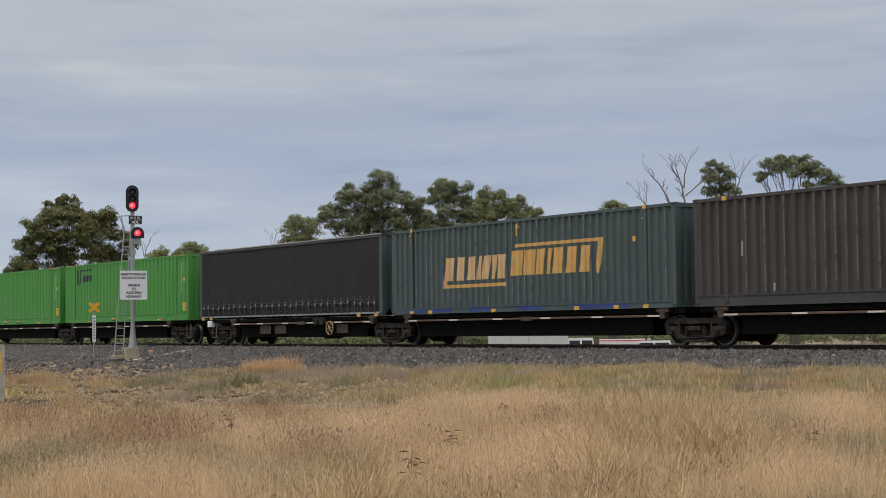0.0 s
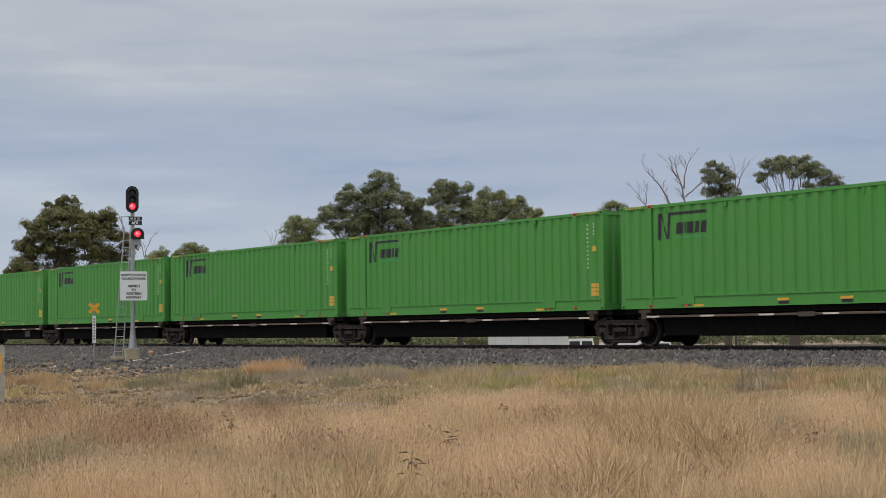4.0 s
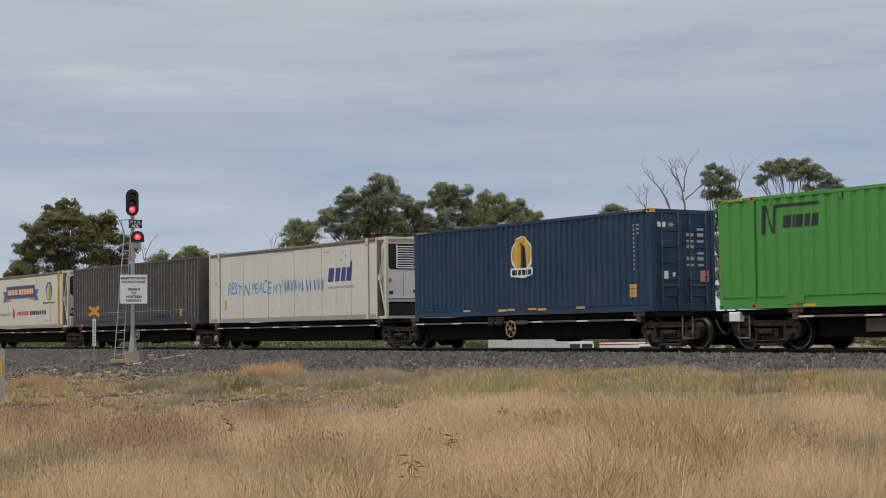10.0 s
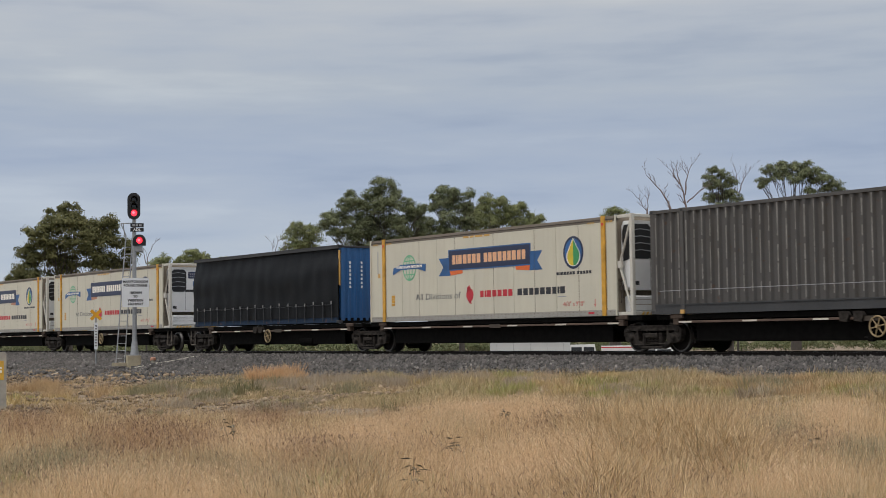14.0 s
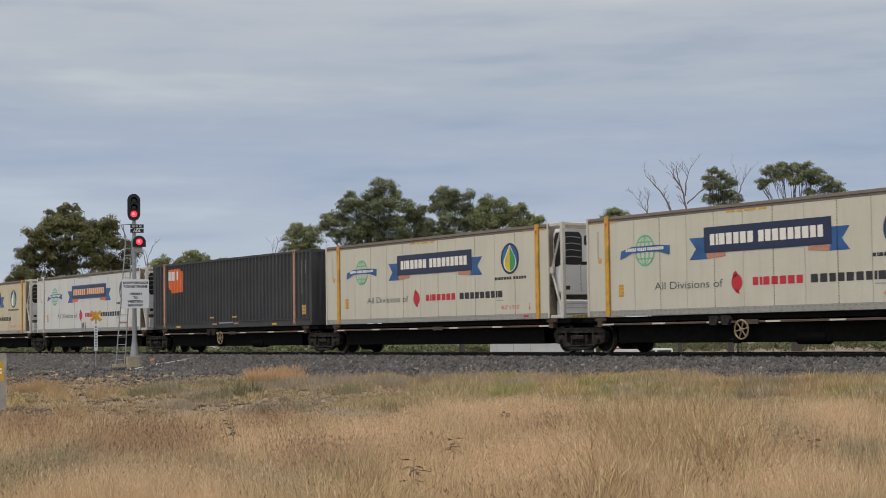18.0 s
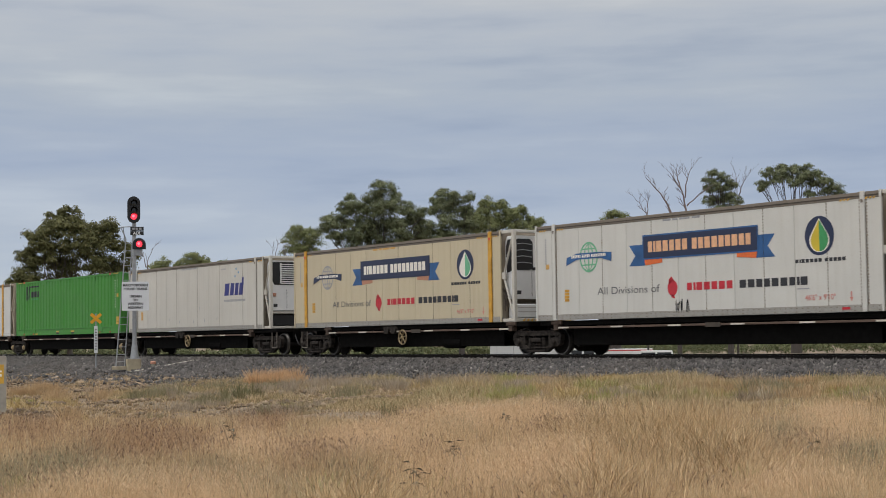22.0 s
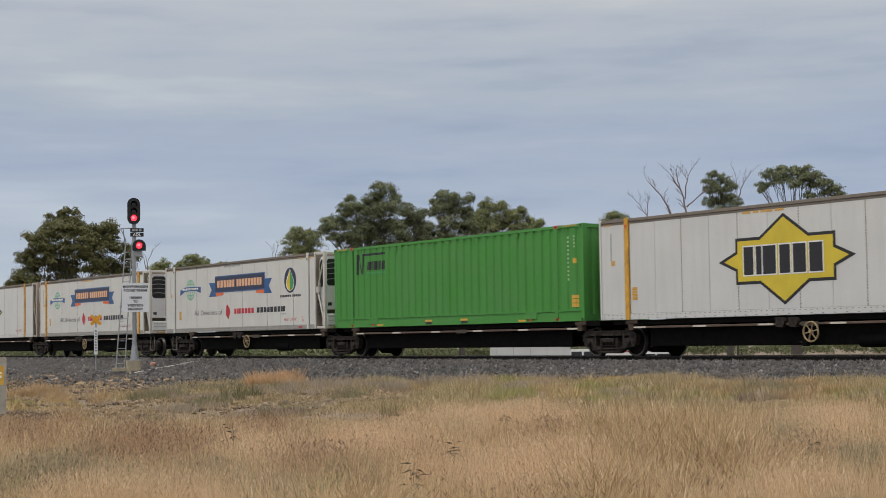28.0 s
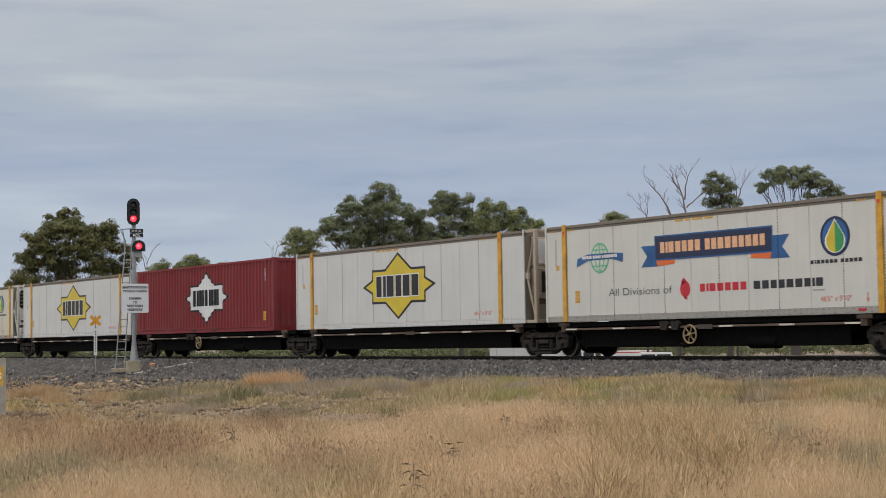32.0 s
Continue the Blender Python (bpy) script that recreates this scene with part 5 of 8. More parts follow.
        part("tank_plate", box_mesh("tank_plate", M["paper"], L - 0.16, L - 0.15, 0.2, 0.36, 0.22, 0.42), unit, "white plate on the tank")
        part("unit_sill", box_mesh("unit_sill", M["frame_white"], box_end, L - 0.12, -1.1, 1.1, 0.60, 0.68), ob, "white bar under the unit")
        part("side_grille", Mesh().prism([(box_end + 0.3, 2.62), (f, 2.62), (f, 1.9), (box_end + 0.5, 1.95)], -1.075, -1.062, 1).mesh("side_grille", M["grille"]), unit, "black side panel")
    else:
        def rounded(y0, y1, z0, z1, c):
            return [(y0 + c, z0), (y1 - c, z0), (y1, z0 + c), (y1, z1 - c), (y1 - c, z1), (y0 + c, z1), (y0, z1 - c), (y0, z0 + c)]
        part("grille", Mesh().prism(rounded(-1.03, -0.30, 1.62, 2.62, 0.12), f, f + 0.012, 0).prism(rounded(0.74, 1.03, 1.62, 2.62, 0.08), f, f + 0.012, 0).box(f, f + 0.01, -0.36, 0.8, 1.62, 1.72).mesh("grille", M["grille"]), unit, "black ventilation grille")
        for i in range(4):
            z = 1.78 + 0.2 * i
            part("louvre", Mesh().prism([(-1.0, z + 0.05), (-0.7, z + 0.085), (-0.36, z + 0.05), (-0.36, z + 0.075), (-0.7, z + 0.11), (-1.0, z + 0.075)], f + 0.012, f + 0.03, 0).mesh("louvre", M["galv"]), unit, "thin curved pale slat")
            part("louvre", Mesh().box(f + 0.012, f + 0.03, 0.8, 0.98, z + 0.05, z + 0.07).mesh("louvre", M["galv"]), unit, "thin curved pale slat")
        part("side_grille", Mesh().prism([(box_end + 0.1, 1.55), (f - 0.02, 1.62), (f - 0.02, 2.6), (box_end + 0.16, 2.6), (box_end + 0.06, 2.4)], -1.072, -1.06, 1).mesh("side_grille", M["grille"]), unit, "black side grille")
        show = part("display", Mesh().prism(rounded(-0.2, 0.46, 2.22, 2.52, 0.03), f, f + 0.02, 0).mesh("display", M["night"]), unit, "dark control display")
        keys = Mesh()
        for a in range(5):
            for c in range(2):
                keys.box(f + 0.02, f + 0.024, -0.13 + 0.11 * a, -0.07 + 0.11 * a, 2.28 + 0.11 * c, 2.34 + 0.11 * c)
        tagged(part("display_keys", keys.mesh("display_keys", M["inkfade"]), show, "pale keys of the display"), kind="stuff")
        badge = part("badge", Mesh().box(f, f + 0.014, -0.02, 0.34, 1.84, 2.14).mesh("badge", M["paper"]), unit, "white maker plate with plain bars")
        part("badge_bars", Mesh().box(f + 0.014, f + 0.018, 0.02, 0.14, 1.88, 2.1).box(f + 0.014, f + 0.018, 0.18, 0.3, 2.02, 2.1).box(f + 0.014, f + 0.018, 0.18, 0.3, 1.88, 1.98).mesh("badge_bars", M["ribbon"]), badge, "blue plain bars")
        for z0, y0, y1 in ((0.012, -0.9, -0.2), (0.012, 0.5, 1.0)):
            w = (y1 - y0) / 9
            stripes = Mesh()
            for q in range(5):
                y = y0 + 2 * q * w
                stripes.prism([(y, z0), (y + w, z0), (y + 1.6 * w, z0 + 0.08), (y + 0.6 * w, z0 + 0.08)], L + 0.002, L + 0.005, 0)
            tagged(part("hazard_stripes", stripes.mesh("hazard_stripes", M["amber"]), cage, "yellow and black edge stripes"), kind="stuff")
        part("tank_seam", Mesh().box(L - 0.16, L - 0.156, -0.96, 0.96, 0.30, 0.315).box(L - 0.16, L - 0.156, -0.96, 0.96, 0.44, 0.45).mesh("tank_seam", M["seam"]), ob, "dark seams of the tank cover")
    lines = Mesh()
    for z0, z1, d in ((0.35, 1.3, 0.05), (0.5, 1.15, 0.12)):
        lines.tube((box_end + d, -W / 2 + 0.09, z0), (box_end + d + 0.03, -W / 2 + 0.1, z1), 0.016, seg=5)
    lines.box(box_end + 0.01, box_end + 0.12, -W / 2 + 0.06, -W / 2 + 0.16, 0.72, 0.86, 0.02).box(box_end + 0.01, box_end + 0.1, -W / 2 + 0.06, -W / 2 + 0.15, 0.98, 1.06, 0.01)
    part("pipe_valves", lines.mesh("pipe_valves", M["plate"]), ob, "grimy pipes and valves beside the unit")
    m = Mesh()
    for y in (-0.35, 0.28):
        m.box(f, f + 0.004, y - 0.006, y + 0.006, 0.8, 1.6)
    m.box(f, f + 0.006, -0.95, -0.78, 0.86, 0.98).box(f, f + 0.006, 0.05, 0.25, 0.92, 1.02)
    part("panel_gap", m.mesh("panel_gap", M["ink"]), unit, "dark panel gaps and vents")
    part("fuel_tank", Mesh().box(box_end + 0.05, L - 0.16, -0.98, 0.98, 0.11, 0.56, 0.04).mesh("fuel_tank", M["shell"] if kind == "grille" else M["grille"]), ob, "tank under the cooling unit")


def reefer(place, length, skin, label, strip=None, lift=(0.92, 12.93), unit="grille", nose=0.66, rail_mat=None):
    """A smooth insulated box of riveted panels with a cooling unit at its front."""
    L = length
    ob = thing("refrigerated_container", place, label, "container", "containers on the train")
    box_end = L - nose
    n = 11
    a, b = lift[0] + 0.09, lift[1] - 0.09
    p = (b - a) / n
    pm = shared(("panel", skin.name, round(p, 4)), lambda: Mesh().box(0.007, p - 0.007, -0.03, 0.0, 0.17, H - 0.18).mesh("side_panel", skin))
    for i in range(n):
        part("side_panel", pm, ob, at=(a + i * p, -W / 2 + 0.03, 0))
    for x0, x1 in ((0.06, lift[0] - 0.09), (lift[1] + 0.09, box_end)):
        part("side_panel", box_mesh("side_panel", skin, x0 + 0.004, x1, -W / 2, -W / 2 + 0.03, 0.17, H - 0.18), ob)
    part("body", Mesh().box(0.03, box_end, -W / 2 + 0.022, W / 2 - 0.01, 0.04, H - 0.02).mesh("body", M["sealant"]), ob)
    for s in (-1, 1):
        y = s * (W / 2 - 0.02)
        part("bottom_rail", box_mesh("bottom_rail", rail_mat or M["alu"], 0.05, box_end, y - 0.026, y + 0.026, 0.0, 0.165), ob, "riveted aluminium bottom rail")
        part("top_rail", box_mesh("top_rail", M["toprail"], 0.05, box_end, y - 0.026, y + 0.026, H - 0.175, H - 0.045), ob, "weathered top rail")
        part("rail_lip", box_mesh("rail_lip", M["plate"], 0.05, box_end, y - 0.034, y + 0.034, H - 0.125, H - 0.10), ob, "dark stained lip of the top rail")
    dots = shared("seam_dots", _seam_dots)
    for i in range(0, n + 1):
        if i % 2 == 0:
            tagged(part("seam_rivets", dots, ob, at=(a + i * p, -W / 2, 0)), kind="stuff")
    for x in lift:
        for d in (-0.115, 0.115):
            tagged(part("seam_rivets", dots, ob, at=(x + d, -W / 2, 0)), kind="stuff")
    rv = shared(("rivets", L), lambda: _rivets(box_end))
    part("rivets", rv, ob, "row of rivets")
    sm = strip or skin
    w = 0.085 if strip else 0.07
    lp = shared(("strip", sm.name, w), lambda: Mesh().box(-w, w, -0.03, 0.02, 0.0, H, 0.008).mesh("lifting_post", sm))
    for x in lift:
        for s in (-1, 1):
            part("lifting_post", lp, ob, "yellow-ochre painted lifting post" if strip else "", at=(x, s * (W / 2 + 0.012) - (0.02 if s > 0 else 0), 0))
            part("post_mark", box_mesh("post_mark", M["redspot"] if strip else M["toprail"], -0.04, 0.04, -0.006, 0.004, 2.62, 2.7), ob, at=(x, s * (W / 2 + 0.046), 0))
    ep = shared(("rpost", skin.name), lambda: Mesh().box(0, 0.07, -0.03, 0.04, 0.0, H, 0.01).mesh("end_post", skin))
    for x in (0.0, box_end - 0.07):
        part("end_post", ep, ob, at=(x, -W / 2 - 0.002, 0))
    hm = shared("hinges", lambda: Mesh().box(-0.012, 0.02, -0.03, 0.02, 0.0, 0.12, 0.006).mesh("hinge", M["toprail"]))
    for i in range(5):
        part("hinge", hm, ob, at=(-0.004, -W / 2 + 0.03, 0.3 + 0.56 * i))
    fridge(ob, L, box_end, unit)
    return ob


def _rivets(end):
    m = Mesh()
    n = int(end / 0.19)
    for i in range(n):
        x = 0.15 + (end - 0.3) * i / (n - 1)
        m.box(x - 0.02, x + 0.02, -W / 2 - 0.012, -W / 2 - 0.004, 0.115, 0.135)
        if i % 2 == 0:
            m.box(x - 0.03, x + 0.03, -W / 2 - 0.012, -W / 2 - 0.004, 0.03, 0.045)
    return m.mesh("rivets", M["toprail"])


def _seam_dots():
    """One upright row of rivet heads with grime about them."""
    m = Mesh()
    rng = random.Random(6)
    for i in range(33):
        z = 0.2 + 2.48 * i / 32
        h = rng.uniform(0.016, 0.032)
        m.box(-0.011, 0.011, -0.004, 0.002, z - h, z + h)
    return m.mesh("seam_rivets", M["seam"])


def small_print(ob, strip):
    decal("warning_label", stack_bars(1.5, 0.55, 0.92, 4, 0.22, 0.85), M["ochre"], ob, None, 0.004, "yellow warning plate")
    decal("id_code", stack_bars(0.5, 1.7, 2.5, 11, 0.07), M["inkfade"], ob, None, 0.004, "faded vertical identification marks")
    decal("id_code", [rect(0.5, 0.66, 1.55, 1.7)], M["gold"], ob, None, 0.004)
    decal("roof_notice", blocks(5.8, 7.3, 2.66, 2.73, (3, 0, 2, 0, 4, 0, 3), 0.05), M["gold"] if strip else M["inkfade"], ob, None, 0.004, "row of small yellow print")
    for x in (0.2, 1.05, 12.2, 13.0):
        hazard(ob, x, x + 0.35, H - 0.2, 3)


def fresh_livery(ob, blue=True, pale=False, strip=True, words=True):
    """Globe, ribbon banner, oval drop emblem, and the line of signs below them."""
    k = 0.004
    rib, dark = (M["ribbon"], M["night"])
    warm = blue and not pale
    hi = M["peach"] if warm else M["letter"]
    fold = M["orange"] if warm else M["salmon"]
    # ribbon tails, folds, plate
    decal("banner", [[(4.36, 1.47), (5.05, 1.47), (5.05, 1.76), (4.62, 1.76)], [(4.62, 1.76), (5.05, 1.76), (5.05, 2.06), (4.36, 2.06)]], rib, ob, None, k, "blue ribbon tail")
    decal("banner", [[(9.35, 1.47), (10.02, 1.47), (9.76, 1.76), (9.35, 1.76)], [(9.35, 1.76), (9.76, 1.76), (10.02, 2.06), (9.35, 2.06)]], rib, ob, None, k, "blue ribbon tail")
    decal("banner", [[(5.05, 1.47), (5.75, 1.52), (5.75, 1.66), (5.0, 1.66)], [(8.65, 1.52), (9.35, 1.47), (9.4, 1.66), (8.65, 1.66)]], fold, ob, None, k + 0.003, "orange ribbon fold")
    decal("banner", [rect(4.94, 9.44, 1.63, 2.32)], rib if warm else M["night"], ob, None, k + 0.006, "blue banner border")
    decal("banner", [rect(4.98, 9.40, 1.67, 2.28)], dark, ob, None, k + 0.009, "dark blue banner plate")
    decal("banner_sign", letters(5.18, 9.22, 1.83, 2.13, (0.8, 0.45, 1, 1, 0.9, 1, 0.95, 0, 0.9, 0.9, 1, 1, 0.9, 0.9, 1, 0.9, 0.85), 0.0), hi, ob, None, k + 0.012, "pale block signs on the banner")
    # oval with a drop
    cx, cz = 11.52, 1.91
    decal("oval_emblem", [disc(cx, cz, 0.48, 0.49)], M["night"], ob, None, k, "dark blue oval emblem")
    decal("oval_emblem", [disc(cx, cz, 0.40, 0.42)], M["ribbon"] if blue and strip else M["night"], ob, None, k + 0.002)
    decal("drop", [[(cx, cz + 0.44)] + disc(cx, cz - 0.12, 0.33, 0.29, 20, 150, 390)], M["letter"], ob, None, k + 0.004, "pale edge of the drop")
    decal("drop", [[(cx, cz + 0.40)] + disc(cx - 0.01, cz - 0.12, 0.27, 0.27, 12, 150, 270) + [(cx, cz - 0.36)]], M["yellow"] if blue is not None else M["letter"], ob, None, k + 0.006, "yellow half of the drop")
    decal("drop", [[(cx, cz + 0.40), (cx, cz - 0.39)] + disc(cx + 0.01, cz - 0.1, 0.28, 0.29, 12, 270, 395)], M["leaf"] if blue is not None else M["teal"], ob, None, k + 0.006, "green half of the drop")
    decal("caption", blocks(10.7, 12.38, 1.26, 1.35, (1, 0.5, 1, 1, 1, 1, 1, 0, 1, 1, 1, 1, 1), 0.22), M["ink"], ob, None, k, "black caption signs")
    # globe with a small ribbon
    gx, gz = 2.55, 1.83
    decal("globe", [disc(gx, gz, 0.42, 0.45)], M["teal"] if blue is not None else M["inkfade"], ob, None, k, "green globe")
    skin = ob.get("skin", "cream")
    green = M["teal"] if blue is not None else M["inkfade"]
    decal("globe", [disc(gx, gz, 0.36, 0.39)], M[skin], ob, None, k + 0.002, "pale face of the globe")
    decal("globe", [disc(gx, gz, 0.22, 0.39)], green, ob, None, k + 0.003)
    decal("globe", [disc(gx, gz, 0.165, 0.37)], M[skin], ob, None, k + 0.004)
    decal("globe", [rect(gx - 0.03, gx + 0.03, gz - 0.4, gz + 0.4), rect(gx - 0.33, gx + 0.33, gz + 0.22, gz + 0.26), rect(gx - 0.33, gx + 0.33, gz - 0.25, gz - 0.21)], green, ob, None, k + 0.005, "green lines of the globe")
    decal("globe", [[(gx - 1.06, gz - 0.22), (gx - 0.55, gz - 0.05), (gx - 0.55, gz + 0.13), (gx - 1.02, gz + 0.02)], [(gx - 0.55, gz - 0.05), (gx + 0.55, gz - 0.05), (gx + 0.55, gz + 0.13), (gx - 0.55, gz + 0.13)],
                    [(gx + 0.55, gz - 0.05), (gx + 1.02, gz - 0.16), (gx + 1.04, gz + 0.1), (gx + 0.55, gz + 0.13)]], M["ribbon"] if blue is not None else M["night"], ob, None, k + 0.007, "dark blue globe ribbon")
    decal("globe_sign", blocks(gx - 0.8, gx + 0.8, gz - 0.005, gz + 0.085, (1, 1, 1, 1, 1, 1, 0, 1, 1, 1, 1, 1, 0, 1, 1, 1, 1, 1, 1, 1, 1, 1), 0.3), M["letter"], ob, None, k + 0.009, "pale small signs")
    # words and signs below
    if words:
        t = text_mesh("All Divisions of", 0.30, M["inksoft"], width=2.7)
        part("lettering", t, ob, "thin black lettering", pose(2.92, -W / 2 - k - 0.001, 0.71, 90))
    decal("red_mark", [disc(6.14, 0.80, 0.2, 0.22), [(5.97, 0.9), (6.2, 1.02), (6.1, 1.12), (6.0, 1.04)], [(6.05, 0.62), (6.2, 0.6), (6.24, 0.5), (6.1, 0.54)]], M["crimson"], ob, None, k, "crimson leaf-shaped mark")
    decal("brand_sign", letters(6.72, 8.52, 0.71, 0.92, (0.85, 0.4, 1, 1, 0.95, 1, 0.95), 0), M["crimson"], ob, None, k, "red block signs")
    decal("brand_sign", letters(8.72, 11.16, 0.71, 0.92, (1, 1, 0.9, 0.9, 1, 1, 0.85, 0.4, 1), 0), M["ink"], ob, None, k, "black block signs")
    decal("fine_print", [rect(10.75, 11.15, 0.6, 0.63)], M["inkfade"], ob, None, k)


def text_mesh(words, size, mat, align="LEFT", bold=0.0, width=0.0):
    return shared(("text", words, size, mat.name, width), lambda: _text(words, size, mat, align, bold, width))


def _text(words, size, mat, align, bold, width):
    c = bpy.data.curves.new("lettering", "FONT")
    c.body, c.size, c.align_x, c.offset = words, size, align, bold
    tmp = bpy.data.objects.new("lettering", c)
    scene.collection.objects.link(tmp)
    me = bpy.data.meshes.new_from_object(tmp.evaluated_get(bpy.context.evaluated_depsgraph_get()))
    bpy.data.objects.remove(tmp)
    if width:
        xs = [v.co.x for v in me.vertices]
        k = width / (max(xs) - min(xs))
        for v in me.vertices:
            v.co.x *= k
    me.materials.clear()
    me.materials.append(mat)
    return me


def produce_reefer(place, skin="cream", strip=True, blue=True, tag=True, pale=False, mark=False):
    lab = {"cream": "cream refrigerated container with a blue ribbon banner and yellow posts", "tan": "tan refrigerated container with a dark ribbon banner and yellow posts",
           "white": "white refrigerated container with a dark ribbon banner"}[skin]
    ob = reefer(place, 14.17, M[skin], lab, M["ochre"] if strip else None, unit="grille")
    ob["skin"] = skin
    fresh_livery(ob, blue, pale, strip)
    small_print(ob, strip)
    if tag:
        part("lettering", text_mesh("46'6\" x 9'10\"", 0.19, M["pink"], bold=0.003, width=1.0), ob, "red stencilled size marking", pose(11.0, -W / 2 - 0.005, 0.32, 90))
        decal("red_mark", [[(12.5, 0.25), (12.56, 0.36), (12.44, 0.36)], rect(12.48, 12.52, 0.36, 0.5)], M["pink"], ob, None, 0.004)
    part("red_plate", box_mesh("red_plate", M["crimson"], 12.2, 12.45, -W / 2 - 0.014, -W / 2 - 0.006, 0.06, 0.12), ob, "small red plate")
    if mark:
        scrawl(ob, 6.25, 6.85, 0.3, M["ink"], 8, 3, 0.2)
    del ob["skin"]
    return ob


def scrawl(ob, x0, x1, z, mat, seed, n=14, tall=0.27):
    rng = random.Random(seed)
    polys = []
    step_x = (x1 - x0) / n
    for i in range(n):
        x = x0 + i * step_x
        pts = [(x + (0.05 + 0.75 * rng.random()) * step_x, z + tall * (1 if q % 2 else -1) * rng.uniform(0.5, 1)) for q in range(6)]
        # a smooth line through the points
        line = []
        for q in range(len(pts) - 1):
            p0, p1, p2, p3 = (Vector(pts[min(max(q + o, 0), len(pts) - 1)]) for o in (-1, 0, 1, 2))
            for u in (0, 0.25, 0.5, 0.75):
                line.append(0.5 * (2 * p1 + (p2 - p0) * u + (2 * p0 - 5 * p1 + 4 * p2 - p3) * u * u + (3 * p1 - p0 - 3 * p2 + p3) * u ** 3))
        for (a, b), (c, d) in zip(line, line[1:]):
            l = math.hypot(c - a, d - b) or 1
            nx, nz = -(d - b) / l * 0.011, (c - a) / l * 0.011
            polys.append([(a - nx, b - nz), (c - nx, d - nz), (c + nx, d + nz), (a + nx, b + nz)])
    decal("scrawl", polys, mat, ob, None, 0.007, "thin sprayed scribble")


def haulier_reefer(place, scribble):
    ob = reefer(place, 14.0, M["rand"], "off-white refrigerated container with a dark blue logo" + (" and blue scribble" if scribble else ""), None, (0.9, 12.78), unit="swoosh", nose=0.56)
    z = 1.42
    decal("logo", letters(9.95, 11.72, z, z + 0.5, (1.15, 0.95, 0.85, 1.0), 0.10), M["indigo"], ob, None, 0.004, "dark blue slanted logo signs")
    decal("logo", [rect(11.55, 11.7, z + 0.5, z + 0.72, 0.04)], M["indigo"], ob, None, 0.004)
    decal("logo", [disc(10.95, 2.2, 0.05, 0.05, 10), disc(11.25, 2.35, 0.05, 0.05, 10), disc(11.05, 2.5, 0.05, 0.05, 10)], M["sky_blue"], ob, None, 0.004, "small blue dots")
    decal("logo", blocks(9.95, 11.9, 1.16, 1.25, (1,) * 16, 0.3), M["inkfade"], ob, None, 0.004, "faded small signs")
    decal("id_code", blocks(9.7, 10.1, 2.5, 2.56, (1, 1, 1, 1), 0.2), M["inkfade"], ob, None, 0.004)
    small_print(ob, False)
    for x, zz in ((5.5, 0.35), (6.9, 0.33), (8.0, 0.38), (9.2, 0.42), (4.4, 0.45), (7.5, 0.9)):
        decal("scuff", [rect(x, x + 0.05, zz, zz + 0.12, 0.05)], M["inkfade"], ob, None, 0.004, "dark scrape")
    if scribble:
        me = text_mesh("REST IN PEACE MY", 0.66, M["sky_blue"], width=4.7)
        for v in me.vertices:
            x, z = v.co.x, v.co.y
            v.co.x += 0.16 * z + 0.05 * math.sin(7 * x) + 0.02 * math.sin(23 * z + 3 * x)
            v.co.y = z * (1 + 0.16 * math.sin(4.1 * x)) + 0.05 * math.sin(2.7 * x) + 0.015 * math.sin(19 * x)
        part("lettering", me, ob, "blue sprayed lettering", pose(1.65, -W / 2 - 0.006, 1.12, 90, 0, 0))
        scrawl(ob, 6.5, 9.7, 1.37, M["sky_blue"], 5, 11)
    return ob


def star_reefer(place):
    ob = reefer(place, 15.1, M["clean_white"], "white refrigerated container with a yellow star badge and yellow posts", M["ochre"], (1.2, 13.26), unit="rust", nose=0.55, rail_mat=M["clean_white"])
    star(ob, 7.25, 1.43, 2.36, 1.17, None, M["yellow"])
    small_print(ob, True)
    part("lettering", text_mesh("46'6\" x 9'10\"", 0.19, M["pink"], width=1.0), ob, "red stencilled size marking", pose(11.8, -W / 2 - 0.005, 0.3, 90))
    return ob


# ---- wagons ----
R_WHEEL = 0.43
WHEELSETS = []                       # (object, pose of its axle in the bogie)


def wheelset_mesh():
    def make():
        m = Mesh().tube((0, -1.02, 0), (0, 1.02, 0), 0.075, seg=12)
        for s in (-1, 1):
            y = s * 0.755
            prof = [(y - s * 0.075, 0.14), (y - s * 0.06, R_WHEEL + 0.028), (y - s * 0.035, R_WHEEL + 0.028), (y - s * 0.03, R_WHEEL), (y + s * 0.06, R_WHEEL - 0.006), (y + s * 0.062, R_WHEEL - 0.05), (y + s * 0.02, R_WHEEL - 0.07), (y + s * 0.01, 0.17), (y + s * 0.07, 0.13)]
            m.lathe((0, 0, 0), 1, prof, 28)
            n = len(m.k)
            # the running band is polished
            for i in range(n - 2 - 28 * 8, n - 2):
                band = (i - (n - 2 - 28 * 8)) // 28
                if band in (3, 4):
                    m.k[i] = 1
        me = m.mesh("wheelset", M["wheel"], M["tread"])
        return smooth(me, 35)
    return shared("wheelset", make)


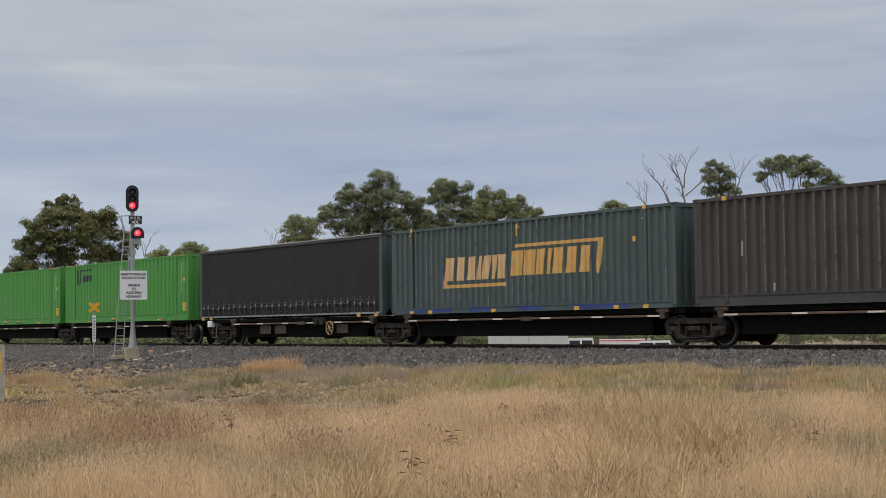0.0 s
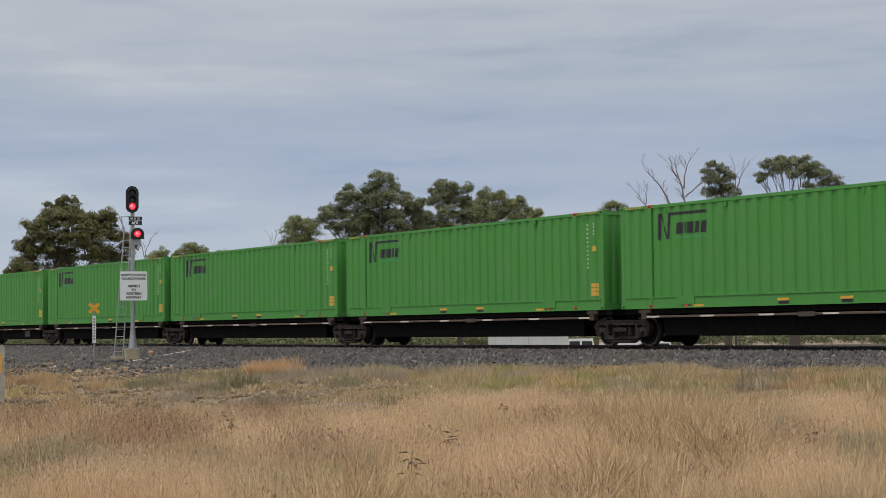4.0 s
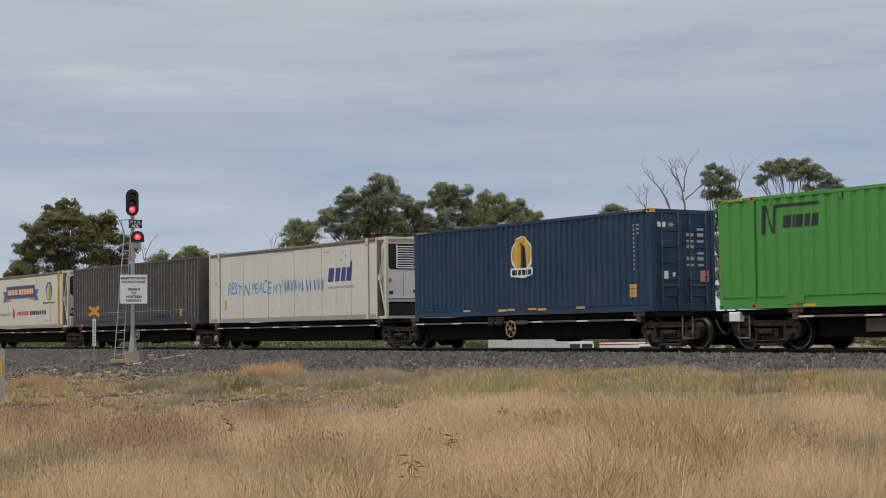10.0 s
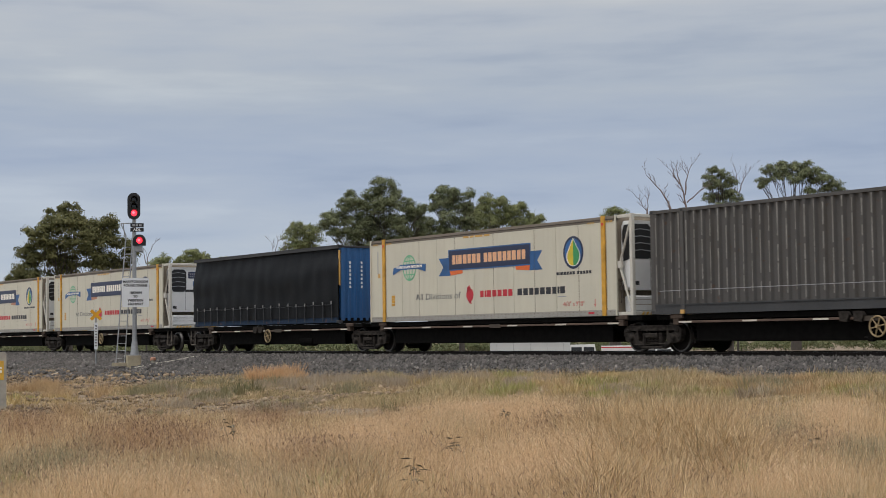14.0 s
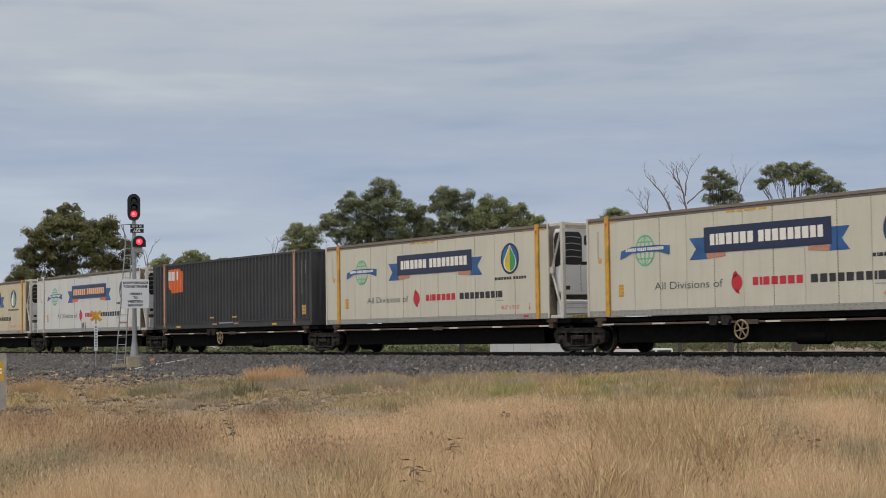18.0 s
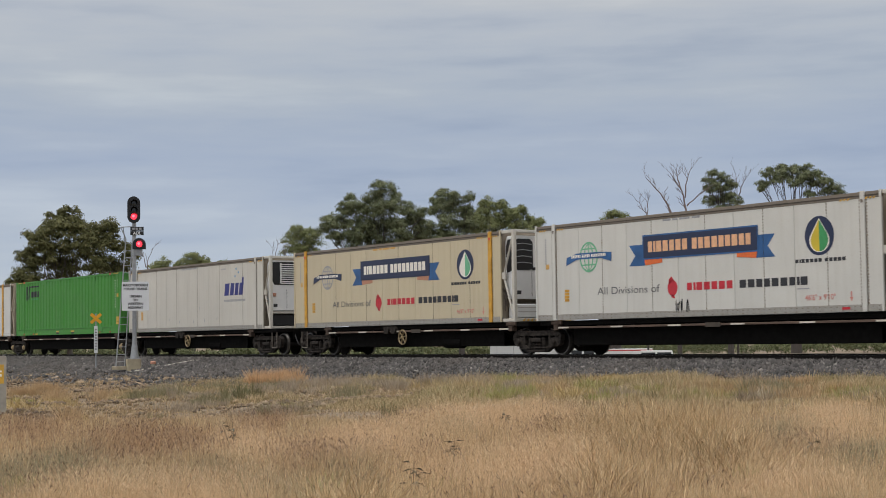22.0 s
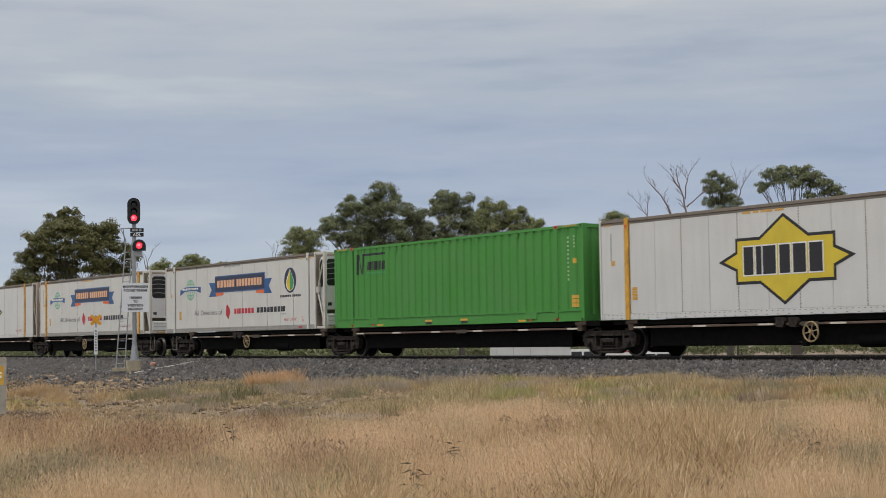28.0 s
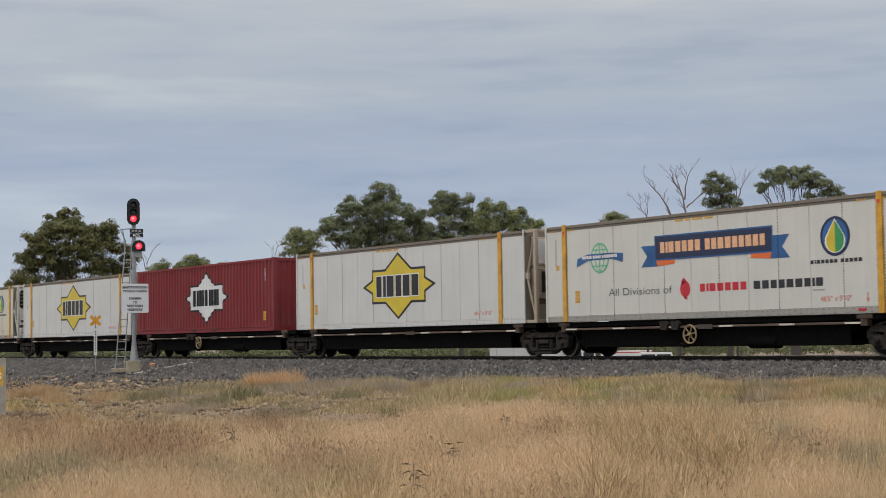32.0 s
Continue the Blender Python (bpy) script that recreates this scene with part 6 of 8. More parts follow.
def side_frame_mesh():
    def make():
        m = Mesh()
        m.prism([(-1.2, 0.46), (-1.2, 0.64), (-1.08, 0.73), (-0.5, 0.75), (0.5, 0.75), (1.08, 0.73), (1.2, 0.64), (1.2, 0.46), (1.02, 0.46), (0.9, 0.60), (-0.9, 0.60), (-1.02, 0.46)], -0.08, 0.08, 1)
        for s in (-1, 1):
            m.prism([(s * 1.17, 0.48), (s * 1.15, 0.34), (s * 1.0, 0.27), (s * 0.76, 0.28), (s * 0.66, 0.36), (s * 0.66, 0.53)], -0.075, 0.075, 1)
            m.prism([(s * 0.84, 0.29), (s * 0.68, 0.37), (s * 0.40, 0.22), (s * 0.36, 0.11), (s * 0.5, 0.11)], -0.07, 0.07, 1)
            m.prism([(s * 0.40, 0.13), (s * 0.29, 0.13), (s * 0.29, 0.54), (s * 0.40, 0.54)], -0.075, 0.075, 1)
            m.box(s * 0.53 - 0.05, s * 0.53 + 0.05, -0.10, -0.07, 0.62, 0.71, 0.015)
            m.prism([(s * 0.66, 0.34), (s * 0.58, 0.34), (s * 0.60, 0.62), (s * 0.68, 0.62)], -0.075, 0.075, 1)
            m.tube((s * 0.95, -0.06, 0.76), (s * 0.72, -0.06, 0.79), 0.03, seg=6)
            m.box(s * 1.03 - 0.06, s * 1.03 + 0.06, -0.11, -0.07, 0.55, 0.65, 0.02)
            m.box(s * 0.345 - 0.03, s * 0.345 + 0.03, -0.105, -0.07, 0.2, 0.5, 0.01)
        m.box(-1.06, 1.06, -0.10, -0.075, 0.715, 0.745)
        m.box(-0.30, 0.30, -0.10, -0.075, 0.60, 0.63)
        m.tube((-0.75, -0.1, 0.2), (0.75, -0.1, 0.24), 0.02, seg=6)
        m.box(-0.45, 0.45, -0.11, 0.09, 0.09, 0.17, 0.02)
        m.box(-0.29, 0.29, 0.05, 0.07, 0.17, 0.54)
        return m.mesh("side_frame", M["cast"])
    return shared("side_frame", make)


def bogie_under(wagon, x, capped):
    b = part("bogie", shared("bolster", lambda: Mesh().box(-0.2, 0.2, -0.95, 0.95, 0.42, 0.62, 0.03).tube((0, 0, 0.6), (0, 0, 0.92), 0.3, seg=16).mesh("bogie", M["iron"])), wagon, "rusty cast-steel two-axle bogie", (x, 0, 0))
    for s in (-1, 1):
        part("side_frame", side_frame_mesh(), b, at=pose(0, s * 1.0, 0, 0, 0, 0 if s < 0 else 180))
        for x_coil in (-0.16, 0.0, 0.16):
            part("coil_spring", shared("coil", coil_mesh), b, at=(x_coil, s * 1.02, 0))
        part("bolster_end", shared("bolster_end", lambda: Mesh().box(-0.24, 0.24, -0.09, 0.09, 0.40, 0.53, 0.02).mesh("bolster_end", M["cast"])), b, at=(0, s * 1.03, 0))
        for e in (-1, 1):
            cap = shared(("cap", capped), lambda: Mesh().lathe((0, 0, 0), 1, [(-0.13, 0.03), (-0.12, 0.08), (-0.06, 0.095), (-0.05, 0.145), (0.06, 0.155)], 16).mesh("bearing_cap", M["rim"] if capped else M["cast"]))
            part("bearing_cap", cap, b, "pale yellow axle end cap" if capped else "", at=pose(e * 0.88, s * 1.03, R_WHEEL - 0.02, 0, 0, 0 if s < 0 else 180))
            part("brake_shoe", shared("shoe", lambda: Mesh().box(-0.04, 0.04, -0.06, 0.06, 0.28, 0.58, 0.01).mesh("brake_shoe", M["cast"])), b, at=(e * 0.36, s * 0.76, 0))
    for e in (-1, 1):
        w = part("wheelset", wheelset_mesh(), b, "steel wheels with polished treads", (e * 0.88, 0, R_WHEEL))
        WHEELSETS.append((w, e * 0.88))
    return b


def coil_mesh():
    """One coil spring: a wire wound round an upright axis."""
    m, turns, seg, side = Mesh(), 4.5, 44, 5
    v, f = [], []
    for i in range(seg + 1):
        a = 2 * math.pi * turns * i / seg
        c = Vector((0.062 * math.cos(a), 0.062 * math.sin(a), 0.17 + 0.23 * i / seg))
        out = Vector((math.cos(a), math.sin(a), 0))
        for j in range(side):
            b = 2 * math.pi * j / side
            v.append(c + out * 0.017 * math.cos(b) + Vector((0, 0, 0.017 * math.sin(b))))
    for i in range(seg):
        for j in range(side):
            f.append((i * side + j, (i + 1) * side + j, (i + 1) * side + (j + 1) % side, i * side + (j + 1) % side))
    return m.add(v, f).mesh("coil_spring", M["cast"])


def hand_wheel(parent, x):
    m = Mesh().ring((0, 0, 0), 1, 0.245, 0.022, 28, 6)
    for i in range(6):
        a = math.pi / 3 * i + 0.2
        m.tube((0.03 * math.cos(a), 0, 0.03 * math.sin(a)), (0.24 * math.cos(a), 0, 0.24 * math.sin(a)), 0.016, seg=6)
    m.lathe((0, 0, 0), 1, [(-0.05, 0.04), (0.04, 0.05)], 10)
    me = shared("hand_wheel", lambda: m.mesh("hand_wheel", M["rim"]))
    part("hand_wheel", me, parent, "ivory-painted spoked brake wheel", (x, -W / 2 - 0.02, 0.62))
    part("brake_stand", shared("brake_stand", lambda: Mesh().box(-0.1, 0.1, 0.0, 0.12, -0.36, 0.3, 0.02).tube((0, 0.0, 0), (0, 0.2, 0), 0.03, seg=8).box(-0.34, -0.16, 0.02, 0.16, 0.05, 0.42, 0.03).mesh("brake_stand", M["iron"])), parent, at=(x - 0.3, -W / 2 + 0.06, 0.62))


def platform(wagon, a, b, ends, wheel_at=None, plates=False):
    """One skeletal deck between bogie centres a (rear) and b (front)."""
    lo, hi = a + (0.25 if not ends[0] else -1.05), b - (0.25 if not ends[1] else -1.05)
    cl, ch = a + 1.15, b - 1.15
    fish = [(lo, 0.62), (cl, 0.62), (cl + 1.5, 0.28), (ch - 1.5, 0.28), (ch, 0.62), (hi, 0.62), (hi, 0.93), (lo, 0.93)]
    # the wide flat plate is added to block sky and keep the gap dark
    deck = part("platform", Mesh().prism(fish, -0.42, 0.42, 1).box(lo + 0.05, hi - 0.05, -1.16, 1.16, 0.90, 1.03).mesh("platform", M["iron"]), wagon, "black steel skeletal platform with an added gap-closing plate")
    for s in (-1, 1):
        y = s * (W / 2 - 0.04)
        part("side_bar", Mesh().box(cl - 0.1, ch + 0.1, y - 0.03, y + 0.03, 0.795, 0.855, 0.008).mesh("side_bar", M["rustbar"]), deck, "rusty side bar")
        part("skirt", Mesh().box(cl + 0.6, ch - 0.6, y * 0.86 - 0.01, y * 0.86 + 0.01, 0.30, 0.80).mesh("skirt", M["iron"]), deck, "near-black deep side plate")
    n = 5
    for i in range(n):
        x = cl + 0.5 + (ch - cl - 1.0) * i / (n - 1)
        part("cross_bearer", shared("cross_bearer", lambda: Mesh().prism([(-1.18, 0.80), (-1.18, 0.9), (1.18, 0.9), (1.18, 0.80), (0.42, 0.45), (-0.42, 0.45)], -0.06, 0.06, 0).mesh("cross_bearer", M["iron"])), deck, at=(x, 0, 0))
    mid = (cl + ch) / 2
    st = shared("stripe", lambda: Mesh().box(-0.26, 0.26, -0.004, 0.0, -0.022, 0.022).mesh("reflector", M["stripe"]))
    for i in range(6):
        x = cl + 0.35 + (ch - cl - 0.7) * i / 5
        part("reflector", st, deck, "white reflector strip", (x, -W / 2 + 0.009, 0.825))
    ped = shared("pedestal", lambda: Mesh().box(-0.24, 0.24, -0.09, 0.09, -0.13, -0.005, 0.02).box(-0.1, 0.1, -0.11, 0.07, -0.3, -0.13, 0.01).mesh("twistlock_pedestal", M["pedestal"]))
    for x in (cl, ch):
        for s in (-1, 1):
            part("twistlock_pedestal", ped, deck, at=pose(x, s * (W / 2 - 0.1), 1.05, 0, 0, 0 if s < 0 else 180))
    part("data_plate", box_mesh("data_plate", M["plate"], -0.28, 0.28, -0.012, 0.006, -0.1, 0.02), deck, "grimy plate with faded markings", (mid + 0.3, -W / 2 + 0.005, 0.86))
    if plates:
        for x, w in ((cl + 2.6, 0.9), (ch - 2.3, 0.8), (mid - 1.6, 0.9)):
            part("data_plate", box_mesh("data_plate_low", M["plate"], -w / 2, w / 2, -0.01, 0.006, -0.17, 0.15), deck, "dusty tan data panel", (x, -W / 2 * 0.86 - 0.025, 0.60))
    if wheel_at is not None:
        hand_wheel(deck, wheel_at)
        lug = shared("lug", lambda: Mesh().prism([(-0.14, 0.76), (0.1, 0.74), (0.16, 0.9), (0.08, 1.0), (-0.16, 1.0)], -0.09, 0.05, 1).mesh("bracket", M["cast"]))
        for d in (-0.55, -1.0):
            part("bracket", lug, deck, at=(wheel_at + d, -W / 2 + 0.02, 0))
        part("brake_rod", Mesh().tube((wheel_at - 0.3, -1.05, 0.36), (wheel_at - 2.8, -0.7, 0.42), 0.02, seg=6).mesh("brake_rod", M["cast"]), deck)
        part("air_tank", shared("tank", lambda: Mesh().lathe((0, 0, 0), 0, [(-0.55, 0.06), (-0.5, 0.18), (0.5, 0.18), (0.55, 0.06)], 16).mesh("air_tank", M["iron"])), deck, at=(mid + 2.2, -0.9, 0.40))
        part("brake_cylinder", shared("cyl", lambda: Mesh().lathe((0, 0, 0), 0, [(-0.35, 0.1), (-0.33, 0.16), (0.3, 0.16), (0.33, 0.06), (0.7, 0.03)], 14).mesh("brake_cylinder", M["iron"])), deck, at=(mid - 2.4, -0.75, 0.55))
    return deck


def coupler(wagon, x, way, cabinet=False):
    m = Mesh().box(min(x, x + way * 1.55), max(x, x + way * 1.55), -0.1, 0.1, 0.72, 0.94, 0.02).box(min(x + way * 1.3, x + way * 1.72), max(x + way * 1.3, x + way * 1.72), -0.2, 0.2, 0.68, 0.98, 0.05)
    part("coupler", m.mesh("coupler", M["cast"]), wagon, "cast knuckle coupler")
    h = Mesh()
    for i in range(8):
        a, b = i / 8, (i + 1) / 8
        h.tube((x + way * (1.0 + 0.75 * a), -0.35, 0.85 - 0.45 * math.sin(math.pi * a * 0.9)), (x + way * (1.0 + 0.75 * b), -0.35, 0.85 - 0.45 * math.sin(math.pi * b * 0.9)), 0.03, seg=6, caps=False)
    part("brake_hose", h.mesh("brake_hose", M["grille"]), wagon, "black rubber brake hose")
    if cabinet:
        x0 = x + way * 0.98
        lid = Mesh().box(x0 - 0.19, x0 + 0.19, -1.24, -1.06, 0.72, 0.98, 0.02)
        lid.box(x0 + 0.02, x0 + 0.12, -1.25, -1.24, 0.84, 0.86)
        part("control_box", lid.mesh("control_box", M["sign_white"]), wagon, "small white control box at the wagon end")
    st = Mesh()
    for y in (-1.12,):
        x0, x1 = x + way * 0.55, x + way * 0.95
        st.tube((x0, y, 0.95), (x0, y, 0.28), 0.022, seg=6).tube((x1, y, 0.95), (x1, y, 0.28), 0.022, seg=6).tube((x0, y, 0.29), (x1, y, 0.29), 0.024, seg=6)
    part("foot_step", st.mesh("foot_step", M["step_iron"]), wagon, "bent steel shunter's step")


def pack(centres, wheels, label, plates=(), capped=(), front=True, rear=True, cabinet=False):
    """A permanently joined set of platforms over shared bogies; centres run from front to rear."""
    ob = tagged(new("container_wagon"), label, "wagon", "wagons of the train")
    ob.location = (0, YC, 0)
    MOVERS.append((ob, 0.0))
    for i, x in enumerate(centres):
        bogie_under(ob, x, i in capped)
    for i in range(len(centres) - 1):
        platform(ob, centres[i + 1], centres[i], (rear and i == len(centres) - 2, front and i == 0), wheels.get(i), i in plates)
    if front:
        coupler(ob, centres[0], 1)
    if rear:
        coupler(ob, centres[-1], -1, cabinet)
    return ob


def build_train():
    offs = (0, -13.85, -29.05, -44.25, -59.45, -73.2)
    text = "black skeletal articulated container wagon on shared bogies"
    pack((124.1, 108.9, 93.6, 80.4), {2: 89.5}, text, (2,), front=False, cabinet=True)
    pack([76.4 + o for o in offs], {}, text + ", with dusty data panels", (4,), cabinet=True)
    pack([-0.44 + o for o in offs], {0: -7.6, 2: -36.5, 4: -67.3}, text, capped=(2,))
    pack([-77.56 + o for o in offs], {0: -84.5, 2: -115.0, 4: -144.4}, text)
    pack([-154.7 + o for o in offs], {0: -161.7, 2: -191.0, 4: -221.5}, text, capped=(1, 2))
    pack([-231.8 + o for o in offs], {0: -239.0, 2: -269.6}, text)
    umber_box(109.07)
    slate_box(93.82)
    ob = curtain_box(78.47, 14.68, M["curtain"], M["slate"], "dark brown curtain-sided container with strapped curtain, on a wagon", 30)
    for x in (0.35, 1.1, 13.1, 14.3):
        part("twistlock_mark", box_mesh("twistlock_mark", M["gold"], x - 0.11, x + 0.11, -W / 2 - 0.02, -W / 2 + 0.01, -0.04, 0.08), ob, "yellow block on the bottom rail")
    for x in (62.74, 47.42, 32.19, 16.95, 1.66):
        green_box(x)
    navy_box(-13.1)
    haulier_reefer(-28.93, True)
    grey_box(-44.54)
    produce_reefer(-59.48)
    curtain_box(-74.05, 12.3, M["tarp"], M["blue"], "black tarpaulin-sided container with blue steel ends, on a wagon", 18, True)
    produce_reefer(-90.78, pale=True)
    produce_reefer(-106.12, pale=True)
    charcoal_box(-121.84)
    produce_reefer(-136.79, "white", False, mark=True)
    produce_reefer(-152.1, "tan", True, None)
    haulier_reefer(-168.1, False)
    green_box(-183.66)
    star_reefer(-199.1)
    green_box(-214.43)
    produce_reefer(-229.34, "white", False)
    produce_reefer(-245.3, "white")
    star_reefer(-260.92)
    red_box(-276.1)
    star_reefer(-291.4)
    produce_reefer(-306.6, "cream")


# ---- beside the track ----
def mound(x, y):
    return float(height(np.array([x]), np.array([y]))[0])


def build_signal():
    x, y = -63.6, 27.3
    ob = tagged(new("railway_signal"), "tall galvanised railway signal showing two red lights, with a ladder", "railway signal")
    ob.matrix_world = pose(x, y, 0, 0, 0, 70)
    g = mound(x, y)
    part("base", Mesh().box(-0.34, 0.26, -0.34, 0.34, g - 0.15, -0.12, 0.04).mesh("base", M["old_concrete"]), ob, "rough concrete foundation block")
    m = Mesh().tube((0, 0, -0.12), (0, 0, 0.62), 0.19, 0.10, 12).tube((0, 0, 0.62), (0, 0, 5.75), 0.092, 0.085, 14)
    m.tube((0, 0, 0.6), (0, 0, 0.66), 0.115, 0.115, 14).tube((0, 0, 1.5), (0, 0, 1.56), 0.105, 0.105, 14)
    part("mast", smooth(m.mesh("mast", M["galv"])), ob, "grey galvanised tube mast with a flared foot")
    part("foot_plate", Mesh().box(-0.24, 0.24, -0.24, 0.24, -0.13, -0.09).mesh("foot_plate", M["galv"]), ob)

    def head(cx, z0, z1, w, lamps, lit, flat_foot):
        r = w / 2
        ring = [(cx + r * math.cos(radians(a)), z1 - r + r * math.sin(radians(a))) for a in range(0, 181, 12)]
        ring += [(cx - r, z0), (cx + r, z0)] if flat_foot else [(cx + r * math.cos(radians(a)), z0 + r + r * math.sin(radians(a))) for a in range(180, 361, 12)]
        hd = part("signal_head", Mesh().prism(ring, -0.16, -0.12, 1).box(cx - r * 0.7, cx + r * 0.7, -0.12, 0.14, z0 + 0.06, z1 - 0.1, 0.03).mesh("signal_head", M["signal_black"]), ob, "black rounded backing board")
        for i, z in enumerate(lamps):
            hood = Mesh()
            for k in range(14):
                a0, a1 = radians(-20 + 220 * k / 14), radians(-20 + 220 * (k + 1) / 14)
                q = [(cx + 0.145 * math.cos(a), -0.16 - d, z + 0.145 * math.sin(a)) for a in (a0, a1) for d in (0, 0.26)]
                p = [(cx + 0.155 * math.cos(a), -0.16 - d, z + 0.155 * math.sin(a)) for a in (a0, a1) for d in (0, 0.26)]
                hood.add(q + p, [(0, 1, 3, 2), (4, 6, 7, 5), (1, 5, 7, 3)])
            part("hood", hood.mesh("hood", M["signal_black"]), hd)
            on = i == lit
            part("lens", Mesh().lathe((cx, 0, z), 1, [(-0.185, 0.02), (-0.18, 0.09), (-0.162, 0.128), (-0.16, 0.128)], 18).mesh("lens", M["lens_red"] if on else M["lens_dark"]), hd, "glowing red lens" if on else "dark unlit lens")
            if on:
                part("lamp_core", Mesh().lathe((cx - 0.02, 0, z + 0.02), 1, [(-0.195, 0.01), (-0.19, 0.05), (-0.18, 0.06)], 12).mesh("lamp_core", M["lens_glow"]), hd, "brighter spot of the lamp")
        return hd
    head(-0.02, 5.66, 6.80, 0.54, (6.5, 6.2, 5.93), 2, False)
    head(0.20, 4.54, 5.02, 0.56, (4.76,), 0, True)
    part("lower_mount", Mesh().box(0.02, 0.34, -0.1, 0.12, 4.28, 4.54, 0.03).tube((0.3, 0.05, 4.4), (0.36, 0.02, 4.24), 0.05, seg=8).mesh("lower_mount", M["galv"]), ob, "grey bracket and junction box")
    for z in (5.14, 5.33):
        pl = part("number_plate", Mesh().box(-0.17, 0.39, -0.15, -0.135, z, z + 0.17, 0.006).mesh("number_plate", M["signal_black"]), ob, "black plate with white signs")
        if z < 5.2:
            part("lettering", text_mesh("ADL", 0.17, M["paper"], "CENTER", 0.004), pl, "white lettering", pose(0.11, -0.156, z + 0.03, 90))
        else:
            part("lettering", Mesh().box(-0.1, 0.02, -0.157, -0.152, z + 0.04, z + 0.13).box(0.05, 0.14, -0.157, -0.152, z + 0.04, z + 0.13).box(0.19, 0.3, -0.157, -0.152, z + 0.04, z + 0.13).mesh("lettering", M["inkfade"]), pl, "pale plain bars")
    sg = part("speed_sign", Mesh().prism([(-0.53, 1.96), (-0.50, 1.93), (0.57, 1.93), (0.60, 1.96), (0.60, 3.13), (0.57, 3.16), (-0.50, 3.16), (-0.53, 3.13)], -0.17, -0.155, 1).mesh("speed_sign", M["sign_white"]), ob, "white square notice with black capital lettering")
    for words, z, s in (("MARYBOROUGH", 2.96, 1.04), ("BOUND TRAINS", 2.80, 0.98), ("10KM/H", 2.49, 0.50), ("TO", 2.33, 0.18), ("WESTERN", 2.17, 0.66), ("HIGHWAY", 2.01, 0.64)):
        part("lettering", text_mesh(words, 0.145, M["black"], "CENTER", 0.006, s), sg, "black capital lettering", pose(0.035, -0.1745, z, 90))
    for z in (2.2, 2.9):
        part("sign_bracket", Mesh().box(-0.2, 0.2, -0.155, -0.1, z, z + 0.06).mesh("sign_bracket", M["galv"]), ob)
    # ladder leaning to the mast
    lad = part("ladder", Mesh().tube((-0.78, -0.05, -0.42), (-0.34, 0.1, 5.0), 0.026, seg=6).tube((-0.40, 0.25, -0.42), (-0.06, 0.3, 5.0), 0.026, seg=6).mesh("ladder", M["galv"]), ob, "thin grey steel ladder")
    for i in range(17):
        t = (i + 0.6) / 17.2
        a = Vector((-0.78, -0.05, -0.42)).lerp((-0.34, 0.1, 5.0), t)
        b = Vector((-0.40, 0.25, -0.42)).lerp((-0.06, 0.3, 5.0), t)
        part("rung", shared(("rung", i), lambda: Mesh().tube(a, b, 0.014, seg=5).mesh("rung", M["galv"])), lad)
    part("ladder_hoop", Mesh().tube((-0.34, 0.1, 5.0), (-0.56, 0.1, 5.5), 0.024, seg=6).tube((-0.56, 0.1, 5.5), (-0.1, 0.1, 5.52), 0.024, seg=6).tube((-0.46, 0.1, 5.52), (-0.34, 0.2, 4.6), 0.02, seg=6).mesh("ladder_hoop", M["galv"]), lad, "bent steel hoop at the ladder's head")
    for z in (4.2, 2.9):
        part("ladder_stay", Mesh().tube((-0.42 + 0.02 * z, 0.1, z), (-0.05, 0.05, z), 0.02, seg=6).mesh("ladder_stay", M["galv"]), lad)
    pad = tagged(new("ladder_pad", Mesh().prism([(-0.36, -0.3), (0.34, -0.33), (0.36, 0.28), (-0.3, 0.33)], -0.14, 0.0, 2).mesh("ladder_pad", M["old_concrete"])), "small concrete pad under the signal ladder", "concrete pad")
    pad.matrix_world = ob.matrix_world @ pose(-0.6, 0.1, -0.42)


def build_whistle_post():
    x, y = -67.9, 27.3
    ob = tagged(new("crossing_marker"), "slim post with a yellow cross and a white marked board", "sign post")
    ob.matrix_world = pose(x, y, 0, 0, 0, 70)
    g = mound(x, y)
    part("post", Mesh().tube((0, 0.03, g - 0.1), (0, 0.03, 1.9), 0.03, seg=8).mesh("post", M["galv"]), ob, "grey steel post")
    part("board", Mesh().box(-0.075, 0.075, -0.02, 0.0, 0.14, 1.34, 0.004).mesh("board", M["sign_white"]), ob, "narrow white board")
    m = Mesh()
    for i in range(8):
        m.box(-0.03, 0.03, -0.026, -0.021, 0.28 + 0.125 * i, 0.34 + 0.125 * i)
    part("lettering", m.mesh("lettering", M["ink"]), ob, "column of dark marks")
    for s in (-1, 1):
        part("cross_arm", Mesh().box(-0.30, 0.30, -0.012, 0.0, -0.07, 0.07).mesh("cross_arm", M["cross_yellow"]), ob, "yellow cross arm", pose(0, -0.026 - 0.013 * s, 1.68, 0, 43 * s, 0))


def build_marker_post():
    x, y = -36.50, 12.27
    g = mound(x, y)
    ob = tagged(new("marker_post"), "grey square marker post with a yellow warning plate", "marker post")
    ob.matrix_world = pose(x, y, g - 0.05, 0, 0, 70)
    part("post", Mesh().prism([(-0.2, 0), (0.2, 0), (0.2, 1.34), (0.16, 1.38), (-0.2, 1.38)], -0.12, 0.12, 1).mesh("post", M["concrete"]), ob, "pale grey post")
    part("plate", Mesh().box(-0.16, 0.145, -0.128, -0.121, 0.74, 1.18).mesh("plate", M["amber"]), ob, "yellow plate with faint signs")
    part("plate_sign", Mesh().box(-0.1, 0.1, -0.133, -0.129, 0.9, 0.96).box(-0.06, 0.1, -0.133, -0.129, 1.0, 1.04).mesh("plate_sign", M["letter"]), ob)


